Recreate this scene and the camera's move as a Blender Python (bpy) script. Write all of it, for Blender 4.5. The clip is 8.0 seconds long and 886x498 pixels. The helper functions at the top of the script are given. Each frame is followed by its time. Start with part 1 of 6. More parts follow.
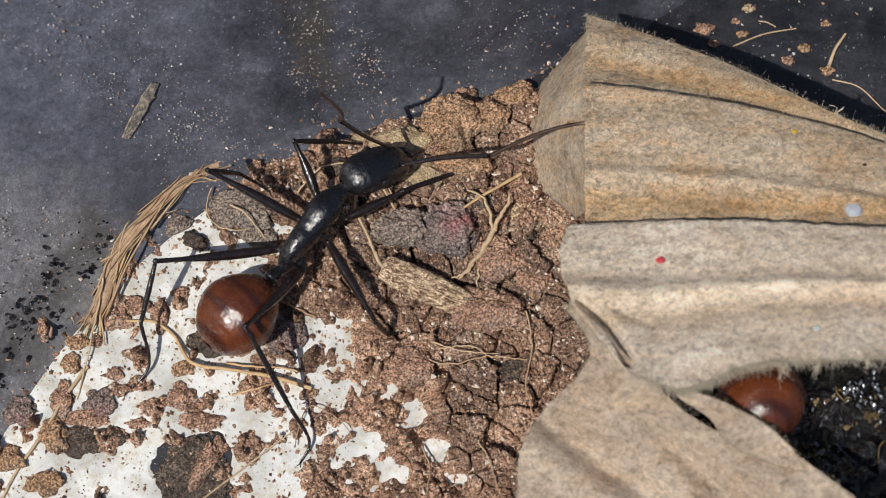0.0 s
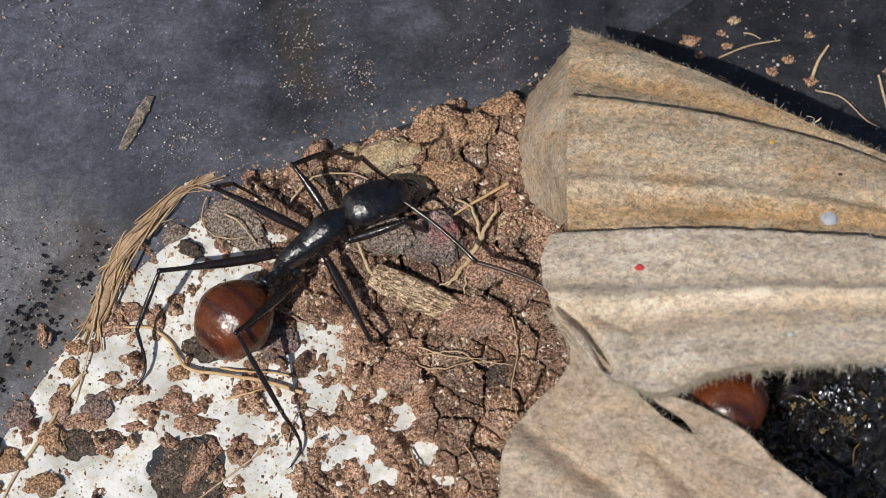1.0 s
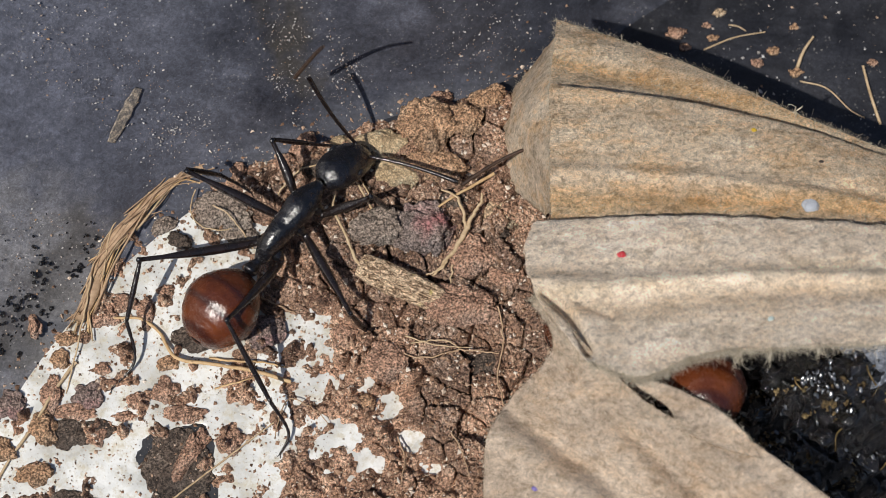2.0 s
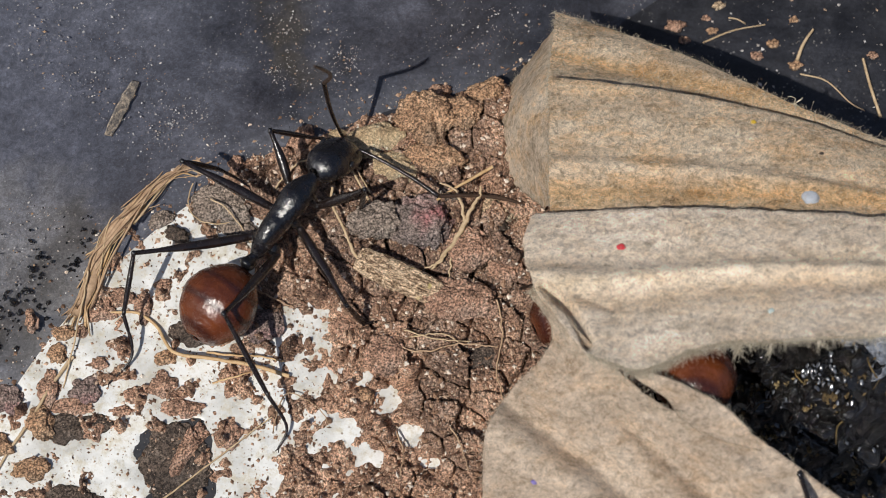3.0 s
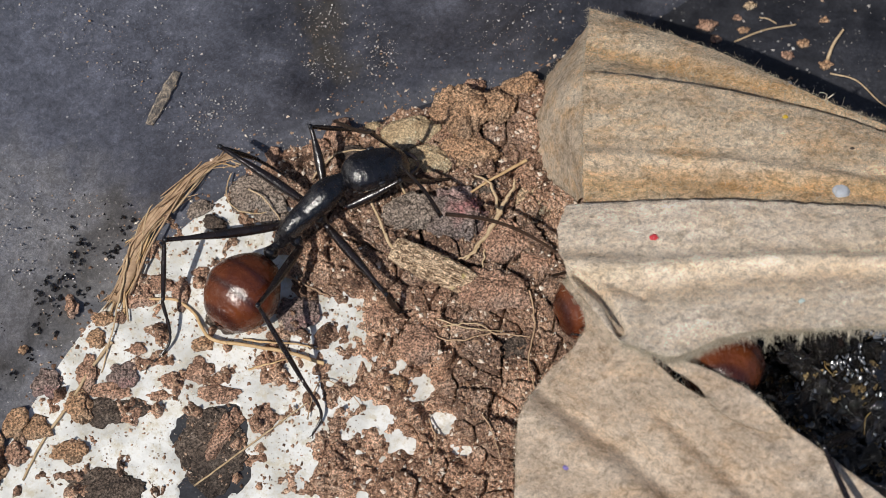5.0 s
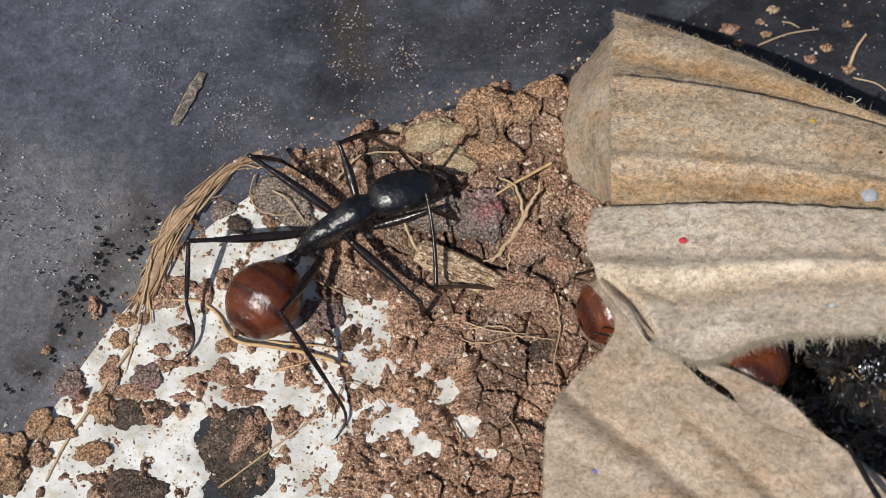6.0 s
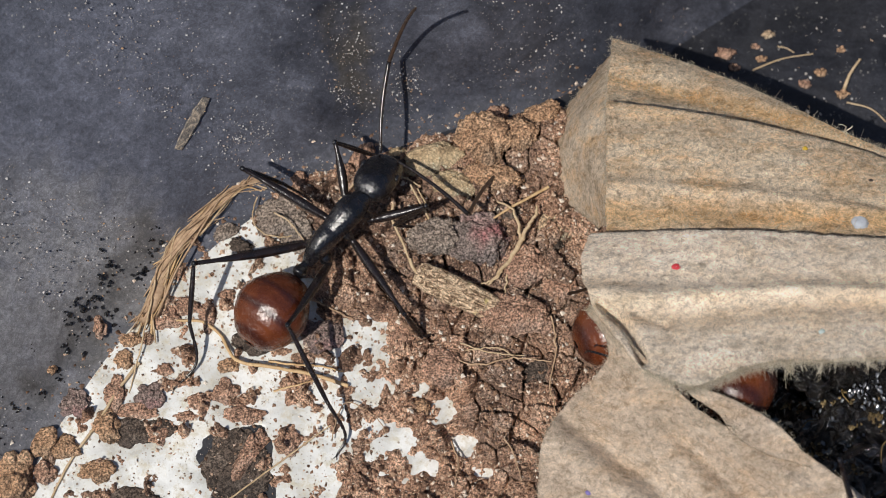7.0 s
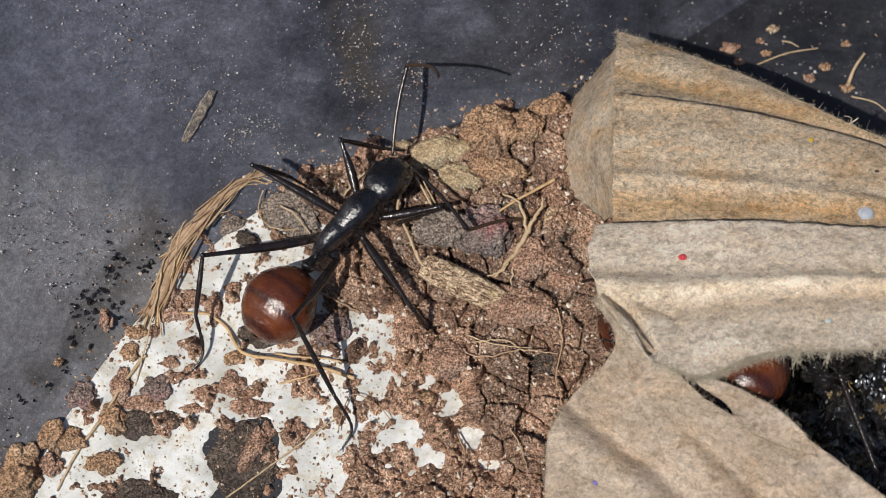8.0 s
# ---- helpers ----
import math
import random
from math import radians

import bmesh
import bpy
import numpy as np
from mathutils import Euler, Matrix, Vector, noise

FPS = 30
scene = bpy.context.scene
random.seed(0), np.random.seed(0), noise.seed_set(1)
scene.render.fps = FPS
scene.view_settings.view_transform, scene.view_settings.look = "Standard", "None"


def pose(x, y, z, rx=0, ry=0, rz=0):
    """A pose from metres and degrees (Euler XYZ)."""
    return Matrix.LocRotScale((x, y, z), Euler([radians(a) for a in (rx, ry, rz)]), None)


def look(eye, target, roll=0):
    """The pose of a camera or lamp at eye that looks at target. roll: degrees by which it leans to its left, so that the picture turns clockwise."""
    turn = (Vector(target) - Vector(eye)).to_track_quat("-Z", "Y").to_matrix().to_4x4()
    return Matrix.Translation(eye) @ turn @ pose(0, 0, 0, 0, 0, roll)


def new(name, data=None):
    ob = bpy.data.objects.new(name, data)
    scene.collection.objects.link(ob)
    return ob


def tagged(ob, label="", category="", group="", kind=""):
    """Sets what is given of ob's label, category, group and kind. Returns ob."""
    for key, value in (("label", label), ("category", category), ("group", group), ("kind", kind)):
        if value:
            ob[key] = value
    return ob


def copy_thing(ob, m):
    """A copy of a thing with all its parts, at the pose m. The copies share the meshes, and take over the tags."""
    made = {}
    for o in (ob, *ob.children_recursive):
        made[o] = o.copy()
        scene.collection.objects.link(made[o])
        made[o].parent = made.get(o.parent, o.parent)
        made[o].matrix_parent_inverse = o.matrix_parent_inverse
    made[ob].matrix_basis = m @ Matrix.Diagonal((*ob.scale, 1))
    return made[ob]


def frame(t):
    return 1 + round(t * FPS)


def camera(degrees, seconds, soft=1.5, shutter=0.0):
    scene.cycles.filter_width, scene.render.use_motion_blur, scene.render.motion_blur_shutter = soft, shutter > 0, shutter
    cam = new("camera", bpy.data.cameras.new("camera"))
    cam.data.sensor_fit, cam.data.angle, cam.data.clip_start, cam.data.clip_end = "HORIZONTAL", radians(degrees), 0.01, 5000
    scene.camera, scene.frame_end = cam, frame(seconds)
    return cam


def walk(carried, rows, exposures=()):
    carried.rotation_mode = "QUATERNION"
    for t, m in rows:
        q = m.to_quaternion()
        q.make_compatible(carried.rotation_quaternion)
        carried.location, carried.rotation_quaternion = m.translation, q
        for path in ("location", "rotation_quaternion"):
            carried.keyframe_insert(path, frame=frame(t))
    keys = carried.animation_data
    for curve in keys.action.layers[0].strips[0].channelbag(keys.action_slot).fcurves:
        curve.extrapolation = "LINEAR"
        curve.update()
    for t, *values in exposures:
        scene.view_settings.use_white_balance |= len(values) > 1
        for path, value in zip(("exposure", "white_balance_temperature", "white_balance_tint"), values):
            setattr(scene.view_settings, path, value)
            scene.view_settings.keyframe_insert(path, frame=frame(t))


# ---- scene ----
cam = camera(30.0, 8.0, soft=0.5)
PATH = [
    (0, pose(-0.00283, -0.04328, 0.14122, 17.110, -0.995, -0.302)),
    (0.5, pose(-0.00125, -0.04414, 0.14221, 17.268, -0.609, -0.190)),
    (1, pose(0.00031, -0.04419, 0.14486, 17.301, -0.185, -0.112)),
    (1.5, pose(0.00221, -0.04555, 0.14564, 17.551, 0.202, -0.159)),
    (3, pose(0.00249, -0.04672, 0.14473, 17.664, 0.234, -0.368)),
    (3.5, pose(0.00209, -0.04722, 0.14420, 17.664, 0.187, -0.313)),
    (4, pose(0.00177, -0.04751, 0.14550, 17.586, 0.267, -0.243)),
    (4.5, pose(0.00094, -0.04984, 0.14603, 18.053, 0.328, -0.041)),
    (4.7, pose(0.00142, -0.04964, 0.14619, 18.159, 0.707, 0.222)),
    (6, pose(-0.00228, -0.04974, 0.14580, 18.404, 0.163, 0.577)),
    (6.5, pose(-0.00291, -0.04909, 0.14713, 18.350, 0.015, 0.670)),
    (7, pose(-0.00140, -0.04833, 0.14915, 18.295, 0.363, 0.870)),
    (7.5, pose(-0.00164, -0.04989, 0.14928, 18.720, 0.417, 0.836)),
    (8, pose(-0.00213, -0.05007, 0.14873, 18.694, 0.301, 0.831)),
]
walk(cam, PATH)
cam.data.dof.use_dof = True
cam.data.dof.focus_distance = 0.147
cam.data.dof.aperture_fstop = 46.0

# ---- light ----
SUN_DIR = Vector((-0.40, -0.48, 1.0)).normalized()
world = bpy.data.worlds.new("sky")
scene.world = world
world.use_nodes = True
_wn = world.node_tree.nodes
_sky = _wn.new("ShaderNodeTexSky")
_sky.sky_type = "NISHITA"
_sky.sun_disc = False
_sky.sun_elevation = math.asin(SUN_DIR.z)
_sky.sun_rotation = math.atan2(SUN_DIR.x, SUN_DIR.y)
_wn["Background"].inputs["Strength"].default_value = 0.075
world.node_tree.links.new(_sky.outputs["Color"], _wn["Background"].inputs["Color"])
sun = new("sun", bpy.data.lights.new("sun", "SUN"))
sun.data.energy = 4.2
sun.data.angle = radians(0.6)
sun.data.color = (1.0, 0.95, 0.88)
sun.matrix_world = look(SUN_DIR, (0, 0, 0))
scene.view_settings.exposure = -0.18

MM = 0.001
rng = np.random.default_rng(11)


# ---- shapes (all lengths in millimetres) ----
def as_mesh(name, verts, faces, smooth=True):
    me = bpy.data.meshes.new(name)
    me.from_pydata((np.asarray(verts, float) * MM).tolist(), [], [tuple(map(int, q)) for q in faces])
    if smooth:
        me.polygons.foreach_set("use_smooth", [True] * len(me.polygons))
    me.update()
    return me


def part(name, shape, material, parent=None, label="", smooth=True):
    """One mesh object out of (verts, faces), under a thing or a part."""
    me = as_mesh(name, *shape, smooth)
    me.materials.append(material)
    ob = new(name, me)
    if parent is not None:
        ob.parent = parent
    if label:
        tagged(ob, label)
    return ob


def merge(shapes):
    vs, fs, n = [], [], 0
    for v, q in shapes:
        v = np.asarray(v, float)
        vs.append(v)
        fs += [tuple(i + n for i in g) for g in q]
        n += len(v)
    return np.concatenate(vs), fs


def grid_faces(nu, nv, wrap=False):
    last = nv if wrap else nv - 1
    return [(i * nv + j, (i + 1) * nv + j, (i + 1) * nv + (j + 1) % nv, i * nv + (j + 1) % nv) for i in range(nu - 1) for j in range(last)]


def smooth_path(pts, n):
    """Catmull-Rom curve through pts, n points."""
    p = np.asarray(pts, float)
    p = np.concatenate([[2 * p[0] - p[1]], p, [2 * p[-1] - p[-2]]])
    u = np.linspace(0, len(p) - 3 - 1e-6, n)
    i = u.astype(int)
    t = (u - i)[:, None]
    a, b, c, d = p[i], p[i + 1], p[i + 2], p[i + 3]
    return 0.5 * (2 * b + (c - a) * t + (2 * a - 5 * b + 4 * c - d) * t ** 2 + (3 * b - a - 3 * c + d) * t ** 3)


def tube(pts, radii, sides=7, flat=1.0):
    """A closed tube along pts; radii one or one a point; flat squashes it."""
    p = np.asarray(pts, float)
    r = np.broadcast_to(np.asarray(radii, float), (len(p),))
    t = np.gradient(p, axis=0)
    t /= np.linalg.norm(t, axis=1, keepdims=True) + 1e-12
    ref = np.array([0.13, 0.21, 0.97])
    if abs(t.mean(0) @ ref) > 0.9:
        ref = np.array([0.97, 0.2, 0.1])
    a = np.cross(t, ref)
    a /= np.linalg.norm(a, axis=1, keepdims=True) + 1e-12
    b = np.cross(a, t)
    ang = np.linspace(0, 2 * math.pi, sides, endpoint=False)
    ring = np.cos(ang)[None, :, None] * a[:, None] + flat * np.sin(ang)[None, :, None] * b[:, None]
    v = (p[:, None] + ring * r[:, None, None]).reshape(-1, 3)
    f = grid_faces(len(p), sides, True)
    f.append(tuple(range(sides - 1, -1, -1)))
    f.append(tuple(range((len(p) - 1) * sides, len(p) * sides)))
    return v, f


def loft(stations, n=34, sides=20, power=2.0):
    """A body along x: stations (x, centre z, half width, half height), joined smoothly and closed."""
    s = smooth_path(stations, n)
    ang = np.linspace(0, 2 * math.pi, sides, endpoint=False)
    ca = np.sign(np.cos(ang)) * np.abs(np.cos(ang)) ** (2 / power)
    sa = np.sign(np.sin(ang)) * np.abs(np.sin(ang)) ** (2 / power)
    s[:, 2:] = np.maximum(s[:, 2:], 0.02)
    v = np.stack([np.repeat(s[:, 0], sides), (s[:, 2:3] * ca).ravel(), (s[:, 1:2] + s[:, 3:4] * sa).ravel()], 1)
    f = grid_faces(n, sides, True)
    f.append(tuple(range(sides - 1, -1, -1)))
    f.append(tuple(range((n - 1) * sides, n * sides)))
    return v, f


_table = rng.random((256, 256))


def vnoise(x, y, seed=0):
    x, y = np.asarray(x, float) + 31.7 * seed, np.asarray(y, float) + 17.3 * seed
    i, j = np.floor(x).astype(int), np.floor(y).astype(int)
    u, v = x - i, y - j
    u, v = u * u * (3 - 2 * u), v * v * (3 - 2 * v)
    g = lambda a, b: _table[a % 256, b % 256]
    return (g(i, j) * (1 - u) + g(i + 1, j) * u) * (1 - v) + (g(i, j + 1) * (1 - u) + g(i + 1, j + 1) * u) * v


def fbm(x, y, seed=0, octaves=4):
    return sum(vnoise(x * 2 ** k, y * 2 ** k, seed + k) * 0.5 ** k for k in range(octaves)) / (2 - 0.5 ** (octaves - 1))


def cells(x, y, seed=0):
    """Distance to the nearest and second nearest of jittered points, and the nearest's random number."""
    x, y = np.asarray(x, float), np.asarray(y, float)
    i, j = np.floor(x).astype(int), np.floor(y).astype(int)
    f1, f2, who = np.full(x.shape, 9.0), np.full(x.shape, 9.0), np.zeros(x.shape)
    for a in (-1, 0, 1):
        for b in (-1, 0, 1):
            ci, cj = i + a, j + b
            px = ci + _table[(ci + 7 * seed) % 256, cj % 256]
            py = cj + _table[ci % 256, (cj + 91 + 13 * seed) % 256]
            d = np.hypot(x - px, y - py)
            near = d < f1
            f2 = np.where(near, f1, np.minimum(f2, d))
            who = np.where(near, _table[(ci + 50) % 256, (cj + 3 * seed + 9) % 256], who)
            f1 = np.where(near, d, f1)
    return f1, f2, who


def step(a, b, x):
    t = np.clip((x - a) / (b - a), 0, 1)
    return t * t * (3 - 2 * t)


_ico = {}


def lump(size, seed, level=3, rough=0.25, fine=0.06, sharp=0.0):
    """A rough stone-like or clod-like body about the origin; size: half lengths."""
    if level not in _ico:
        bm = bmesh.new()
        bmesh.ops.create_icosphere(bm, subdivisions=level, radius=1)
        bm.verts.ensure_lookup_table()
        _ico[level] = (np.array([v.co[:] for v in bm.verts]), [tuple(v.index for v in q.verts) for q in bm.faces])
        bm.free()
    v, f = _ico[level]
    s = seed * 3.71
    n = np.array([noise.noise(Vector((x * 1.3 + s, y * 1.3, z * 1.3 - s))) for x, y, z in v])
    m = np.array([noise.noise(Vector((x * 4.1 - s, y * 4.1, z * 4.1 + s))) for x, y, z in v])
    if sharp:
        v = np.sign(v) * np.abs(v) ** (1 - sharp)
    d = 1 + rough * n + fine * 2 * m
    if fine and level > 3:
        k = 2.6 * max(size)
        d += 0.11 / max(size) ** 0.5 * np.array([noise.noise(Vector((x * k + s, y * k, z * k))) + 0.6 * noise.noise(Vector((x * k * 2.3, y * k * 2.3 + s, z * k * 2.3))) for x, y, z in v])
    return v * d[:, None] * np.asarray(size, float), f


def moved(shape, at, rz=0.0, rx=0.0, ry=0.0):
    m = np.array((Matrix.Translation(at) @ Euler((radians(rx), radians(ry), radians(rz))).to_matrix().to_4x4()))
    return np.asarray(shape[0]) @ m[:3, :3].T + m[:3, 3], shape[1]


# ---- materials ----
class Mat:
    """A node material with a Principled shader and short ways to add textures."""

    def __init__(self, name, rough=0.8, spec=0.5):
        self.m = bpy.data.materials.new(name)
        self.m.use_nodes = True
        self.t = self.m.node_tree
        self.b = self.t.nodes["Principled BSDF"]
        self.b.inputs["Roughness"].default_value = rough
        self.b.inputs["Specular IOR Level"].default_value = spec
        self.co = self.t.nodes.new("ShaderNodeTexCoord").outputs["Object"]
        self.bumped = None

    def link(self, a, b):
        self.t.links.new(a, b)

    def stretch(self, sx, sy, sz, rz=0.0):
        n = self.t.nodes.new("ShaderNodeMapping")
        n.inputs["Scale"].default_value = (sx, sy, sz)
        n.inputs["Rotation"].default_value = (0, 0, radians(rz))
        self.link(self.co, n.inputs["Vector"])
        return n.outputs["Vector"]

    def noise(self, mm, detail=4, rough=0.6, co=None, warp=0.0):
        n = self.t.nodes.new("ShaderNodeTexNoise")
        n.inputs["Scale"].default_value = 1000.0 / mm
        n.inputs["Detail"].default_value = detail
        n.inputs["Roughness"].default_value = rough
        n.inputs["Distortion"].default_value = warp
        self.link(co or self.co, n.inputs["Vector"])
        return n.outputs["Fac"]

    def voronoi(self, mm, feature="F1", co=None, out="Distance"):
        n = self.t.nodes.new("ShaderNodeTexVoronoi")
        n.feature = feature
        n.inputs["Scale"].default_value = 1000.0 / mm
        self.link(co or self.co, n.inputs["Vector"])
        return n.outputs[out]

    def ramp(self, fac, stops):
        n = self.t.nodes.new("ShaderNodeValToRGB")
        e = n.color_ramp.elements
        for k, (p, c) in enumerate(stops):
            if k > 1:
                e.new(p)
            e[k].position = p
            c = (c, c, c) if isinstance(c, (int, float)) else c
            e[k].color = (*c, 1)
        self.link(fac, n.inputs["Fac"])
        return n.outputs["Color"]

    def mix(self, fac, a, b, kind="MIX"):
        n = self.t.nodes.new("ShaderNodeMix")
        n.data_type, n.blend_type = "RGBA", kind
        for value, slot in ((fac, 0), (a, 6), (b, 7)):
            if isinstance(value, (int, float)):
                n.inputs[slot].default_value = value
            elif isinstance(value, tuple):
                n.inputs[slot].default_value = (*value, 1)
            else:
                self.link(value, n.inputs[slot])
        return n.outputs[2]

    def band(self, slope, c, half):
        """A ragged streak along the line y = slope x + c of the plan, in millimetres."""
        d = self.t.nodes.new("ShaderNodeVectorMath")
        d.operation = "DOT_PRODUCT"
        d.inputs[1].default_value = (-1000 * slope, 1000, 0)
        self.link(self.co, d.inputs[0])
        w = self.t.nodes.new("ShaderNodeTexNoise")
        w.inputs["Scale"].default_value = 420
        w.inputs["Detail"].default_value = 5
        self.link(self.co, w.inputs["Vector"])
        add = self.t.nodes.new("ShaderNodeMath")
        add.operation = "MULTIPLY_ADD"
        add.inputs[1].default_value = 2.2 * half
        self.link(w.outputs["Fac"], add.inputs[0])
        self.link(d.outputs["Value"], add.inputs[2])
        g = self.t.nodes.new("ShaderNodeMapRange")
        g.inputs["From Min"].default_value = c + 1.1 * half - 1.6 * half
        g.inputs["From Max"].default_value = c + 1.1 * half + 1.6 * half
        self.link(add.outputs[0], g.inputs["Value"])
        return self.ramp(g.outputs["Result"], [(0.0, 0.0), (0.42, 0.9), (0.58, 0.9), (1.0, 0.0)])

    def patch(self, x, y, size, soft=0.4):
        """A ragged stain about a point of the plan, size across in millimetres."""
        n = self.t.nodes.new("ShaderNodeMapping")
        n.inputs["Scale"].default_value = (1000 / size, 1000 / size, 0)
        n.inputs["Location"].default_value = (-x / size, -y / size, 0)
        jig = self.t.nodes.new("ShaderNodeMix")
        jig.data_type, jig.blend_type = "RGBA", "LINEAR_LIGHT"
        jig.inputs[0].default_value = 0.004
        w = self.t.nodes.new("ShaderNodeTexNoise")
        w.inputs["Scale"].default_value = 350
        w.inputs["Detail"].default_value = 5
        self.link(self.co, w.inputs["Vector"])
        self.link(self.co, jig.inputs[6])
        self.link(w.outputs["Color"], jig.inputs[7])
        self.link(jig.outputs[2], n.inputs["Vector"])
        g = self.t.nodes.new("ShaderNodeTexGradient")
        g.gradient_type = "SPHERICAL"
        self.link(n.outputs["Vector"], g.inputs["Vector"])
        return self.ramp(g.outputs["Fac"], [(0.0, 0.0), (soft, 0.75)])

    def random(self):
        return self.t.nodes.new("ShaderNodeObjectInfo").outputs["Random"]

    def island(self):
        return self.t.nodes.new("ShaderNodeNewGeometry").outputs["Random Per Island"]

    def color(self, c):
        if isinstance(c, tuple):
            self.b.inputs["Base Color"].default_value = (*c, 1)
        else:
            self.link(c, self.b.inputs["Base Color"])
        return self

    def rough(self, c):
        self.link(c, self.b.inputs["Roughness"])
        return self

    def bump(self, height, mm, strength=1.0):
        n = self.t.nodes.new("ShaderNodeBump")
        n.inputs["Strength"].default_value = strength
        n.inputs["Distance"].default_value = mm * MM
        self.link(height, n.inputs["Height"])
        if self.bumped is not None:
            self.link(self.bumped, n.inputs["Normal"])
        self.bumped = n.outputs["Normal"]
        self.link(self.bumped, self.b.inputs["Normal"])
        return self


def soil_mat(name, dark, mid, light, rough=0.85, wet=(), stain=None, gritty=1.0):
    m = Mat(name, rough, 0.35)
    base = m.ramp(m.noise(3.0, 5, 0.65), [(0.3, dark), (0.52, mid), (0.72, light)])
    damp = m.ramp(m.noise(9.0, 4, 0.6), [(0.48, 0.0), (0.60, 0.75)])
    for (x, y), size in wet:
        damp = m.mix(1.0, damp, m.patch(x, y, size), "SCREEN")
    base = m.mix(damp, base, m.mix(1.0, base, (0.44, 0.46, 0.50), "MULTIPLY"))
    grain = m.ramp(m.noise(0.21, 2, 0.75), [(0.37, 0.26), (0.5, 0.95), (0.62, 1.85)])
    if stain:
        base = m.mix(m.patch(*stain[0], stain[1], 0.95), base, stain[2])
    col = m.mix(gritty, base, grain, "MULTIPLY")
    # light specks put the glints of soil grains into the colour
    speck = m.ramp(m.voronoi(0.42), [(0.12, 1.0), (0.24, 0.0)])
    spot = m.ramp(m.noise(0.9, 2, 0.5), [(0.44, 0.0), (0.56, 0.8)])
    m.color(m.mix(m.mix(1.0, speck, spot, "MULTIPLY"), col, tuple(min(0.75, 1.35 * c) for c in light)))
    m.bump(m.noise(0.6, 5, 0.75), 0.30, 0.9)
    m.bump(m.noise(0.22, 3, 0.8), 0.14, 1.0)
    m.rough(m.ramp(m.noise(0.5, 3), [(0.35, 0.55), (0.6, 0.95)]))
    return m.m


SOIL = soil_mat("red_brown_soil", (0.18, 0.098, 0.065), (0.44, 0.268, 0.185), (0.66, 0.46, 0.345))
SOIL_BED = soil_mat("red_brown_soil_bed", (0.17, 0.092, 0.061), (0.44, 0.27, 0.182), (0.68, 0.48, 0.35), 0.85, (((-6, -1.5), 5), ((-15, 3), 5), ((0, -1.0), 8), ((-5, 4), 6), ((6.5, -1.5), 4.5), ((3.5, -12), 4), ((-13, -7), 5)))
SOIL_DARK = soil_mat("dark_damp_soil_and_shade", (0.045, 0.034, 0.028), (0.11, 0.082, 0.064), (0.22, 0.175, 0.14), 0.7)
SOIL_GREY = soil_mat("grey_brown_soil", (0.12, 0.092, 0.076), (0.30, 0.24, 0.195), (0.48, 0.405, 0.335))
SOIL_TAN = soil_mat("tan_clay", (0.34, 0.23, 0.14), (0.52, 0.39, 0.26), (0.68, 0.56, 0.40))
SOIL_PINK = soil_mat("purple_soil", (0.12, 0.085, 0.072), (0.27, 0.20, 0.175), (0.44, 0.25, 0.225))
CRIMSON = soil_mat("crimson_stained_soil", (0.11, 0.085, 0.072), (0.26, 0.205, 0.18), (0.42, 0.34, 0.30), 0.85, (), ((0.9, 0.4), 2.6, (0.36, 0.13, 0.13)))
CLAY = soil_mat("yellowish_clay", (0.30, 0.20, 0.11), (0.56, 0.43, 0.265), (0.72, 0.60, 0.41), 0.8, (), None, 0.6)
SOIL_ORANGE = soil_mat("ochre_soil", (0.25, 0.14, 0.08), (0.44, 0.275, 0.165), (0.58, 0.40, 0.26))


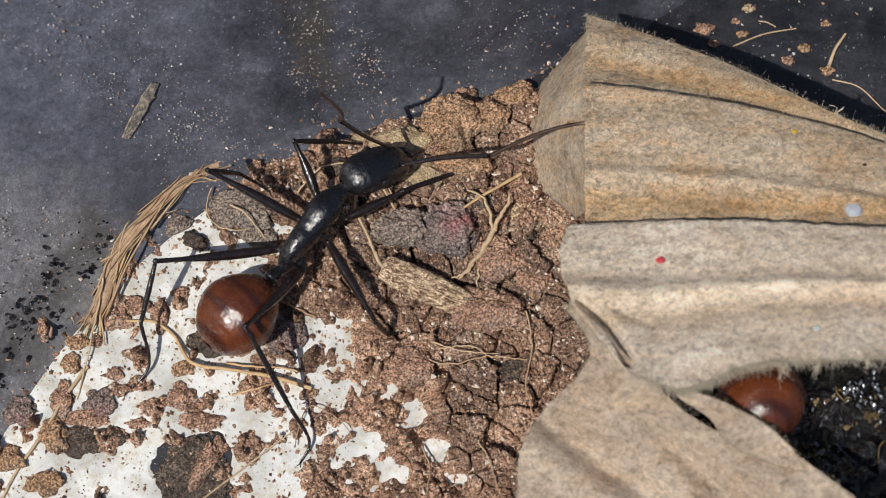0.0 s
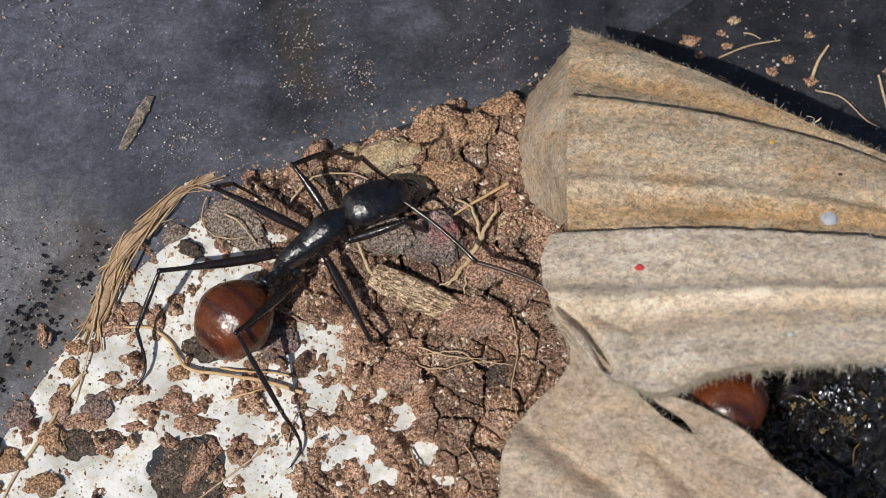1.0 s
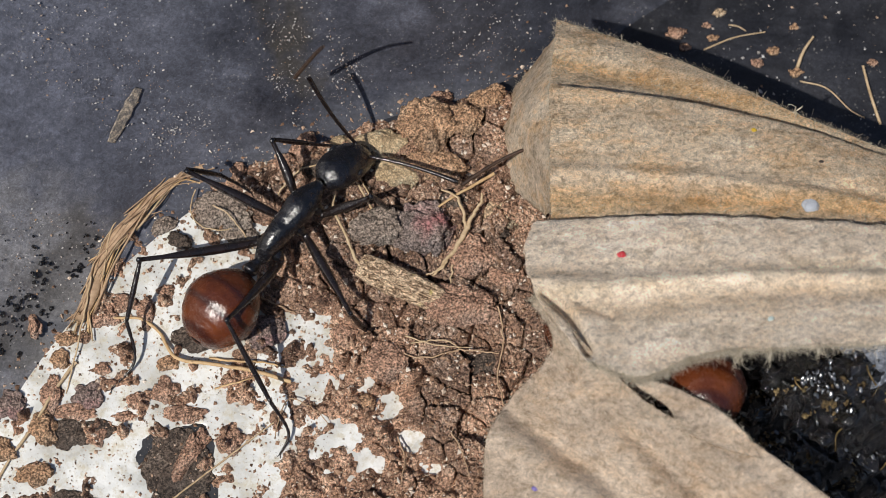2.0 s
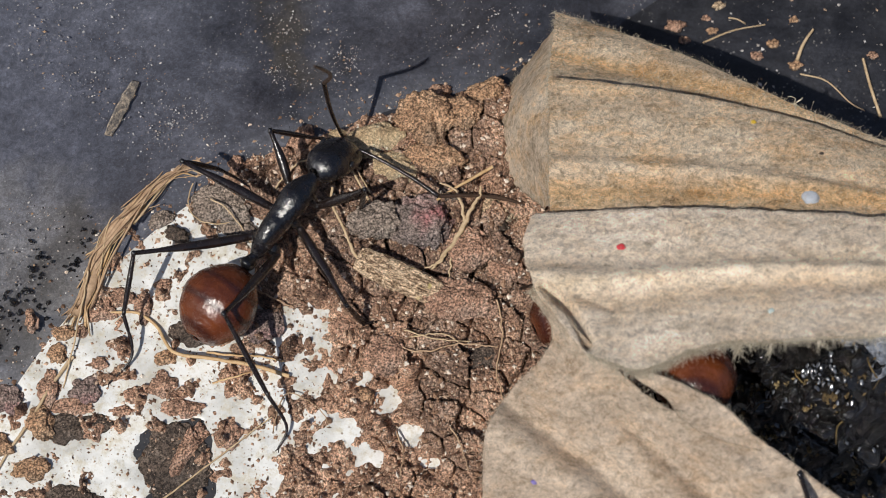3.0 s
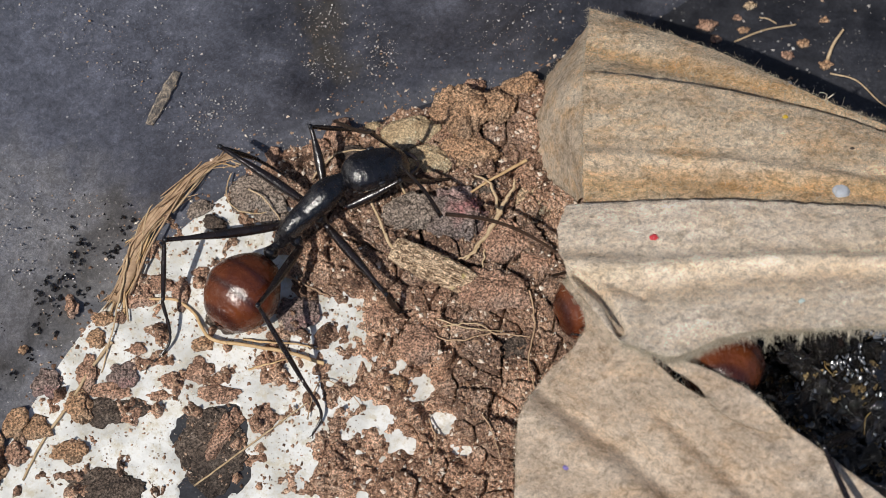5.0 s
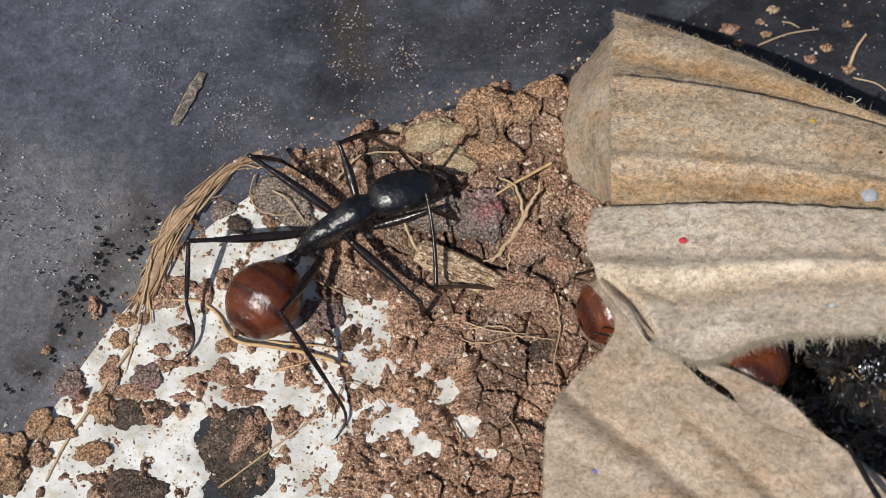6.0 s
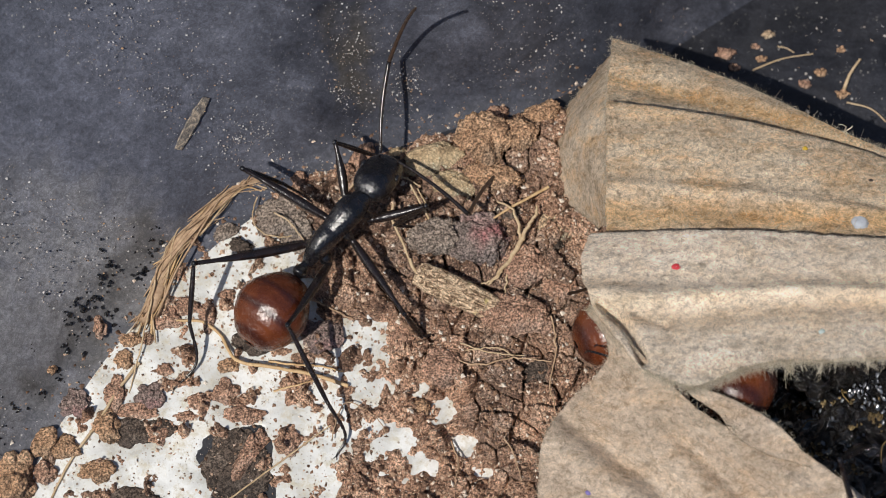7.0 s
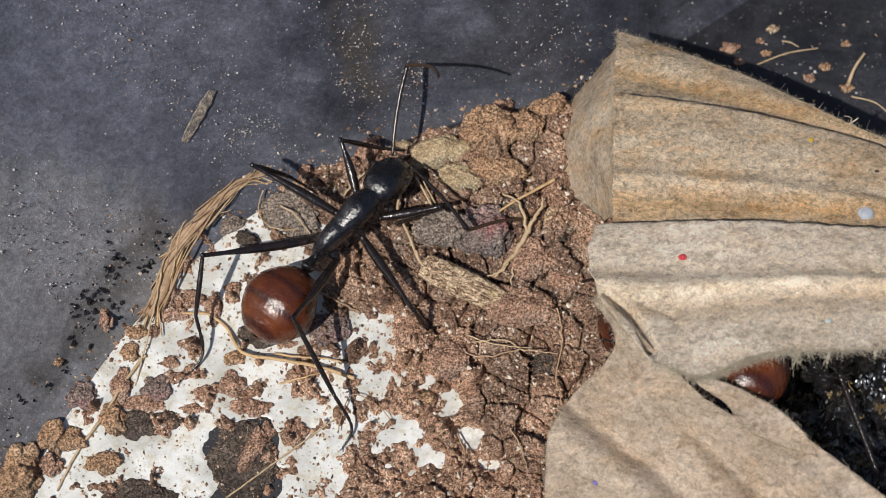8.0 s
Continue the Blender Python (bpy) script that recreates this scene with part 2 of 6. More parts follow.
def plastic_mat(name, deep, filmed, pale_areas=(), hazes=(), stains=()):
    m = Mat(name, 0.4, 0.5)
    film = m.ramp(m.noise(11.0, 6, 0.65, None, 0.6), [(0.38, 0.0), (0.68, 0.48)])
    # pale areas put residue and the wall's broad sheen into the colour
    for (x, y, z), size in pale_areas:
        n = m.t.nodes.new("ShaderNodeMapping")
        n.inputs["Scale"].default_value = (1000 / size,) * 3
        n.inputs["Location"].default_value = (-x / size, -y / size, -z / size)
        jig = m.t.nodes.new("ShaderNodeMix")
        jig.data_type, jig.blend_type = "RGBA", "LINEAR_LIGHT"
        jig.inputs[0].default_value = 0.012
        m.link(m.co, jig.inputs[6])
        w = m.t.nodes.new("ShaderNodeTexNoise")
        w.inputs["Scale"].default_value = 110
        w.inputs["Detail"].default_value = 5
        m.link(m.co, w.inputs["Vector"])
        m.link(w.outputs["Color"], jig.inputs[7])
        m.link(jig.outputs[2], n.inputs["Vector"])
        g = m.t.nodes.new("ShaderNodeTexGradient")
        g.gradient_type = "SPHERICAL"
        m.link(n.outputs["Vector"], g.inputs["Vector"])
        film = m.mix(1.0, film, m.ramp(g.outputs["Fac"], [(0.0, 0.0), (0.75, 0.95)]), "SCREEN")
    base = m.mix(film, deep, filmed)
    # grey patches: smeared residue plus a whitish reflection, both painted as colour
    for x, y, size in hazes:
        base = m.mix(m.patch(x, y, size, 0.9), base, (0.29, 0.285, 0.29))
    streak = m.ramp(m.noise(2.2, 4, 0.7, m.stretch(1, 1, 0.35, 35)), [(0.45, 0.0), (0.75, 0.5)])
    base = m.mix(m.mix(1.0, streak, film, "MULTIPLY"), base, tuple(1.5 * x for x in filmed))
    for x, y, size in stains:
        base = m.mix(m.patch(x, y, size, 0.9), base, (0.06, 0.054, 0.046))
    dots = m.ramp(m.voronoi(1.1), [(0.07, 1.0), (0.14, 0.0)])
    where = m.ramp(m.noise(1.1, 3, 0.6), [(0.53, 0.0), (0.63, 0.9)])
    base = m.mix(m.mix(1.0, dots, where, "MULTIPLY"), base, (0.55, 0.54, 0.52))
    fine = m.ramp(m.voronoi(0.42), [(0.14, 1.0), (0.28, 0.0)])
    where2 = m.ramp(m.noise(4.0, 4, 0.7), [(0.52, 0.0), (0.68, 0.55)])
    m.color(m.mix(m.mix(1.0, fine, where2, "MULTIPLY"), base, (0.38, 0.36, 0.33)))
    grainy = m.ramp(m.noise(0.32, 4, 0.75, None, 1.0), [(0.36, 0.72), (0.5, 1.0), (0.64, 1.4)])
    scum = m.ramp(m.noise(1.5, 5, 0.75, m.stretch(0.5, 1.2, 1, 25), 0.8), [(0.38, 0.78), (0.5, 1.0), (0.66, 1.3)])
    base = m.b.inputs["Base Color"].links[0].from_socket
    m.color(m.mix(1.0, m.mix(1.0, base, grainy, "MULTIPLY"), scum, "MULTIPLY"))
    m.rough(m.ramp(m.noise(7.0, 4), [(0.35, 0.3), (0.7, 0.6)]))
    m.bump(m.noise(0.7, 4, 0.6), 0.06, 0.6)
    return m.m


FLOOR_PLASTIC = plastic_mat("black_plastic_floor", (0.011, 0.0115, 0.0145), (0.062, 0.064, 0.076))
PLASTIC = plastic_mat("dark_blue_grey_plastic", (0.023, 0.025, 0.034), (0.135, 0.142, 0.176), (((-36, 9, 14), 24), ((-41, -6, 8), 15)), ((-40.5, -6, 11), (-45, -13, 13), (-36, -3, 8), (-32, -1, 6), (-47, -4, 9)), ((-11.9, 17.6, 3.0), (-11.5, 15.6, 2.4), (-33.6, -4.2, 3.2), (-35.4, -7.2, 3.2), (-37.2, -10.2, 3.0), (-31.2, -1.4, 3.0), (-38.8, -13.2, 2.6), (-29.0, 0.8, 2.6)))


def white_mat():
    m = Mat("white_residue", 0.35, 0.8)
    base = m.ramp(m.noise(5.0, 5, 0.6), [(0.26, (0.46, 0.43, 0.36)), (0.42, (0.58, 0.585, 0.56)), (0.58, (0.79, 0.80, 0.78)), (0.78, (0.60, 0.55, 0.43))])
    dirt = m.ramp(m.noise(1.6, 6, 0.8), [(0.49, 0.0), (0.64, 0.75)])
    base = m.mix(dirt, base, (0.52, 0.46, 0.32))
    dots = m.ramp(m.voronoi(0.62), [(0.14, 1.0), (0.22, 0.0)])
    where = m.ramp(m.noise(1.3, 2), [(0.45, 0.0), (0.56, 0.85)])
    m.color(m.mix(m.mix(1.0, dots, where, "MULTIPLY"), base, (0.20, 0.14, 0.08)))
    m.rough(m.ramp(m.noise(2.5, 4), [(0.35, 0.22), (0.65, 0.6)]))
    m.bump(m.noise(1.6, 5, 0.6), 0.12, 0.6)
    return m.m


WHITE = white_mat()


def card_mat(name, dark, mid, light, grain=1.0, ochres=0.65, tint_bands=()):
    m = Mat(name, 0.9, 0.25)
    along = m.stretch(0.25, 1, 1, 4)
    base = m.ramp(m.noise(3.2, 6, 0.7, along), [(0.25, dark), (0.5, mid), (0.75, light)])
    ochre = m.ramp(m.noise(2.0, 5, 0.7, m.stretch(0.4, 1, 1, 4)), [(0.47, 0.0), (0.66, ochres)])
    base = m.mix(ochre, base, m.mix(1.0, base, (1.06, 0.84, 0.58), "MULTIPLY"))
    blot = m.ramp(m.noise(7.0, 4, 0.6), [(0.35, (0.88, 0.84, 0.80)), (0.65, (1.08, 1.08, 1.08))])
    base = m.mix(1.0, base, blot, "MULTIPLY")
    # paler, ochre and darker streaks along set lines of the pleats
    for slope, c, half, tint in tint_bands:
        base = m.mix(m.band(slope, c, half), base, m.mix(1.0, base, tint, "MULTIPLY"))
    fib = m.ramp(m.noise(0.30, 4, 0.8, m.stretch(0.7, 1, 1, 25), 2.5), [(0.34, 0.60), (0.5, 0.98), (0.64, 1.34)])
    mottle = m.ramp(m.noise(0.95, 5, 0.8, m.stretch(0.55, 1, 1, 4), 1.0), [(0.36, (0.80, 0.76, 0.70)), (0.50, (1.12, 1.11, 1.09)), (0.66, (1.28, 1.27, 1.25))])
    base = m.mix(1.0, base, mottle, "MULTIPLY")
    base = m.mix(0.9 * grain, base, m.mix(1.0, base, fib, "MULTIPLY"))
    dots = m.ramp(m.voronoi(1.1), [(0.04, 1.0), (0.09, 0.0)])
    where = m.ramp(m.noise(1.4, 2), [(0.52, 0.0), (0.6, 0.7)])
    m.color(m.mix(m.mix(1.0, dots, where, "MULTIPLY"), base, (0.17, 0.11, 0.07)))
    pits = m.ramp(m.noise(0.5, 3, 0.7, None, 0.8), [(0.36, 0.80), (0.48, 1.24), (0.66, 1.5)])
    m.color(m.mix(grain, m.b.inputs["Base Color"].links[0].from_socket, m.mix(1.0, m.b.inputs["Base Color"].links[0].from_socket, pits, "MULTIPLY")))
    m.bump(m.noise(0.34, 5, 0.85, None, 1.5), 0.36 * grain, 1.0)
    m.bump(m.noise(1.5, 4, 0.65, along), 0.35 * grain, 0.6)
    return m.m


CARD = card_mat("brown_cardboard", (0.41, 0.32, 0.229), (0.555, 0.458, 0.344), (0.69, 0.592, 0.47), 1.0, 0.65, ((-0.078, 2.2, 0.55, (1.22, 1.24, 1.27)), (-0.056, 0.0, 1.1, (1.06, 0.90, 0.68)), (-0.30, 14.6, 0.9, (1.04, 0.90, 0.70))))
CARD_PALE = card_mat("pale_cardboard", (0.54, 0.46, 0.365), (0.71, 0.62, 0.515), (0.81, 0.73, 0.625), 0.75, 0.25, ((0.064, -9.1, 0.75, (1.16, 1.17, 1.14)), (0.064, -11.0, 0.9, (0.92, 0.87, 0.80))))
CARD_TAN = card_mat("tan_cardboard", (0.36, 0.288, 0.222), (0.51, 0.424, 0.342), (0.63, 0.548, 0.46), 0.7, 0.35)
CARD_DARKER = card_mat("darker_cardboard", (0.31, 0.25, 0.19), (0.46, 0.385, 0.30), (0.57, 0.49, 0.395), 0.8)


def strand_mat(name, dark, light, rough=0.6):
    m = Mat(name, rough, 0.4)
    base = m.ramp(m.noise(0.7, 4, 0.7), [(0.3, dark), (0.7, light)])
    m.color(m.mix(0.5, base, m.mix(1.0, base, m.ramp(m.island(), [(0, 0.5), (1, 1.3)]), "MULTIPLY")))
    m.bump(m.noise(0.25, 4, 0.7), 0.06, 0.6)
    return m.m


ROOT = strand_mat("tan_root", (0.44, 0.27, 0.13), (0.68, 0.49, 0.27))
FIBRE = strand_mat("brown_fibre", (0.30, 0.19, 0.11), (0.54, 0.38, 0.245))
STRAW = strand_mat("pale_straw", (0.40, 0.28, 0.155), (0.66, 0.51, 0.33))
FUZZ = strand_mat("paper_fuzz", (0.50, 0.42, 0.30), (0.72, 0.65, 0.52), 0.8)


def husk_mat():
    m = Mat("husk", 0.75, 0.35)
    rib = m.noise(0.36, 4, 0.75, m.stretch(0.4, 1, 1), 1.0)
    base = m.ramp(rib, [(0.40, (0.10, 0.058, 0.032)), (0.48, (0.42, 0.295, 0.19)), (0.60, (0.74, 0.58, 0.40))])
    grain = m.ramp(m.noise(0.2, 3, 0.8), [(0.36, 0.45), (0.5, 1.0), (0.64, 1.6)])
    base = m.mix(1.0, base, grain, "MULTIPLY")
    lichen = m.ramp(m.noise(1.6, 4, 0.6), [(0.66, 0.0), (0.72, 0.6)])
    m.color(m.mix(lichen, base, (0.52, 0.44, 0.14)))
    m.bump(rib, 0.22, 0.9)
    m.bump(m.noise(0.3, 5, 0.85), 0.10, 0.9)
    return m.m


HUSK = husk_mat()


def chitin(name, c1, c2, rough, mm=1.2, band=None, relief=0.012, gloss=0.75):
    m = Mat(name, rough, gloss)
    base = m.ramp(m.noise(mm, 4, 0.6), [(0.35, c1), (0.7, c2)])
    if band:
        w = m.t.nodes.new("ShaderNodeTexWave")
        w.bands_direction = "X"
        w.inputs["Scale"].default_value = 1000.0 / band[0] / 3.14159
        w.inputs["Distortion"].default_value = 1.2
        w.inputs["Detail Scale"].default_value = 1.0
        m.link(m.co, w.inputs["Vector"])
        base = m.mix(m.ramp(w.outputs["Fac"], [(0.0, 0.85), (0.35, 0.0)]), base, band[1])
    m.color(base)
    m.bump(m.noise(0.8, 3, 0.5), relief * 4, 0.8)
    m.bump(m.noise(0.22, 4, 0.65), relief, 0.7)
    m.rough(m.ramp(m.noise(0.5, 3), [(0.3, rough * 0.75), (0.7, rough * 1.35)]))
    return m.m


BLACK = chitin("black_chitin", (0.004, 0.004, 0.005), (0.010, 0.009, 0.012), 0.25, 1.2, None, 0.05, 0.9)
LEG = chitin("dark_brown_chitin", (0.008, 0.006, 0.006), (0.02, 0.012, 0.010), 0.22, 1.2, None, 0.03)
AMBER = chitin("red_brown_chitin", (0.085, 0.02, 0.007), (0.15, 0.04, 0.012), 0.24, 2.5, (2.3, (0.035, 0.008, 0.005)), 0.04)
EYE = chitin("eye", (0.01, 0.01, 0.012), (0.02, 0.02, 0.024), 0.15)
HORN = chitin("brown_flagellum", (0.035, 0.02, 0.012), (0.08, 0.045, 0.028), 0.4)


def wet_mat():
    m = Mat("wet_black_mulch", 0.10, 0.5)
    base = m.ramp(m.noise(0.9, 5, 0.7), [(0.45, (0.006, 0.006, 0.007)), (0.66, (0.022, 0.019, 0.016)), (0.80, (0.13, 0.10, 0.045))])
    m.color(base)
    m.bump(m.noise(1.4, 4, 0.7), 0.9, 1.0)
    m.bump(m.noise(0.4, 3, 0.7), 0.5, 1.0)
    m.rough(m.ramp(m.noise(0.8, 3), [(0.35, 0.05), (0.7, 0.24)]))
    m.b.inputs["Coat Weight"].default_value = 1.0
    m.b.inputs["Coat Roughness"].default_value = 0.06
    return m.m


WET = wet_mat()


def dust_mat():
    m = Mat("dust", 0.7, 0.5)
    m.color(m.ramp(m.island(), [(0.0, (0.30, 0.27, 0.24)), (0.6, (0.62, 0.61, 0.60)), (0.95, (0.40, 0.25, 0.14))]))
    return m.m


DUST = dust_mat()


def plain(name, c, rough=0.6):
    m = Mat(name, rough)
    base = m.ramp(m.noise(0.4, 3), [(0.3, tuple(x * 0.75 for x in c)), (0.7, c)])
    m.color(base)
    m.bump(m.noise(0.15, 3), 0.03, 0.5)
    return m.m


# ---- the tub: earth outside, floor, wall, white residue ----
_g = np.array([(-4000, -4000, -16.2), (4000, -4000, -16.2), (4000, 4000, -16.2), (-4000, 4000, -16.2)], float)
tagged(part("ground", (_g, [(0, 1, 2, 3)]), SOIL_DARK), "dark brown earth around the tub", "ground", kind="structure")

def drop_at(x, y):
    """How far the floor is lowered past the cardboard, added to widen its shadow."""
    return 7.0 * step(10.0, 20.0, x) * step(-5.0, 12.0, y)


FOOT = [(-44.0, -24.2), (-38.2, -12.6), (-30.6, -1.9), (-22.2, 5.8), (-14.0, 10.8), (-4.4, 14.9), (6.5, 18.4), (20, 27.0), (40, 38), (64, 34),
        (80, 4), (84, -24), (72, -58), (40, -84), (2, -92), (-28, -78), (-40, -50)]
_foot = smooth_path(FOOT + [FOOT[0]], 240)
_foot = _foot[:-1]
_tan = np.roll(_foot, -1, 0) - np.roll(_foot, 1, 0)
_out = np.stack([-_tan[:, 1], _tan[:, 0]], 1)
_out /= np.linalg.norm(_out, axis=1, keepdims=True)
if (_out[0] @ (_foot[0] - np.array([20, -30]))) < 0:
    _out = -_out


_drop = drop_at(_foot[:, 0], _foot[:, 1])


def wall_profile(k):
    """Outward distance and height at step k of 0..1 up the wall, with a round foot."""
    h = 34 * k
    return 0.60 * h - 2.2 * math.exp(-h * 1.3), h


def wall_shape():
    ks = [0, 0.002, 0.005, 0.009, 0.014, 0.02, 0.028, 0.038, 0.05, 0.065, 0.085, 0.13, 0.2, 0.3, 0.42, 0.56, 0.72, 0.88, 1.0]
    rows = []
    for k in ks:
        d, h = wall_profile(k)
        wob = 0.25 * np.sin(np.arange(len(_foot)) * 0.31 + 3 * k) * min(1, h / 6)
        rows.append(np.c_[_foot + _out * (d + wob[:, None]), h - _drop * math.exp(-h / 6)])
    for k in (1.0, 0.5, 0.0):
        d, h = wall_profile(k)
        rows.append(np.c_[_foot + _out * (d + 2.2), h - 2 * (k == 0) - _drop * math.exp(-h / 6)])
    n = len(_foot)
    return np.concatenate(rows), grid_faces(len(rows), n, True)


tagged(part("wall_tub", wall_shape(), PLASTIC), "dusty dark grey plastic tub wall sloping outwards", "tub wall", kind="structure")
_fl = np.concatenate([[[10, -30, -0.05]], np.c_[_foot + _out * 1.2, -0.05 - _drop],
                      np.c_[_foot + _out * 1.2, -2.0 - _drop], [[10, -30, -2.0]]])
_n = len(_foot)
_ff = [(0, 1 + i, 1 + (i + 1) % _n) for i in range(_n)] + [(1 + i, 1 + _n + i, 1 + _n + (i + 1) % _n, 1 + (i + 1) % _n) for i in range(_n)]
_ff += [(1 + 2 * _n, 1 + _n + (i + 1) % _n, 1 + _n + i) for i in range(_n)]
tagged(part("floor", (_fl, _ff), FLOOR_PLASTIC, smooth=False), "dark grey plastic tub floor", "tub floor", kind="structure")

SOIL_EDGE_Y = (-30, -25, -18, -13, -8, -2, 3, 10, 30)
SOIL_EDGE_X = (-11, -10.4, -11, -12, -14.4, -16.5, -20.5, -24, -26)
SOIL_TOP_X = (-40, -24, -20, -14, -10, -2, 4, 12, 30, 60)
SOIL_TOP_Y = (2, 4.4, 6.4, 9.2, 10.9, 12.9, 15.0, 15.8, 9, 6)
ISLANDS = [(-17.0, -16.6, 1.0), (-16.3, -13.9, 1.3), (-11.1, -19.5, 1.3),
           (-9.6, -21.0, 1.5), (-16.9, -21.5, 1.3), (-17.1, -12.6, 1.0), (-13.1, -16.1, 1.0), (-18.7, -9.3, 1.0), (-12.2, -13.1, 1.2),
           (-27.4, -8.1, 0.9), (-23.9, -3.9, 0.7), (-29.0, -5.2, 1.4), (-30.3, -8.1, 0.9), (-33.2, -5.6, 1.2), (-35.0, -8.8, 0.9), (-31.4, -3.4, 1.4), (-37.2, -11.2, 0.9), (-28.0, -1.4, 1.2), (-26.2, 0.6, 1.0), (-33.4, -8.0, 0.8)]
BARE = [(-23.2, -18.6, 1.7), (-20.4, -18.6, 2.0), (-21.2, -20.2, 2.2), (-20.6, -22.6, 2.3), (-22.0, -24.5, 2.2)]
GAPS = [(-9.4, -7.0, 1.5), (-2.5, -14.6, 0.9), (-1.2, -18.0, 1.1), (-7.0, -17.5, 1.1), (1.5, -20.5, 0.8), (-4.4, -12.9, 0.7), (-4.8, -19.6, 0.9)]


def soil_height(x, y):
    """Top of the soil; below the floor where there is none."""
    w = fbm(x / 2.6, y / 2.6, 3, 4) - 0.5
    w += 0.45 * (fbm(x / 0.9, y / 0.9, 13, 3) - 0.5)
    m = (x - np.interp(y, SOIL_EDGE_Y, SOIL_EDGE_X)) / 3.2 + 6.5 * w - 0.1
    m = np.minimum(m, (np.interp(x, SOIL_TOP_X, SOIL_TOP_Y) - y) / 1.0 + 2.0 * w)
    m = np.minimum(m, 2.6)
    for gx, gy, r in GAPS:
        m = np.minimum(m, (np.hypot(x - gx, (y - gy) * 1.3) - r) / 0.7 + 5.5 * w)
    edge = 1.4 * (fbm(x / 1.1, y / 1.1, 8, 3) - 0.5)
    for ix, iy, r in ISLANDS:
        m = np.maximum(m, (r * (0.95 + edge * 1.9) - np.hypot(x - ix, y - iy)) * 0.9)
    sprinkle = (fbm(x / 1.5, y / 1.5, 51, 4) - 0.635) * 9
    m = np.where(y < np.interp(x, SOIL_TOP_X, SOIL_TOP_Y) - 1.5, np.maximum(m, sprinkle), m)
    cover = step(0.0, 1.0, m)
    wx, wy = x + 0.9 * (fbm(x / 1.5, y / 1.5, 21, 2) - 0.5), y + 0.9 * (fbm(x / 1.5, y / 1.5, 33, 2) - 0.5)
    f1, f2, who = cells(wx / 2.9, wy / 2.9, 2)
    big = step(0.01, 0.08, f2 - f1) * (0.5 + 0.9 * who)
    g1, g2, who2 = cells(wx / 0.95, wy / 0.95, 5)
    small = step(0.0, 0.20, g2 - g1) * (0.25 + 0.75 * who2)
    rough = fbm(x / 0.7, y / 0.7, 40, 3) - 0.5
    q1, q2, who3 = cells(wx / 0.36, wy / 0.36, 9)
    grit = (0.55 - q1) * who3
    h = 0.10 + 1.1 * big + 0.30 * small + 0.42 * rough + 0.55 * grit + 0.9 * (fbm(x / 6, y / 6, 60, 2) - 0.4)
    deep = step(-6, 2, x) * 0.5
    return np.where(m > 0, cover * (np.maximum(h, -0.02) * (0.16 + 0.84 * step(0.7, 2.5, m)) + deep * big) + 0.16 * cover, 0) - 0.5 * (1 - step(-0.25, 0.05, m))


def sheet(x0, x1, y0, y1, pitch, height):
    nx, ny = int((x1 - x0) / pitch) + 1, int((y1 - y0) / pitch) + 1
    x, y = np.meshgrid(np.linspace(x0, x1, nx), np.linspace(y0, y1, ny), indexing="ij")
    z = height(x, y)
    v = np.stack([x, y, z], -1).reshape(-1, 3)
    i = np.arange((nx - 1) * (ny - 1))
    a = (i // (ny - 1)) * ny + i % (ny - 1)
    f = np.stack([a, a + ny, a + ny + 1, a + 1], 1)
    return v, f


def coat_height(x, y):
    w = 2.4 * (fbm(x / 1.7, y / 1.7, 5, 4) - 0.5)
    m = np.full(np.shape(x), 3.0)
    for bx, by, r in BARE:
        m = np.minimum(m, np.hypot(x - bx, y - by) - r + w * 0.8)
    d = np.full(np.shape(x), 9.0)
    for fx, fy in _foot[::2]:
        d = np.minimum(d, np.hypot(x - fx, y - fy))
    m = np.minimum(m, (d - 0.9 + w) * 1.2)
    m = np.minimum(m, np.where(x > -23, np.interp(x, SOIL_TOP_X, SOIL_TOP_Y) - 0.8 - y, 3.0))
    return 0.14 * step(0.0, 0.35, m) - 0.10 + 0.05 * (fbm(x / 3, y / 3, 9, 3) - 0.5)


def cut_below(shape, level):
    v, f = shape
    keep = (v[:, 2][f] > level).any(1)
    f = f[keep]
    used = np.unique(f)
    back = np.full(len(v), -1)
    back[used] = np.arange(len(used))
    return v[used], back[f]


tagged(part("white_residue", cut_below(sheet(-42, 14, -30, 17, 0.22, coat_height), -0.09), WHITE), "cream white dried residue coating on the tub floor", "residue", kind="stuff")
tagged(part("soil", cut_below(sheet(-39, 30, -30, 19, 0.105, soil_height), -0.3), SOIL_BED), "crumbly red-brown soil spread over the tub floor", "soil", kind="stuff")


_sx, _sy = np.linspace(-42, 46, 441), np.linspace(-34, 20, 271)
_soil_grid = soil_height(*np.meshgrid(_sx, _sy, indexing="ij"))


def soil_at(x, y):
    """Height of the soil near a point, from a coarse grid."""
    i, j = int(round((x + 42) / 0.2)), int(round((y + 34) / 0.2))
    return float(_soil_grid[min(max(i, 0), 440), min(max(j, 0), 270)])


def top_at(x, y):
    return max(0.02, soil_at(x, y))


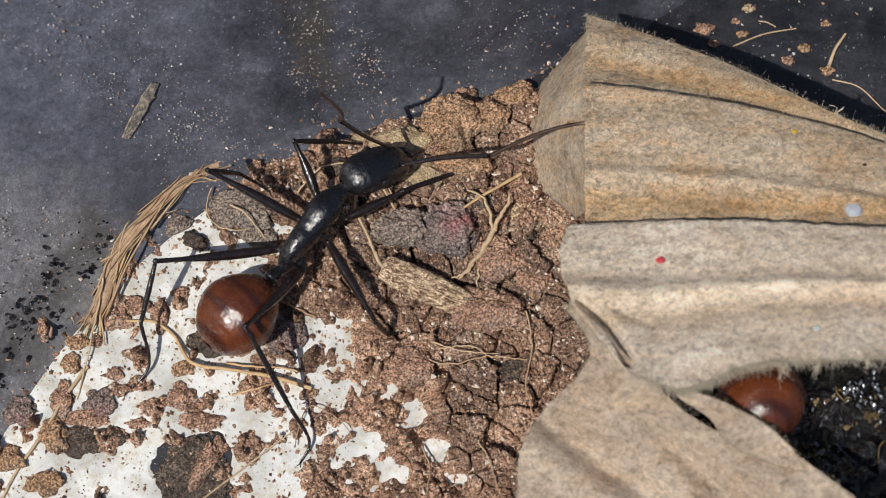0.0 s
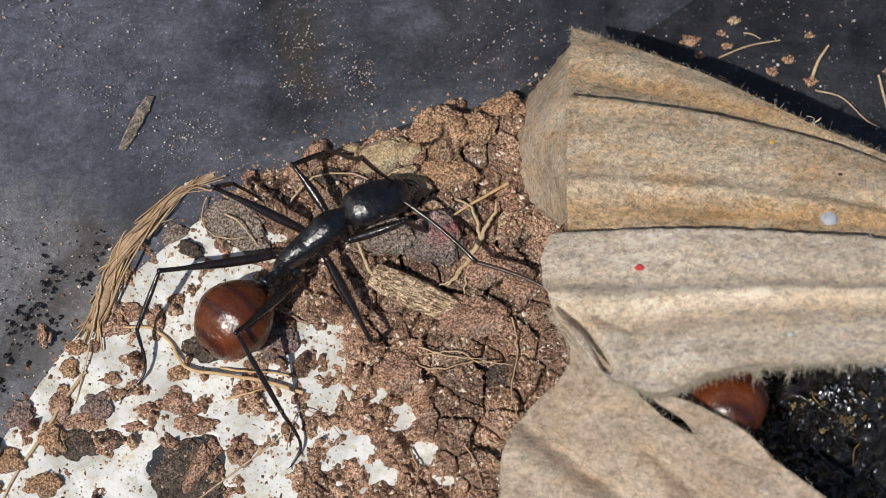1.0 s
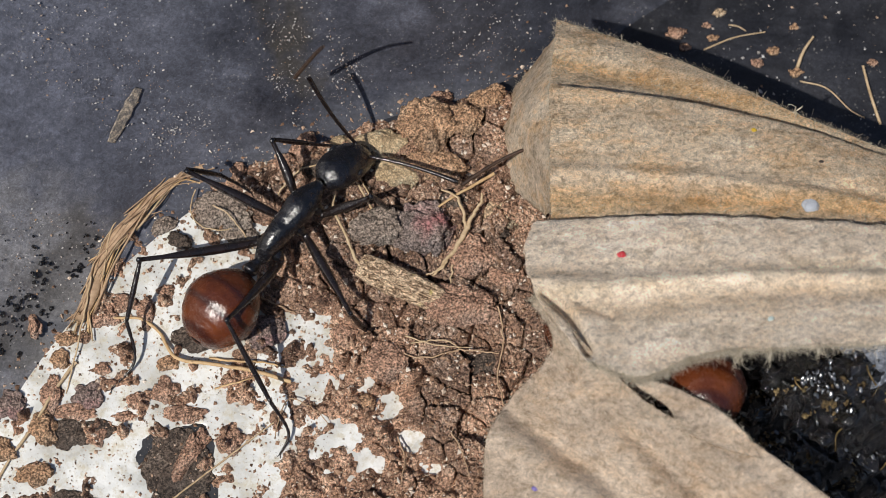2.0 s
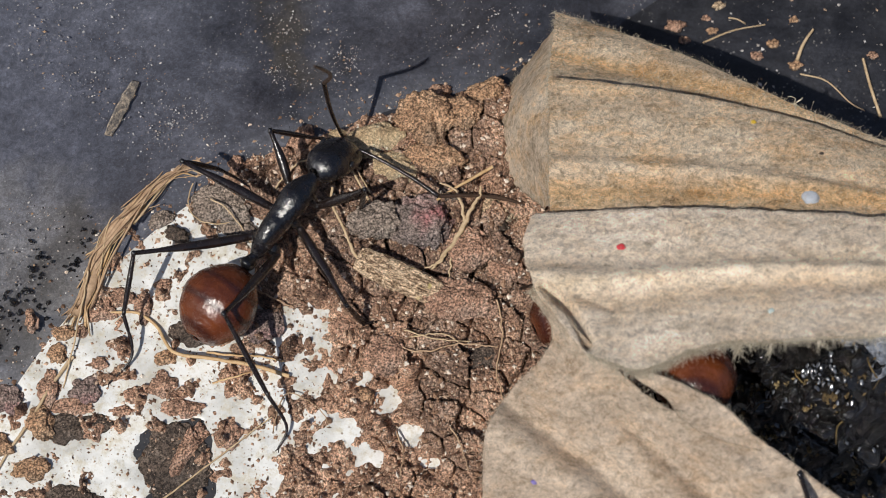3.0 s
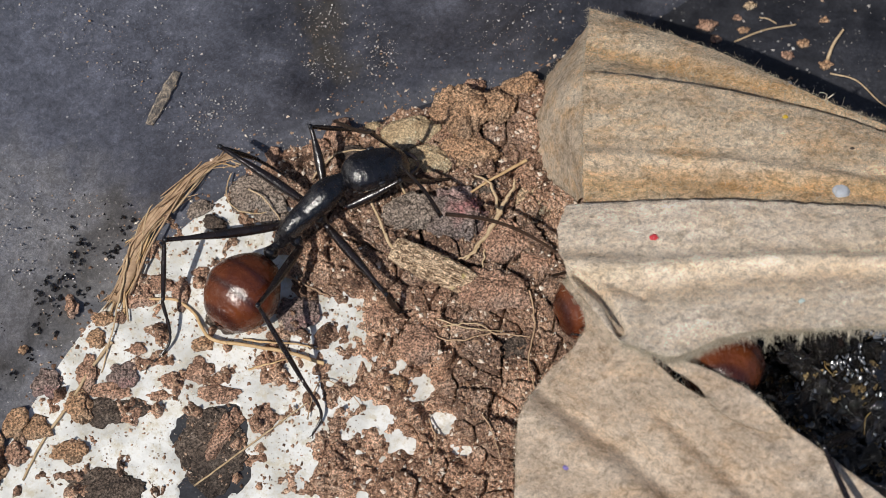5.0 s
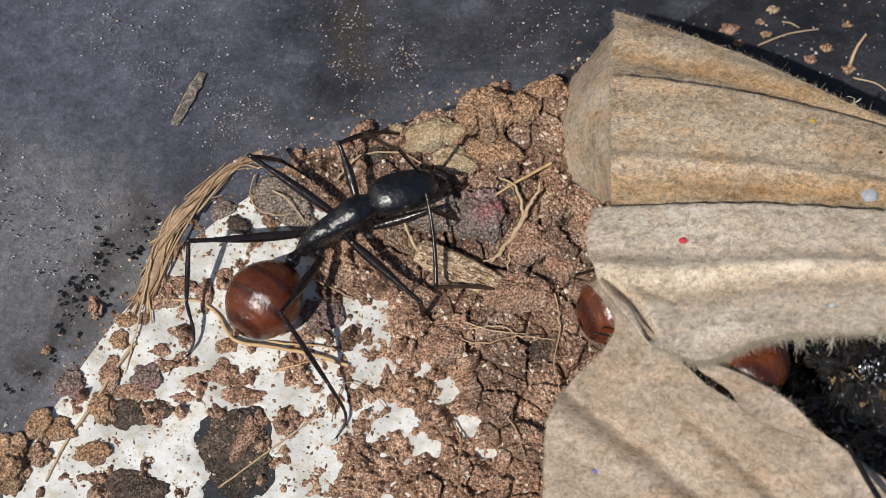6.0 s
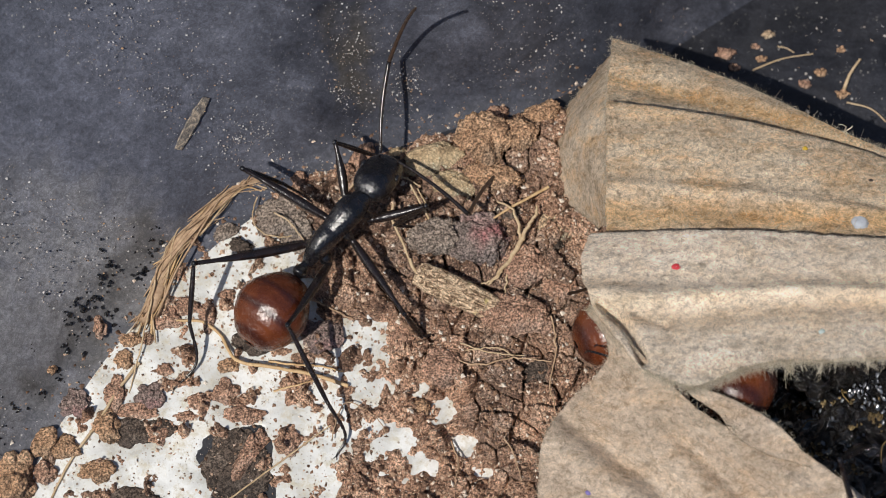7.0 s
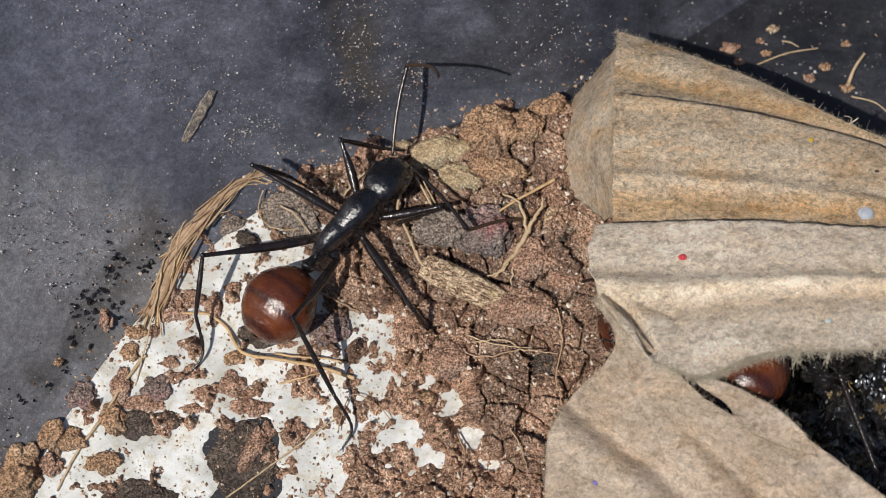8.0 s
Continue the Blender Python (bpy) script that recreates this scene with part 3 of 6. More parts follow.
# ---- cardboard piece ----
def ruled(top, bottom, n=90, m=34, bulge=None, bow=None, fuzz=0.05, thick=0.45, seed=0, ragged=0.2, dents=()):
    """A sheet between two curves with bulge(v) lifts along it, a fine uneven face and real thickness."""
    a, b = smooth_path(top, n), smooth_path(bottom, n)
    v = np.linspace(0, 1, m)
    p = a[:, None] * (1 - v)[None, :, None] + b[:, None] * v[None, :, None]
    if bulge:
        p[:, :, 2] += bulge(np.linspace(0, 1, n)[:, None], v[None, :])
    if bow:
        p[:, :, 0] += bow(np.linspace(0, 1, n)[:, None], v[None, :])
    px, py = p[:, :, 0].copy(), p[:, :, 1].copy()
    p[:, :, 2] += 0.5 * (fbm(px / 5, py / 5, seed + 70, 3) - 0.5) + fuzz * 4 * np.sin(3.14 * np.clip(v, 0.0, 1.0))[None, :] ** 0.4 * (fbm(px / 0.6, py / 0.6, seed + 80, 3) - 0.5)
    for line, wide, deep in dents:
        q = smooth_path(line, 60)
        d = np.min(np.hypot(px[:, :, None] - q[:, 0] + CX, py[:, :, None] - q[:, 1]), axis=2)
        p[:, :, 2] -= deep * np.exp(-(d / wide) ** 2)
    edge = np.zeros((n, m))
    edge[0], edge[-1] = 1, 1
    edge[:, 0], edge[:, -1] = 1, 1
    p[:, :, 0] += edge * ragged * (fbm(px / 0.8, py / 0.8, seed + 90, 3) - 0.5)
    p[:, :, 1] += edge * ragged * (fbm(px / 0.8, py / 0.8, seed + 95, 3) - 0.5)
    low = p.copy()
    low[:, :, 2] -= thick
    ft = grid_faces(n, m)
    k = n * m
    faces = [q[::-1] for q in ft] + [tuple(i + k for i in q) for q in ft]
    rim = [i * m for i in range(n)] + [(n - 1) * m + j for j in range(1, m)] + [i * m + m - 1 for i in range(n - 2, -1, -1)] + [j for j in range(m - 2, 0, -1)]
    faces += [(rim[i], rim[(i + 1) % len(rim)], rim[(i + 1) % len(rim)] + k, rim[i] + k) for i in range(len(rim))]
    return np.concatenate([p.reshape(-1, 3), low.reshape(-1, 3)]), faces, p


def hump(v, c, w, h):
    return h * np.exp(-((v - c) / w) ** 2)


cardboard = tagged(new("cardboard_piece"), "torn pleated piece of light brown fuzzy cardboard over soil", "cardboard")
cardboard.location = (0.012, 0.0, 0.0)
CX = 12.0


def card_part(name, top, bottom, mat=None, label="", **kw):
    shift = np.array([CX, 0, 0])
    v, f, p = ruled(np.array(top, float) - shift, np.array(bottom, float) - shift, **kw)
    ob = part(name, (v, f), mat or CARD, cardboard, label)
    return ob, p


upper, P1 = card_part("pleat", [(12.6, 19.7, 7.3), (18.3, 17.0, 8.6), (25.4, 13.0, 10.6), (32.4, 8.3, 12.6), (38.2, 5.5, 12.8), (46, 2, 13)],
                      [(11.5, 10.8, 11.2), (18, 9.9, 11.5), (24, 8.8, 11.6), (32.2, 6.5, 12.5), (38, 3.5, 12.8), (46, 0, 13.0)],
                      bulge=lambda u, v: (hump(v, 0.25, 0.15, 0.5) - hump(v, 0.62, 0.14, 0.5) * step(0.0, 0.15, u)) * (1 - u), seed=1)
middle, P2 = card_part("pleat", [(11.4, 10.7, 13.1), (18, 9.8, 13.4), (24, 8.7, 13.5), (32.2, 6.5, 13.9), (38, 4.3, 13.9), (46, 1.4, 14.3)],
                       [(11.2, -2.7, 12.9), (18, -2.5, 14.0), (26, -3.1, 15.1), (34, -3.8, 15.9), (40, -4.2, 16.0), (48, -4.6, 16.3)],
                       bulge=lambda u, v: hump(v, 0.60 + 0.1 * u, 0.055, 0.65) - hump(v, 0.76, 0.08, 0.35) + hump(v, 0.28, 0.2, 0.35), seed=2)
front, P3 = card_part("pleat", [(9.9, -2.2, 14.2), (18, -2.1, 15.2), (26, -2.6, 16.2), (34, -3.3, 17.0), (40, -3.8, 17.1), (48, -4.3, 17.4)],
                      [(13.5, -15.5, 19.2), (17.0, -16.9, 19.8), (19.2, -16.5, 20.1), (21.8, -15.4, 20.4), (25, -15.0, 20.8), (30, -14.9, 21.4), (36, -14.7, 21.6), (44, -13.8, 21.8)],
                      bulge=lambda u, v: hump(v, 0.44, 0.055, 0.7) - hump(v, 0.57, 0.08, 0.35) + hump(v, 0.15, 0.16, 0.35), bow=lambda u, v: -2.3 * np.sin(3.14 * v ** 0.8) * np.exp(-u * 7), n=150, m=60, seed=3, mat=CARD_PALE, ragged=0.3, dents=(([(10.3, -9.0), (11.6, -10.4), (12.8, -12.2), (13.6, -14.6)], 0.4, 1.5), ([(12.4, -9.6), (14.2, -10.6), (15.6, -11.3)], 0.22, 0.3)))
# the lower fold gets a darker cardboard colour than the pleats
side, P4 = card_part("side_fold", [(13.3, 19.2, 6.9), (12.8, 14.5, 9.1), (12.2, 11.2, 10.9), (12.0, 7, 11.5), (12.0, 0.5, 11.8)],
                     [(11.7, 18.6, 3.2), (8.4, 14.8, 0.6), (6.9, 10.4, 0.2), (7.9, 6.6, 0.6), (11.3, 1.2, 6.5)], CARD_DARKER, "darker damp lower fold of cardboard",
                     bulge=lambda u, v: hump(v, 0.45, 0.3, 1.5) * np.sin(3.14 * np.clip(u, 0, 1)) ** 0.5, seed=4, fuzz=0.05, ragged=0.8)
flap, P5 = card_part("flap", [(9.9, -9.0, 16.1), (12.4, -12.6, 18.0), (15.2, -15.9, 18.9), (17.5, -18.1, 18.5), (19.6, -19.7, 18.2), (21.8, -19.9, 18.2), (24.6, -20.6, 18.0), (27.6, -22.6, 17.8), (31.0, -25.2, 17.6), (36.5, -29.5, 17.4)],
                     [(9.3, -9.4, 15.5), (10.9, -12.4, 16.3), (10.3, -14.6, 15.6), (7.3, -17.4, 14.0), (5.6, -20.3, 12.6), (5.3, -24, 12.0), (5, -32, 11.4)], n=120,
                     bulge=lambda u, v: hump(u, 0.22, 0.06, -0.6) * hump(v, 0.1, 0.4, 1.0), m=60, seed=5, mat=CARD_TAN,
                     dents=(([(6.6, -17.0), (10.2, -19.9), (15.0, -23.7), (19.5, -27.8)], 1.1, 1.4), ([(5.0, -18.8), (8.4, -21.9), (13.2, -25.8), (17, -29.6)], 1.4, -0.8), ([(15.6, -18.6), (20.2, -23.0), (25.4, -28.0)], 1.1, 1.3), ([(18.8, -19.8), (23.4, -22.8), (29.0, -27.4)], 1.0, -0.7), ([(9.0, -15.6), (12.4, -18.4)], 0.9, 0.3)))
strip, P6 = card_part("torn_strip", [(16.8, -16.5, 19.0), (19.6, -17.3, 18.9), (22.8, -18.8, 18.6), (25.2, -20.5, 18.2), (26.6, -22.2, 17.7)],
                      [(17.2, -17.2, 18.6), (19.5, -18.8, 18.4), (20.6, -20.3, 18.2), (22.6, -21.6, 18.0), (26.8, -22.9, 17.7)], n=70, m=20, seed=6, mat=CARD_TAN, thick=0.25)


# ---- roots, straws, husk, clods ----
def strand(name, pts, r0, r1, mat, label, category, n=40, wob=0.12, sides=7, stiff=False):
    """A root or straw lying along plan points (x, y, lift over the soil); its base is its first point."""
    p = smooth_path([(x, y, z) for x, y, z in pts], n)
    p[:, 0] += wob * (fbm(np.arange(n) * 0.35, np.full(n, pts[0][0]), 3, 3) - 0.5) * 2
    p[:, 1] += wob * (fbm(np.arange(n) * 0.35, np.full(n, pts[0][1]), 7, 3) - 0.5) * 2
    h = np.maximum(0, soil_height(p[:, 0], p[:, 1]))
    h = np.array([h[max(0, i - 4):i + 5].max() for i in range(n)])
    p[:, 2] += 0.35 * (h.max() if stiff else np.convolve(np.pad(h, 6, "edge"), np.ones(13) / 13, "valid")) + 0.65 * np.convolve(np.pad(h, 10, "edge"), np.ones(21) / 21, "valid") - 0.15
    r = np.linspace(r0, r1, n) * (0.85 + 0.3 * fbm(np.arange(n) * 0.5, np.zeros(n), 5, 2))
    v, f = tube(p - p[0], r, sides)
    ob = part(name, (v, f), mat)
    ob.location = tuple(p[0] * MM)
    return tagged(ob, label, category)


def clod(at, size, mat, label, seed, name="soil_clod", category="soil clod", rz=0.0, level=4, rough=0.34, fine=0.11, sink=0.35, sharp=0.0):
    v, f = moved(lump(size, seed, level + (size[0] > 1.4), rough, fine, sharp), (0, 0, 0), rz)
    z = at[2] if len(at) > 2 else top_at(at[0], at[1]) * 0.8
    ob = part(name, (v, f), mat)
    ob.location = (at[0] * MM, at[1] * MM, (z + size[2] * (1 - sink)) * MM)
    return tagged(ob, label, category, "clods on the soil")


# a bundle of brown root fibres along the foot of the wall
def root_bundle():
    thing = tagged(new("root_bundle"), "frayed bundle of brown root fibres along the tub wall", "roots")
    base = np.array([-31.2, -6.8, 0.0])
    thing.location = tuple(base * MM)
    spine = [(-31.2, -6.8, 0.5), (-30.0, -4.5, 0.9), (-29.2, -1.9, 1.2), (-28.0, 0.6, 1.5), (-26.2, 2.9, 1.7), (-24.3, 5.1, 1.8), (-22.4, 6.7, 1.6), (-20.4, 7.9, 1.2)]
    core = smooth_path(spine, 40) - base
    part("core", tube(core, np.linspace(0.62, 0.42, 40) * (0.8 + 0.5 * fbm(np.arange(40) * 0.4, np.zeros(40), 2, 2)), 12, 0.5), FIBRE, thing)
    for k in range(60):
        r = np.random.default_rng(100 + k)
        off = r.normal(0, 1, 3) * np.array([0.34, 0.34, 0.20])
        a, b = sorted(r.choice(np.arange(0, 8), 2, replace=False))
        if b - a < 3:
            a, b = 0, 7
        pts = np.array(spine[a:b + 1], float) + off + r.normal(0, 0.22, (b + 1 - a, 3)) * np.array([1, 1, 0.5])
        pts[-1] += r.normal(0, 0.7, 3) * np.array([1, 1, 0.3])
        pts[0] += r.normal(0, 0.8, 3) * np.array([1, 1, 0.3])
        pts[:, 2] = np.maximum(pts[:, 2], 0.25)
        p = smooth_path(pts, 36)
        rad = r.uniform(0.025, 0.13) * np.linspace(1, 0.6, 36)
        sway = r.uniform(0, 6.28) + np.linspace(0, r.uniform(3, 7), 36)
        p += 0.09 * np.c_[np.cos(sway), np.sin(sway), 0.5 * np.sin(sway)]
        part("fibre", tube(p - base, rad, 6), (FIBRE, FIBRE, STRAW, FIBRE, ROOT)[k % 5], thing)


root_bundle()


def forked_rootlet():
    """A pale woody rootlet with two forks, lying on the soil."""
    thing = tagged(new("forked_rootlet"), "pale woody forked rootlet lying on soil beside the husk", "root")
    base = np.array([4.2, 0.9, top_at(4.2, 0.9)])
    thing.location = tuple(base * MM)
    for name, pts, r0, r1 in (("stem", [(4.4, 1.1, 1.0), (3.2, -0.9, 0.9), (2.2, -2.2, 0.9), (1.2, -3.4, 0.6)], 0.27, 0.10), ("stem_fork", [(2.7, -1.6, 0.9), (1.9, -2.8, 0.9), (0.5, -3.3, 0.7)], 0.12, 0.07),
                              ("branch", [(4.2, 0.9, 1.0), (3.9, 2.4, 1.2), (3.4, 3.9, 1.3), (2.0, 4.7, 1.2)], 0.17, 0.08), ("branch", [(4.3, 1.0, 1.0), (4.9, 2.3, 1.3), (5.5, 3.2, 1.4), (5.7, 4.2, 1.5)], 0.20, 0.11),
                              ("branch", [(2.9, -2.4, 0.7), (2.8, -3.6, 0.5), (2.5, -4.9, 0.4)], 0.09, 0.05)):
        p = smooth_path(pts, 30)
        wob = np.arange(30) * 0.35 + pts[-1][0]
        p[:, 0] += 0.3 * (fbm(wob, 0 * wob, 3, 3) - 0.5)
        p[:, 1] += 0.3 * (fbm(wob, 0 * wob, 8, 3) - 0.5)
        p[:, 2] += base[2]
        part(name, tube(p - base, np.linspace(r0, r1, 30) * (0.8 + 0.4 * fbm(wob * 2, 0 * wob, 5, 2)), 8), STRAW, thing)


def husk():
    """A flattened ribbed seed husk with a split along it."""
    thing = tagged(new("seed_husk"), "dry ribbed brown seed husk lying on soil", "husk")
    thing.location = (-1.6 * MM, -4.2 * MM, 2.9 * MM)
    thing.rotation_euler = (radians(14), radians(3), radians(-25))
    v, f = loft([(-4.3, 0.0, 0.6, 0.3), (-4.1, 0.05, 1.05, 0.6), (-2.6, 0.1, 1.25, 0.72), (0, 0.15, 1.35, 0.8), (2.4, 0.05, 1.25, 0.7), (3.8, 0, 1.0, 0.55), (4.2, -0.1, 0.5, 0.3)], 70, 36, 2.7)
    ang = np.arctan2(v[:, 2], v[:, 1])
    v[:, 1:] *= (1 + 0.05 * np.sin(ang * 13 + v[:, 0]) + 0.30 * (fbm(v[:, 0] * 1.3, ang * 1.6, 4, 4) - 0.5) + 0.16 * (fbm(v[:, 0] * 5, ang * 6, 9, 2) - 0.5))[:, None]
    part("shell", (v, f), HUSK, thing)
    part("rib", tube(smooth_path([(-4.2, -0.2, 0.55), (-2, -0.4, 0.95), (1, -0.35, 1.0), (4, -0.1, 0.3)], 24), 0.12, 6), HUSK, thing)
    part("stalk", tube(smooth_path([(-4.2, 0, 0.1), (-4.8, 0.3, 0.2), (-5.4, 0.9, 0.1)], 12), 0.16, 6), STRAW, thing)


husk()
forked_rootlet()

strand("root", [(-29.3, -6.7, 0.3), (-27.1, -6.5, 0.4), (-25.4, -6.6, 0.4), (-23.8, -7.8, 0.3), (-22.9, -9.2, 0.3), (-21.8, -10.5, 0.4), (-19.0, -11.0, 0.5), (-16.6, -11.4, 0.5), (-14.1, -11.9, 0.4), (-11.6, -12.6, 0.3)], 0.13, 0.19, ROOT, "curved pale orange root lying on the white floor", "root", wob=0.1)
strand("root", [(-19.1, -10.3, 0.3), (-16.6, -10.7, 0.4), (-14.2, -10.8, 0.4), (-12.2, -11.2, 0.3)], 0.12, 0.08, ROOT, "thin forked pale root beside the thicker one", "root", wob=0.08)
strand("root", [(-18.5, -13.1, 0.2), (-16.6, -12.7, 0.3), (-14.6, -12.1, 0.4)], 0.1, 0.06, ROOT, "thin pale root tip on white floor", "root", wob=0.08)
strand("straw", [(-22.9, -23.8, 0.3), (-18.3, -20.3, 0.5), (-13.1, -16.3, 0.4)], 0.09, 0.06, STRAW, "long thin dry straw lying across the white floor", "straw", wob=0.04)
strand("straw", [(-31.2, -10.6, 0.4), (-33.0, -13.5, 0.5), (-34.4, -16.1, 0.5), (-36.7, -19.9, 0.4), (-38.2, -23.4, 0.3)], 0.17, 0.11, STRAW, "long pale stalk at the floor's edge", "straw", wob=0.08)
strand("straw", [(-29.9, -3.0, 1.6), (-30.5, -6.5, 1.0), (-31.2, -10.2, 0.6), (-31.9, -13.5, 0.2)], 0.10, 0.06, STRAW, "thin stalk with bent tip on white floor", "straw", wob=0.1)
strand("straw", [(1.2, 2.9, 0.6), (4.0, 4.6, 0.8), (6.8, 6.3, 0.9)], 0.11, 0.17, ROOT, "straight ochre straw on soil by the cardboard", "straw", wob=0.02, stiff=True)
strand("straw", [(-6.3, 6.6, 0.9), (-5.2, 4.6, 0.8), (-4.1, 2.5, 0.4)], 0.10, 0.13, STRAW, "pale straw leaning on soil below the head", "straw", wob=0.03, stiff=True)
strand("straw", [(-5.6, 6.2, 1.0), (-5.0, 5.2, 0.8), (-4.4, 4.2, 0.6)], 0.06, 0.08, STRAW, "thin pale fibre beside the leaning straw", "straw", wob=0.05)
strand("straw", [(-7.8, 4.3, 1.3), (-7.9, 2.9, 1.2), (-6.9, 0.9, 0.8), (-6.1, -1.1, 0.5)], 0.14, 0.12, STRAW, "short bent straw by the thorax", "straw", wob=0.04)
strand("rootlet", [(-15.8, -4.2, 0.5), (-13.3, -5.5, 0.4), (-11.3, -6.2, 0.4)], 0.1, 0.06, FIBRE, "thin brown rootlet across soil", "root", wob=0.15)
strand("rootlet", [(7.0, -6.3, 0.5), (7.4, -9.3, 0.5), (6.9, -12.8, 0.5), (7.4, -15.3, 0.5)], 0.09, 0.06, FIBRE, "thin brown rootlet on cracked soil", "root", wob=0.15)
strand("rootlet", [(-2.4, -10.3, 0.4), (0.6, -10.8, 0.5), (3.5, -10.3, 0.5), (7.0, -10.6, 0.4)], 0.1, 0.06, FIBRE, "thin brown rootlet on cracked soil", "root", wob=0.2)
strand("rootlet", [(-1.4, -8.9, 0.6), (1.6, -9.8, 0.6), (4.5, -9.9, 0.5)], 0.08, 0.05, STRAW, "pale rootlet cluster strand on soil", "root", wob=0.1)
strand("rootlet", [(-0.9, -9.6, 0.6), (2.0, -9.3, 0.7), (4.0, -10.3, 0.5)], 0.08, 0.05, STRAW, "pale rootlet cluster strand on soil", "root", wob=0.1)
strand("rootlet", [(-13.0, -17.7, 0.3), (-11.9, -14.3, 0.4), (-9.2, -15.4, 0.4), (-8.0, -17.0, 0.3)], 0.06, 0.04, FIBRE, "fine curved root hair on dark soil", "root", wob=0.1)
strand("rootlet", [(-20.9, 5.6, 1.0), (-21.2, 3.5, 1.0), (-20.2, 2.0, 0.8), (-17.9, 1.7, 0.8), (-16.9, 2.1, 0.7)], 0.07, 0.05, STRAW, "fine loop of root fibre on grey soil", "root", wob=0.1)
strand("rootlet", [(-19.1, 3.9, 1.2), (-17.4, 2.7, 1.0), (-16.0, 0.9, 0.7), (-15.4, -0.0, 0.5)], 0.08, 0.05, STRAW, "fine root fibre across grey soil", "root", wob=0.1)
strand("rootlet", [(-13.2, 4.8, 0.6), (-12.0, 6.4, 0.7), (-10.7, 7.3, 0.7), (-7.7, 7.6, 0.7), (-5.3, 6.6, 0.5)], 0.09, 0.07, STRAW, "curled pale fibre on soil", "root", wob=0.1)
strand("rootlet", [(-2.1, -17.7, 0.4), (-1.4, -19.7, 0.5), (-1.7, -22.1, 0.4)], 0.09, 0.05, FIBRE, "thin dark rootlet on soil near the floor's edge", "root", wob=0.1)
strand("rootlet", [(2.7, -17.8, 0.4), (3.5, -19.2, 0.5), (4.3, -21.6, 0.4)], 0.08, 0.05, FIBRE, "thin dark rootlet on soil", "root", wob=0.1)
clod((1.8, 14.7), (1.2, 0.75, 0.7), SOIL, "small red-brown clod at the tub wall", 1, rz=20)
clod((0.6, 11.2), (2.3, 2.4, 1.44), SOIL_ORANGE, "large orange-brown clod by the tub wall", 2, rz=10)
clod((1.5, 7.5), (2.6, 1.5, 1.12), SOIL_ORANGE, "orange-brown clod among the soil", 3, rz=-15)
clod((-4.4, 9.5), (2.9, 1.6, 0.75), CLAY, "smooth yellowish clay lump by the wall", 4, rz=15, fine=0.04)
clod((-2.1, 6.6), (1.9, 1.3, 0.88), CLAY, "tan clay lump in shade", 5, rz=-10)
clod((6.2, 14.1), (2, 1.2, 0.88), SOIL_ORANGE, "ochre clod beside the cardboard", 6, rz=30)
clod((4.2, 11.6), (1.6, 1.6, 0.88), SOIL_ORANGE, "orange-brown crumb by the cardboard", 7, rz=0)
# dark lump paints the shade of a hollow in the soil here
clod((3.2, 4.2), (1.2, 1.0, 0.3), SOIL_DARK, "dark soil clod beside a straw", 8, rz=0)
clod((7.5, 2.9), (1.8, 1.5, 0.8), SOIL_TAN, "tan clay clod at the cardboard", 9, rz=10)
clod((0.2, 1.2), (2.7, 2.4, 1.5), CRIMSON, "grey-purple clod of soil with a crimson stain", 10, rz=-12, sharp=0.25)
clod((-3.6, 1.2), (2.3, 1.6, 1.3), SOIL_GREY, "grey-brown crumbly clod on soil", 11, rz=10)
clod((4.6, -1.4), (2, 1.9, 0.7), SOIL, "red-brown crumbly clod of soil", 12, rz=0)
clod((-18.4, 3.6), (2.6, 2, 0.45), SOIL_GREY, "greenish grey soil clod under the legs", 13, rz=-10)
clod((-16.7, 1.6), (2, 1.2, 0.4), SOIL_GREY, "grey soil flake under the legs", 14, rz=-30)
clod((-17.0, 7.6), (0.75, 0.85, 0.6), SOIL, "small pinkish soil crumb at the wall", 15, rz=0)
clod((-18.9, 9.5), (0.55, 0.5, 0.45), SOIL_ORANGE, "tiny orange crumb on the wall foot", 16, rz=0)
clod((-11.0, 9.9), (1, 1.5, 0.9), SOIL, "red-brown clod at the wall foot", 17, rz=-20)
clod((-12.7, 8.3), (0.9, 0.8, 0.6), SOIL, "small clod at the wall foot", 18, rz=0)
clod((-9.5, 7.5), (1.2, 0.8, 0.7), SOIL_DARK, "dark clod behind the head", 19, rz=0)
clod((-7.5, 10.4), (0.9, 0.6, 0.5), CLAY, "pale clay crumb at the wall", 20, rz=0)
clod((-4.8, -14.6), (0.8, 0.75, 0.5), SOIL_ORANGE, "light orange crumb of soil", 21, rz=0)
clod((-2.9, -11.1), (1.8, 1.6, 0.7), SOIL, "rounded red-brown clod on soil", 22, rz=0)
clod((7.4, 0.9), (0.8, 0.5, 0.6), SOIL_DARK, "small blue-black bit on tan clay", 95)
clod((5.7, -11.3), (1.7, 1.1, 0.3), SOIL_DARK, "dark red-black lump of soil", 23, rz=0)
clod((-6.6, -8.3), (1.4, 1.3, 0.6), SOIL, "flat red-brown clod on soil", 24, rz=0)
clod((3.6, -6.2), (3.4, 1.8, 0.8), SOIL, "broad flat red-brown clod on soil", 25, rz=-10)
clod((7.9, -3.1), (1.6, 1.2, 0.7), SOIL, "red-brown clod in the cardboard's shade", 26, rz=0)
clod((-24.0, 2.4), (1.4, 0.8, 0.3), SOIL_GREY, "grey flake by the root bundle", 27, rz=20)
clod((-22.2, 0.8), (1.2, 0.7, 0.6), SOIL_DARK, "dark crumb by the root bundle", 28, rz=-20)
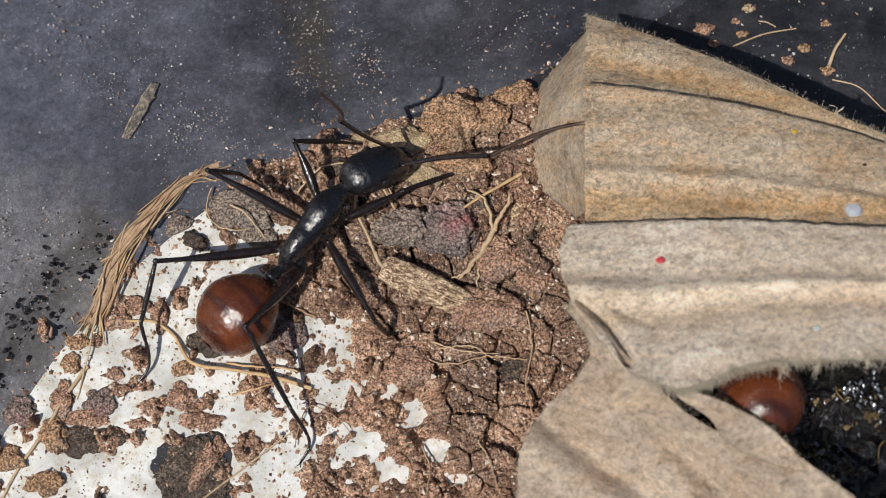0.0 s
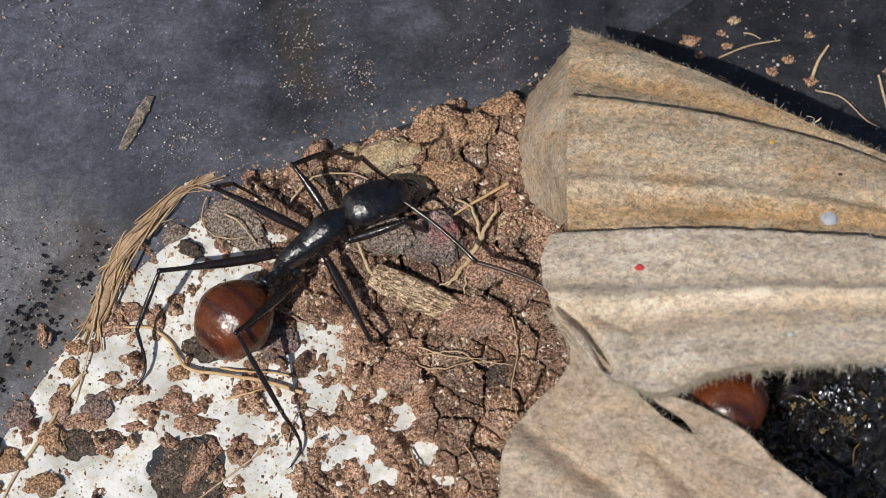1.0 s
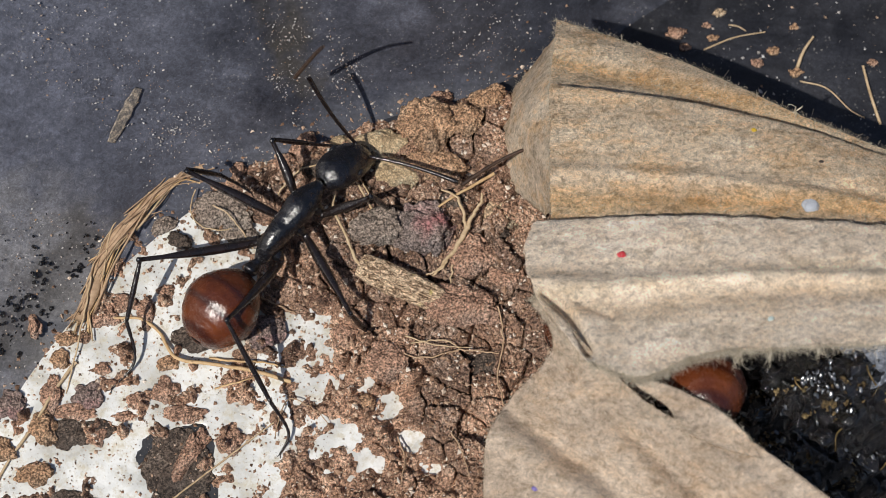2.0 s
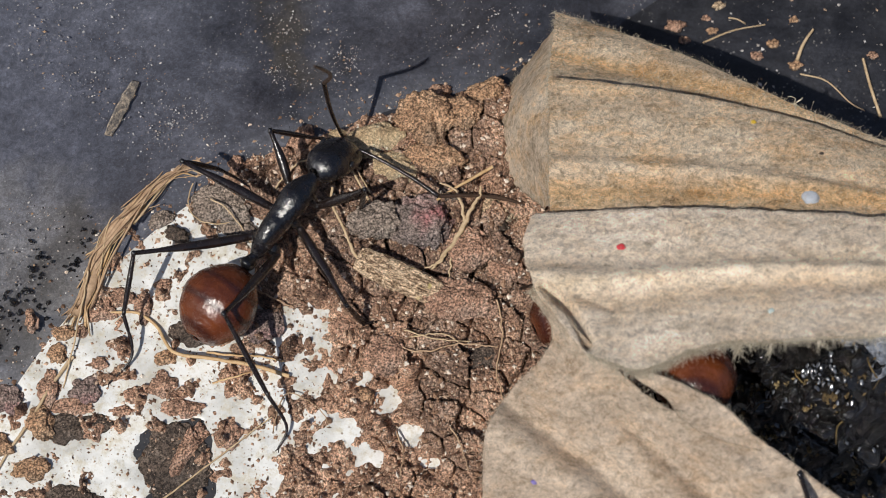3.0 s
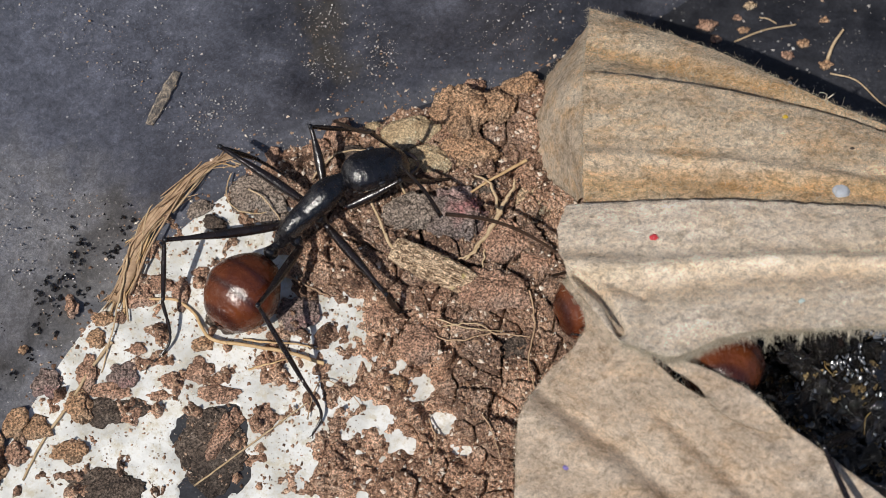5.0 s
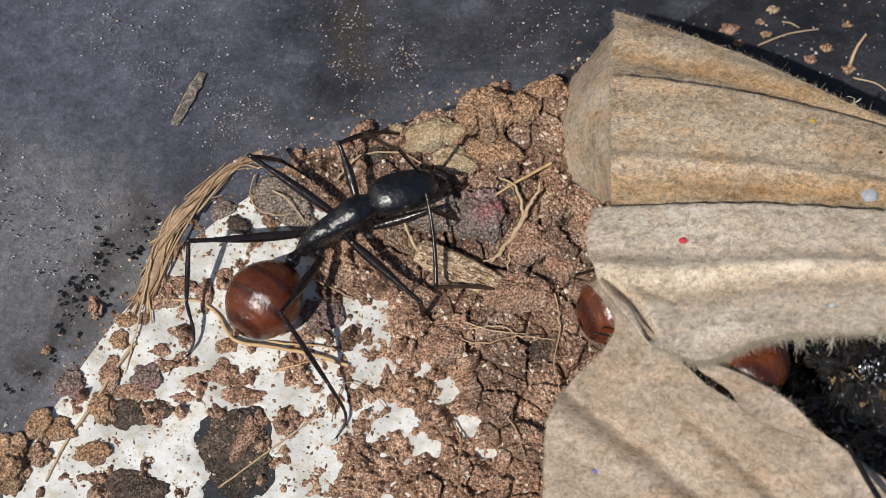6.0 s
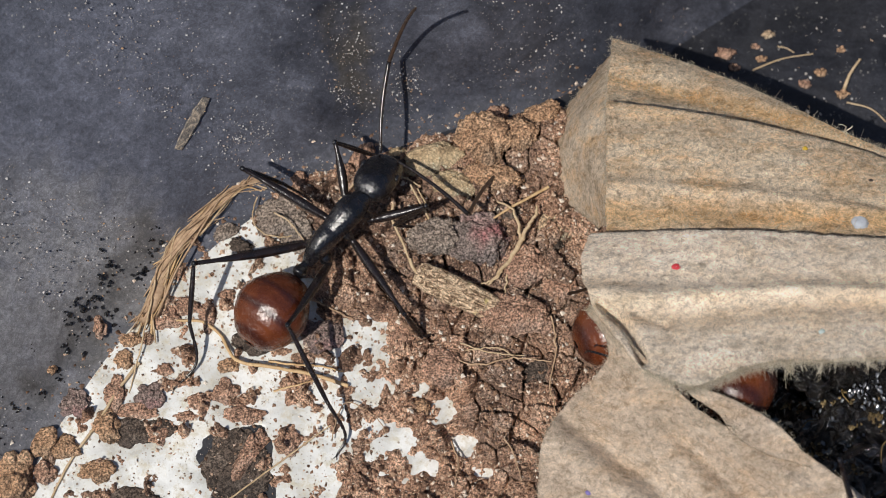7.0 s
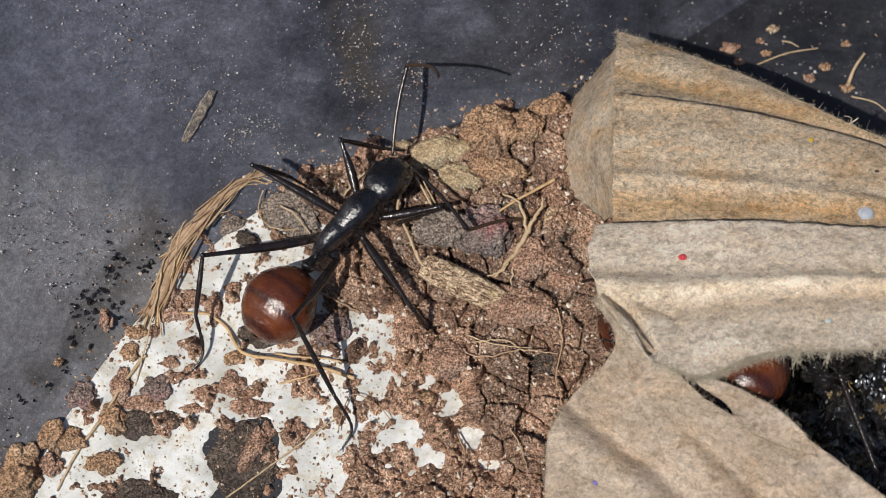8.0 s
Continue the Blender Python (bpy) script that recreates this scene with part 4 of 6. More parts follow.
clod((-14.2, -7.8), (1.9, 1.5, 0.4), SOIL_PINK, "grey-purple soil clod behind the gaster", 29, rz=10)
clod((-36.9, -14.4, 0.0), (1.5, 1.3, 0.5), SOIL_PINK, "purple-brown clod at the edge of the white floor", 60, rz=0, sink=0.68, rough=0.55)
clod((-33.1, -13.6, 0.0), (0.95, 1.5, 0.4), SOIL, "red-brown clod under a pale stalk on white floor", 61, rz=0, sink=0.68, rough=0.55)
clod((-31.2, -15.2, 0.0), (1.9, 0.65, 0.2), SOIL, "thin red-brown smear of soil on white floor", 62, rz=0, sink=0.68, rough=0.55)
clod((-30.1, -13.6, 0.0), (1.35, 1.1, 0.4), SOIL_PINK, "dark purple-brown crumb on white floor", 63, rz=0, sink=0.68, rough=0.55)
clod((-33.6, -16.8, 0.0), (1.23, 1.50, 0.6), SOIL_ORANGE, "oval orange-brown crumb on white floor", 64, rz=20, sink=0.68, rough=0.55)
clod((-31.2, -17.1, 0.0), (1.88, 1.33, 0.22), SOIL_DARK, "flat black damp patch of soil on white floor", 65, rz=0, sink=0.68, rough=0.55)
clod((-28.8, -16.6, 0.0), (1.38, 0.74, 0.18), SOIL_DARK, "flat black damp flake of soil on white floor", 66, rz=0, sink=0.68, rough=0.55)
clod((-39.2, -18.2, 0.0), (1.15, 1.60, 0.7), SOIL_ORANGE, "orange-brown clod at the edge of the white floor", 67, rz=0, sink=0.68, rough=0.55)
clod((-37.5, -18.7, 0.0), (1.34, 1.06, 0.5), SOIL_ORANGE, "broken orange-brown clod on white floor", 68, rz=0, sink=0.68, rough=0.55)
clod((-41.7, -22.1, 0.0), (2.12, 2.36, 1.5), SOIL_ORANGE, "large orange-brown clod at the tub wall", 69, rz=0, sink=0.68, rough=0.55)
clod((-39.0, -21.0, 0.0), (0.99, 1.00, 0.7), SOIL, "red-brown crumb beside a large clod", 70, rz=0, sink=0.68, rough=0.55)
clod((-34.2, -20.8, 0.0), (1.39, 0.92, 0.5), SOIL_ORANGE, "light orange crumb on white floor", 71, rz=15, sink=0.68, rough=0.55)
clod((-41.9, -16.0, 0.0), (0.93, 0.81, 0.5), SOIL_TAN, "tan crumb stuck at the foot of the wall", 72, rz=0, sink=0.68, rough=0.55)
clod((-43.1, -18.8, 0.0), (1.04, 1.14, 0.8), SOIL_ORANGE, "orange-brown crumb at the tub wall", 73, rz=0, sink=0.68, rough=0.55)
clod((-30.7, -23.9, 0.0), (2.99, 1.41, 0.25), SOIL_DARK, "broad flat black patch of soil on white floor", 74, rz=0, sink=0.68, rough=0.55)
clod((-22.9, -13.2, 0.0), (1.15, 1.0, 0.45), SOIL, "knobbly red-brown crumb on white floor", 75, rz=-20, sink=0.68, rough=0.55)
clod((-21.0, -15.5, 0.0), (1.74, 0.81, 0.4), SOIL, "red-brown crumb with a tail on white floor", 76, rz=0, sink=0.68, rough=0.55)
clod((-28.7, -11.2, 0.0), (0.65, 0.60, 0.3), SOIL, "tiny red-brown crumb on white floor", 77, rz=0, sink=0.68, rough=0.55)
clod((-25.4, -14.2, 0.0), (0.83, 0.73, 0.35), SOIL, "small red-brown crumb on white floor", 78, rz=0, sink=0.68, rough=0.55)
clod((-26.5, -15.6, 0.0), (1.08, 0.46, 0.2), SOIL, "thin brown crumb on white floor", 79, rz=0, sink=0.68, rough=0.55)
clod((-32.5, -10.4, 0.0), (0.74, 0.82, 0.4), SOIL_ORANGE, "orange crumb under a pale stalk", 80, rz=0, sink=0.68, rough=0.55)
clod((-32.0, -8.4, 0.0), (1.0, 0.6, 0.35), SOIL_ORANGE, "orange-brown crumb beside the root fibres", 81, rz=0, sink=0.68, rough=0.55)
clod((-28.9, -6.2, 0.0), (1.2, 1.2, 0.35), SOIL, "red-brown clod among root fibres", 82, rz=0, sink=0.68, rough=0.55)
clod((-27.0, -5.1, 0.0), (1.39, 0.84, 0.4), SOIL, "flat red-brown crumb by the pale root", 83, rz=0, sink=0.68, rough=0.55)
clod((-25.0, -6.0, 0.0), (0.75, 1.53, 0.4), SOIL, "narrow red-brown crumb by the pale root", 84, rz=0, sink=0.68, rough=0.55)
clod((-23.3, -3.9, 0.0), (0.76, 0.65, 0.3), SOIL, "small red-brown crumb beside a leg", 85, rz=0, sink=0.68, rough=0.55)
clod((-28.9, -17.5, 0.0), (0.83, 0.74, 0.3), SOIL, "small brown crumb beside a black patch", 86, rz=0, sink=0.68, rough=0.55)
clod((-17.0, -17.9, 0.0), (1.09, 1.11, 0.4), SOIL, "red-brown crumb beside the straw", 87, rz=0, sink=0.68, rough=0.55)
# low dark lump right below the gaster
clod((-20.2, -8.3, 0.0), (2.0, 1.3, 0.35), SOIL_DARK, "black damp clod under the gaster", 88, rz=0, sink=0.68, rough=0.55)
clod((-22.8, -10.7, 0.0), (0.96, 0.60, 0.25), SOIL_ORANGE, "small orange crumb under the pale root", 89, rz=0, sink=0.68, rough=0.55)


clod((-21.4, -20.6, -0.05), (3.0, 3.4, 0.12), SOIL_DARK, "dark damp stain of earth on the bare floor", 91, sink=0.5)
clod((-20.5, -19.0, 0.0), (0.75, 2.1, 0.35), SOIL, "narrow red-brown streak of soil on the bare floor", 93, sink=0.5, rz=-32, rough=0.7, sharp=0.45)

clod((-38.8, -11.8, 1.7), (0.5, 0.42, 0.4), SOIL_ORANGE, "ochre crumb stuck on the damp tub wall", 95, rz=20, rough=0.6)
clod((-34.9, -7.4, 0.9), (0.6, 1.1, 0.5), SOIL, "red-brown clod stuck on the damp tub wall", 96, rz=20, rough=0.7)

# straws and crumbs on the lower bare floor past the cardboard
def low_strand(pts, r0, r1, label):
    """A straw on the tub's lower floor, at plan points with their lift."""
    p = smooth_path([(x, y, lift - float(low_floor(x, y))) for x, y, lift in pts], 24)
    ob = part("straw", tube(p - p[0], np.linspace(r0, r1, 24), 7), STRAW)
    ob.location = tuple(p[0] * MM)
    tagged(ob, label, "straw")


def low_floor(x, y):
    """Depth of the fan-shaped floor there."""
    c = np.array([10.0, -30.0])
    d = np.array([x, y]) - c
    u = d / np.linalg.norm(d)
    rel = _foot - c
    i = int(np.argmax((rel @ u) / np.linalg.norm(rel, axis=1)))
    return 0.05 + _drop[i] * np.linalg.norm(d) / (np.linalg.norm(rel[i]) + 1.2)


low_strand([(28.1, 22.3, 0.3), (31.1, 23.5, 0.5), (34.3, 24.1, 0.5)], 0.09, 0.06, "thin pale straw on the dark floor")
low_strand([(37.1, 20.0, 0.3), (37.8, 21.7, 0.7), (38.9, 23.3, 0.9)], 0.20, 0.11, "short tan stalk on the dark floor")
low_strand([(30.8, 25.1, 0.3), (31.6, 24.8, 0.5), (32.4, 24.3, 0.4)], 0.07, 0.05, "curled pale fibre on the dark floor")
low_strand([(37.3, 18.6, 0.3), (39.7, 17.6, 0.7), (41.8, 15.3, 0.6), (43.2, 14.5, 0.4)], 0.08, 0.06, "bent pale fibre beside the cardboard on the floor")
low_strand([(44.7, 13.8, 0.4), (43.9, 17.1, 0.8), (43.5, 20.0, 0.9)], 0.16, 0.12, "upright tan stalk on the dark floor")
for _x, _y, _s, _m, _l in ((25.5, 24.4, 0.9, SOIL, "orange-brown crumb on the dark floor"), (26.3, 22.7, 0.6, SOIL, "broken orange crumb on the dark floor"),
                           (35.0, 22.1, 0.6, SOIL_ORANGE, "pale clay crumb on the dark floor"), (33.3, 20.7, 0.6, SOIL, "brown crumb in the cardboard's shade"),
                           (37.0, 19.6, 0.65, SOIL_ORANGE, "orange crumb at the foot of a stalk"), (30.0, 26.6, 0.6, SOIL_TAN, "tan crumb on the dark floor"),
                           (29.1, 23.7, 0.5, SOIL_ORANGE, "small orange crumb beside a straw"), (37.3, 24.8, 0.45, SOIL_ORANGE, "rounded orange crumb on the dark floor"),
                           (28.6, 25.2, 0.4, SOIL, "small brown crumb on the dark floor"), (44.7, 20.7, 0.5, SOIL, "brown crumb beside an upright stalk")):
    clod((_x, _y, -float(low_floor(_x, _y))), (_s, _s * 0.7, _s * 0.4), _m, _l, int(_x * 7), level=3, rough=0.7, fine=0.2)


# ---- things on the wall ----
def wall_point(s, h):
    """A point on the wall: s along its foot (index), at height h."""
    i = int(s) % len(_foot)
    j = (i + 1) % len(_foot)
    t = s - int(s)
    p, o = _foot[i] * (1 - t) + _foot[j] * t, _out[i] * (1 - t) + _out[j] * t
    d, _ = wall_profile(h / 34)
    z = h - (_drop[i] * (1 - t) + _drop[j] * t) * math.exp(-h / 6)
    return np.array([*(p + o * d), z]), np.array([*(-o * 0.86), 0.5])


_octa = (np.array([(1, 0, 0), (-1, 0, 0), (0, 1, 0), (0, -1, 0), (0, 0, 1), (0, 0, -1)], float),
         [(0, 2, 4), (2, 1, 4), (1, 3, 4), (3, 0, 4), (2, 0, 5), (1, 2, 5), (3, 1, 5), (0, 3, 5)])


def grains(count, where, lo, hi, seed, flat=0.7):
    """Small uneven grains in one mesh; where(r) gives a place or None."""
    r = np.random.default_rng(seed)
    out = []
    while len(out) < count:
        p = where(r)
        if p is None:
            continue
        s = lo * (hi / lo) ** (r.random() ** 2.2)
        v = _octa[0] * (1 + r.uniform(-0.45, 0.45, (6, 3))) * s * np.array([1, r.uniform(0.5, 1), flat])
        a = r.random() * 6.28
        c, q = math.cos(a), math.sin(a)
        v = v @ np.array([[c, -q, 0], [q, c, 0], [0, 0, 1]]).T
        out.append((v + p, _octa[1]))
    return merge(out)


def _on_wall(r):
    s = r.uniform(0, 100)
    h = 26 * r.random() ** 1.1
    if fbm(np.array([s / 7]), np.array([h / 3.0]), 14, 3)[0] < r.uniform(0.05, 0.6):
        return None
    return wall_point(s, h)[0]


def _wall_foot(r):
    s = r.uniform(0, 100)
    h = 2.6 * r.random() ** 3
    return wall_point(s, h)[0]


def _dark_floor(r):
    x, y = r.uniform(14, 46), r.uniform(10, 29)
    return np.array([x, y, 0.02 - float(low_floor(x, y))])


tagged(part("wall_dust", grains(8000, _on_wall, 0.03, 0.14, 1), DUST, smooth=False), "pale dust grains stuck on the tub wall", "dust", kind="stuff")


def crumb_mat():
    m = Mat("crumbs", 0.8, 0.4)
    # the near-white last stop paints glints as a few very pale crumbs
    base = m.ramp(m.island(), [(0.0, (0.10, 0.055, 0.035)), (0.45, (0.36, 0.22, 0.14)), (0.8, (0.60, 0.43, 0.31)), (0.93, (0.80, 0.72, 0.62))])
    m.color(m.mix(1.0, base, m.ramp(m.noise(0.2, 3, 0.7), [(0.3, 0.6), (0.7, 1.3)]), "MULTIPLY"))
    m.bump(m.noise(0.2, 4, 0.7), 0.1, 0.8)
    return m.m


CRUMB = crumb_mat()
tagged(part("wall_crumbs", grains(700, _wall_foot, 0.05, 0.30, 2), CRUMB, smooth=False), "brown soil crumbs at the foot of the tub wall", "soil crumbs", kind="stuff")
tagged(part("floor_dust", grains(320, _dark_floor, 0.04, 0.22, 3), DUST, smooth=False), "dust and grit on the dark floor", "dust", kind="stuff")


def _on_soil(r):
    x, y = r.uniform(-34, 14), r.uniform(-27, 16.5)
    h = soil_at(x, y)
    if h < 0.1:
        return None
    return np.array([x, y, h + 0.05])


def _on_white(r):
    x, y = r.uniform(-38, -8), r.uniform(-24, 4)
    i = np.argmin(np.hypot(_foot[:, 0] - x, _foot[:, 1] - y))
    if (np.array([x, y]) - _foot[i]) @ _out[i] > -0.5:
        return None
    return np.array([x, y, 0.08])


tagged(part("soil_crumbs", grains(15000, _on_soil, 0.05, 0.34, 4, 0.85), CRUMB, smooth=False), "loose red-brown soil crumbs", "soil crumbs", kind="stuff")
tagged(part("grit", grains(3600, _on_white, 0.03, 0.26, 5), CRUMB, smooth=False), "brown grit scattered on the white floor", "grit", kind="stuff")


def flake_mat():
    m = Mat("dusty_flake", 0.7, 0.4)
    m.color(m.ramp(m.noise(0.6, 5, 0.8), [(0.35, (0.08, 0.078, 0.085)), (0.48, (0.20, 0.175, 0.15)), (0.60, (0.55, 0.45, 0.34))]))
    m.bump(m.noise(0.4, 5, 0.8), 0.15, 0.9)
    return m.m


FLAKE = flake_mat()


def wall_chip():
    """A thin flake that follows the wall."""
    nu, nw = 30, 9
    top, low = [], []
    c = wall_point(41.2, 9.2)[0]
    for i in range(nu):
        u = i / (nu - 1)
        half = 0.55 * (0.55 + 0.45 * math.sin(u * 3.0 + 0.2)) * (1 + 0.35 * (vnoise(u * 9, 0.0, 2) - 0.5))
        for j in range(nw):
            w = (j / (nw - 1) * 2 - 1) * half
            p, n = wall_point(38.4 + 5.7 * u + w * 0.9, 7.9 + 2.6 * u - w * 0.75)
            lift = 0.01 + 0.05 * float(fbm(np.array([u * 14]), np.array([w * 3]), 6, 3)[0])
            top.append(p + n * lift - c)
            low.append(p - n * 0.05 - c)
    f = grid_faces(nu, nw)
    k = nu * nw
    rim = [i * nw for i in range(nu)] + [(nu - 1) * nw + j for j in range(1, nw)] + [i * nw + nw - 1 for i in range(nu - 2, -1, -1)] + list(range(nw - 2, 0, -1))
    faces = list(f) + [tuple(x + k for x in q[::-1]) for q in f] + [(rim[i], rim[i] + k, rim[(i + 1) % len(rim)] + k, rim[(i + 1) % len(rim)]) for i in range(len(rim))]
    thing = part("flake", (np.array(top + low), faces), FLAKE)
    thing.location = tuple(c * MM)
    tagged(thing, "thin brown flake stuck on the tub wall", "flake")


def _patch(r):
    """Clumps of dirt on the wall."""
    cs, ch, ws, wh = ((62.5, 8.8, 1.5, 2.0), (55.5, 8.0, 1.6, 1.2), (44.0, 5.5, 2.0, 0.8), (59.0, 4.8, 2.0, 0.8), (50.0, 4.6, 3.0, 0.9), (30.0, 6.5, 1.4, 0.5), (69.0, 4.2, 1.5, 0.8), (75.0, 3.0, 1.5, 0.8))[r.integers(0, 8)]
    h = r.normal(ch, wh)
    return None if h < 0.3 else wall_point(r.normal(cs, ws), h)[0]


tagged(part("wall_dirt", grains(1100, _patch, 0.03, 0.14, 12), DUST, smooth=False), "clumps of grey-brown dirt on the tub wall", "dirt", kind="stuff")

# black wet clumps stuck on the near wall: place along the foot, height, size
CLUMPS = [(25.5, 3.5, 0.8), (24.0, 2.9, 1), (21.0, 3.7, 1.1), (22.2, 2.8, 0.8), (22.0, 1.2, 1), (19.0, 3.3, 1), (20.2, 2.0, 1.2), (17.2, 1.4, 1.5), (18.0, 2.2, 0.8), (15.0, 4.5, 0.9), (14.5, 1.3, 0.9), (27.0, 1.4, 0.8),
          (27.8, 1.3, 0.6), (30.5, 2.1, 1.0), (29.5, 1.9, 0.8), (9.5, 2.7, 0.8), (12.0, 1.4, 0.8), (26.0, 5.4, 0.5), (31.6, 3.4, 0.5), (16.0, 7.5, 0.4)]


def wet_grit():
    r = np.random.default_rng(6)
    out = []
    for s, h, size in CLUMPS:
        for k in range(7):
            q = r.uniform(0.07, 0.30) * size ** 0.5
            c = wall_point(s + r.normal(0, 0.34 * size), max(0.2, h + r.normal(0, 0.42 * size)))[0]
            out.append(moved(lump((q, q * r.uniform(0.5, 1), q * 0.6), int(s * 9 + k), 2, 0.7, 0.25), c, r.uniform(0, 360)))
    for k in range(90):
        q = r.uniform(0.05, 0.16)
        out.append(moved(lump((q, q * 0.8, q * 0.6), k, 1, 0.5, 0.2), wall_point(r.uniform(6, 30), 9 * r.random() ** 1.4)[0], r.uniform(0, 360)))
    tagged(part("wet_grit", merge(out), WET), "glossy wet black clumps on the lower tub wall", "grit", kind="stuff")


wet_grit()


# ---- under the torn cardboard: wet black mulch ----
WETFIBRE = strand_mat("wet_fibre", (0.03, 0.022, 0.012), (0.22, 0.15, 0.06), 0.2)


GOLD = soil_mat("rotten_chip", (0.035, 0.022, 0.010), (0.14, 0.095, 0.04), (0.34, 0.25, 0.12), 0.35)
# leaf's blue-grey base colour stands in for sky reflected on wet black
SLATE = chitin("wet_sky_tinted_leaf", (0.04, 0.046, 0.06), (0.22, 0.25, 0.31), 0.3, 0.6, None, 0.16)
GLINT_SCALE = chitin("glint_scale", (0.03, 0.034, 0.042), (0.10, 0.11, 0.13), 0.24, 0.4, None, 0.01, 1.0)


def mulch_top(x, y):
    return 0.6 + 11.4 * np.exp(-((x - 36) / 8.5) ** 2 - ((y + 15) / 7) ** 2) + 2.2 * (fbm(x / 2.4, y / 2.4, 3, 3) - 0.5)


def chips(count, seed, lo, hi, flat, lift, heap=None):
    """Broken flat bits lying at all tilts on the mulch, or on a heap (x, y, radius) of it."""
    r = np.random.default_rng(seed)
    out = []
    for k in range(count):
        x, y = (r.uniform(23, 48), r.uniform(-32, -8)) if heap is None else (r.normal(heap[0], heap[2]), r.normal(heap[1], heap[2] * 0.6))
        s = lo * (hi / lo) ** (r.random() ** 1.6)
        body = lump((s, s * r.uniform(0.35, 0.9), s * flat * r.uniform(0.6, 1.4)), k + seed, 3, 0.75, 0.3, r.uniform(0, 0.4))
        out.append(moved(body, (x, y, float(mulch_top(x, y)) + r.uniform(-0.2, lift)), r.uniform(0, 360), r.uniform(-35, 35), r.uniform(-35, 35)))
    return merge(out)


def mulch():
    x, y = np.meshgrid(np.linspace(20, 50, 130), np.linspace(-36, -6, 130), indexing="ij")
    z = mulch_top(x, y) + 0.9 * (fbm(x / 0.8, y / 0.8, 5, 3) - 0.5)
    bed = (np.stack([x, y, z], -1).reshape(-1, 3), grid_faces(130, 130))
    tagged(part("mulch", merge([bed, chips(420, 9, 0.25, 1.3, 0.5, 0.7)]), WET), "wet black mulch under the torn cardboard", "mulch", kind="stuff")
    tagged(part("mulch_chips", merge([chips(60, 400, 0.12, 0.5, 0.3, 0.6)] + [
        chips(n, 430 + n, 0.08, 0.42, 0.35, 0.5, heap) for n, heap in ((34, (34.6, -17.2, 1.2)), (26, (28.9, -15.4, 0.9)), (17, (29.6, -19.2, 0.7)), (40, (37.0, -23.0, 1.2)), (13, (33.0, -20.6, 0.8)), (12, (31.6, -15.4, 0.7)))]), GOLD), "golden brown rotten chips in the wet mulch", "chips", kind="stuff")
    # added scales, tilted between sun and eye to stand in for wet glints
    r = np.random.default_rng(31)
    out = []
    for x, y, spread, n in ((32.6, -15.3, 0.8, 26), (34.0, -16.0, 0.9, 14), (29.5, -16.5, 0.8, 10), (35.4, -18.4, 0.8, 9), (31.4, -20.0, 1.4, 10), (36.8, -21.5, 1.2, 8), (36.2, -14.2, 1.2, 8)):
        for k in range(n):
            px, py, s = r.normal(x, spread), r.normal(y, spread * 0.7), r.uniform(0.10, 0.26)
            bit = lump((s * 0.6, s, s * 0.16), k, 2, 0.7, 0.2, 0.3)
            out.append(moved(bit, (px, py, float(mulch_top(px, py)) + r.uniform(0.4, 1.3)), r.uniform(-40, 40), r.normal(17, 10), r.normal(-16, 10)))
    tagged(part("mulch_scales", merge(out), GLINT_SCALE), "small pale wet scales glinting on the mulch", "scales", kind="stuff")
    r = np.random.default_rng(9)
    out = []
    for k in range(16):
        x, y = r.uniform(25, 46), r.uniform(-28, -9)
        z = float(mulch_top(x, y)) + r.uniform(0.3, 1.0)
        a, ln = r.uniform(0, 6.28), r.uniform(0.6, 3.0)
        p = np.array([(x, y, z), (x + ln * 0.5 * math.cos(a), y + ln * 0.5 * math.sin(a), z + r.uniform(0, 0.7)), (x + ln * math.cos(a + 0.4), y + ln * math.sin(a + 0.4), z + r.uniform(-0.3, 0.6))])
        out.append(tube(smooth_path(p, 7), r.uniform(0.02, 0.09), 5))
    tagged(part("mulch_fibres", merge(out), WETFIBRE), "broken brown fibres in the wet mulch", "fibres", kind="stuff")
    u, w = np.meshgrid(np.linspace(-1, 1, 30), np.linspace(-1, 1, 24), indexing="ij")
    k = np.sqrt(1 - 0.45 * w ** 2) * (1 + 0.25 * (fbm(w * 2, 0 * w, 4, 3) - 0.5))
    lx, ly = 2.6 * u * k, 3.0 * w * np.sqrt(1 - 0.45 * u ** 2)
    lz = 0.5 * np.sin(u * 2.2) + 0.9 * (fbm(lx / 1.3, ly / 1.3, 7, 3) - 0.5)
    top = np.stack([lx, ly, lz], -1).reshape(-1, 3)
    low = top - np.array([0, 0, 0.25])
    ft = grid_faces(30, 24)
    n = len(top)
    rim = [i * 24 for i in range(30)] + [29 * 24 + j for j in range(1, 24)] + [i * 24 + 23 for i in range(28, -1, -1)] + list(range(22, 0, -1))
    leaf = part("leaf_fragment", (np.concatenate([top, low]), list(ft) + [tuple(i + n for i in q[::-1]) for q in ft] + [(rim[i], rim[i] + n, rim[(i + 1) % len(rim)] + n, rim[(i + 1) % len(rim)]) for i in range(len(rim))]), SLATE)
    leaf.location = (37.2 * MM, -13.0 * MM, (float(mulch_top(37.2, -13.0)) + 1.0) * MM)
    leaf.rotation_euler = (radians(-8), radians(-14), radians(20))
    tagged(leaf, "wet blue-black leaf fragment on the mulch", "leaf")


mulch()


# ---- fuzz and marks on the cardboard ----
def hairs(points, normals, count, length, radius, seed, spread=0.8, curl=0.7):
    r = np.random.default_rng(seed)
    out = []
    for k in r.integers(0, len(points), count):
        p, n = points[k] + r.normal(0, 0.05, 3), normals[k]
        d = n + r.normal(0, spread, 3)
        d /= np.linalg.norm(d)
        e = d + r.normal(0, curl, 3)
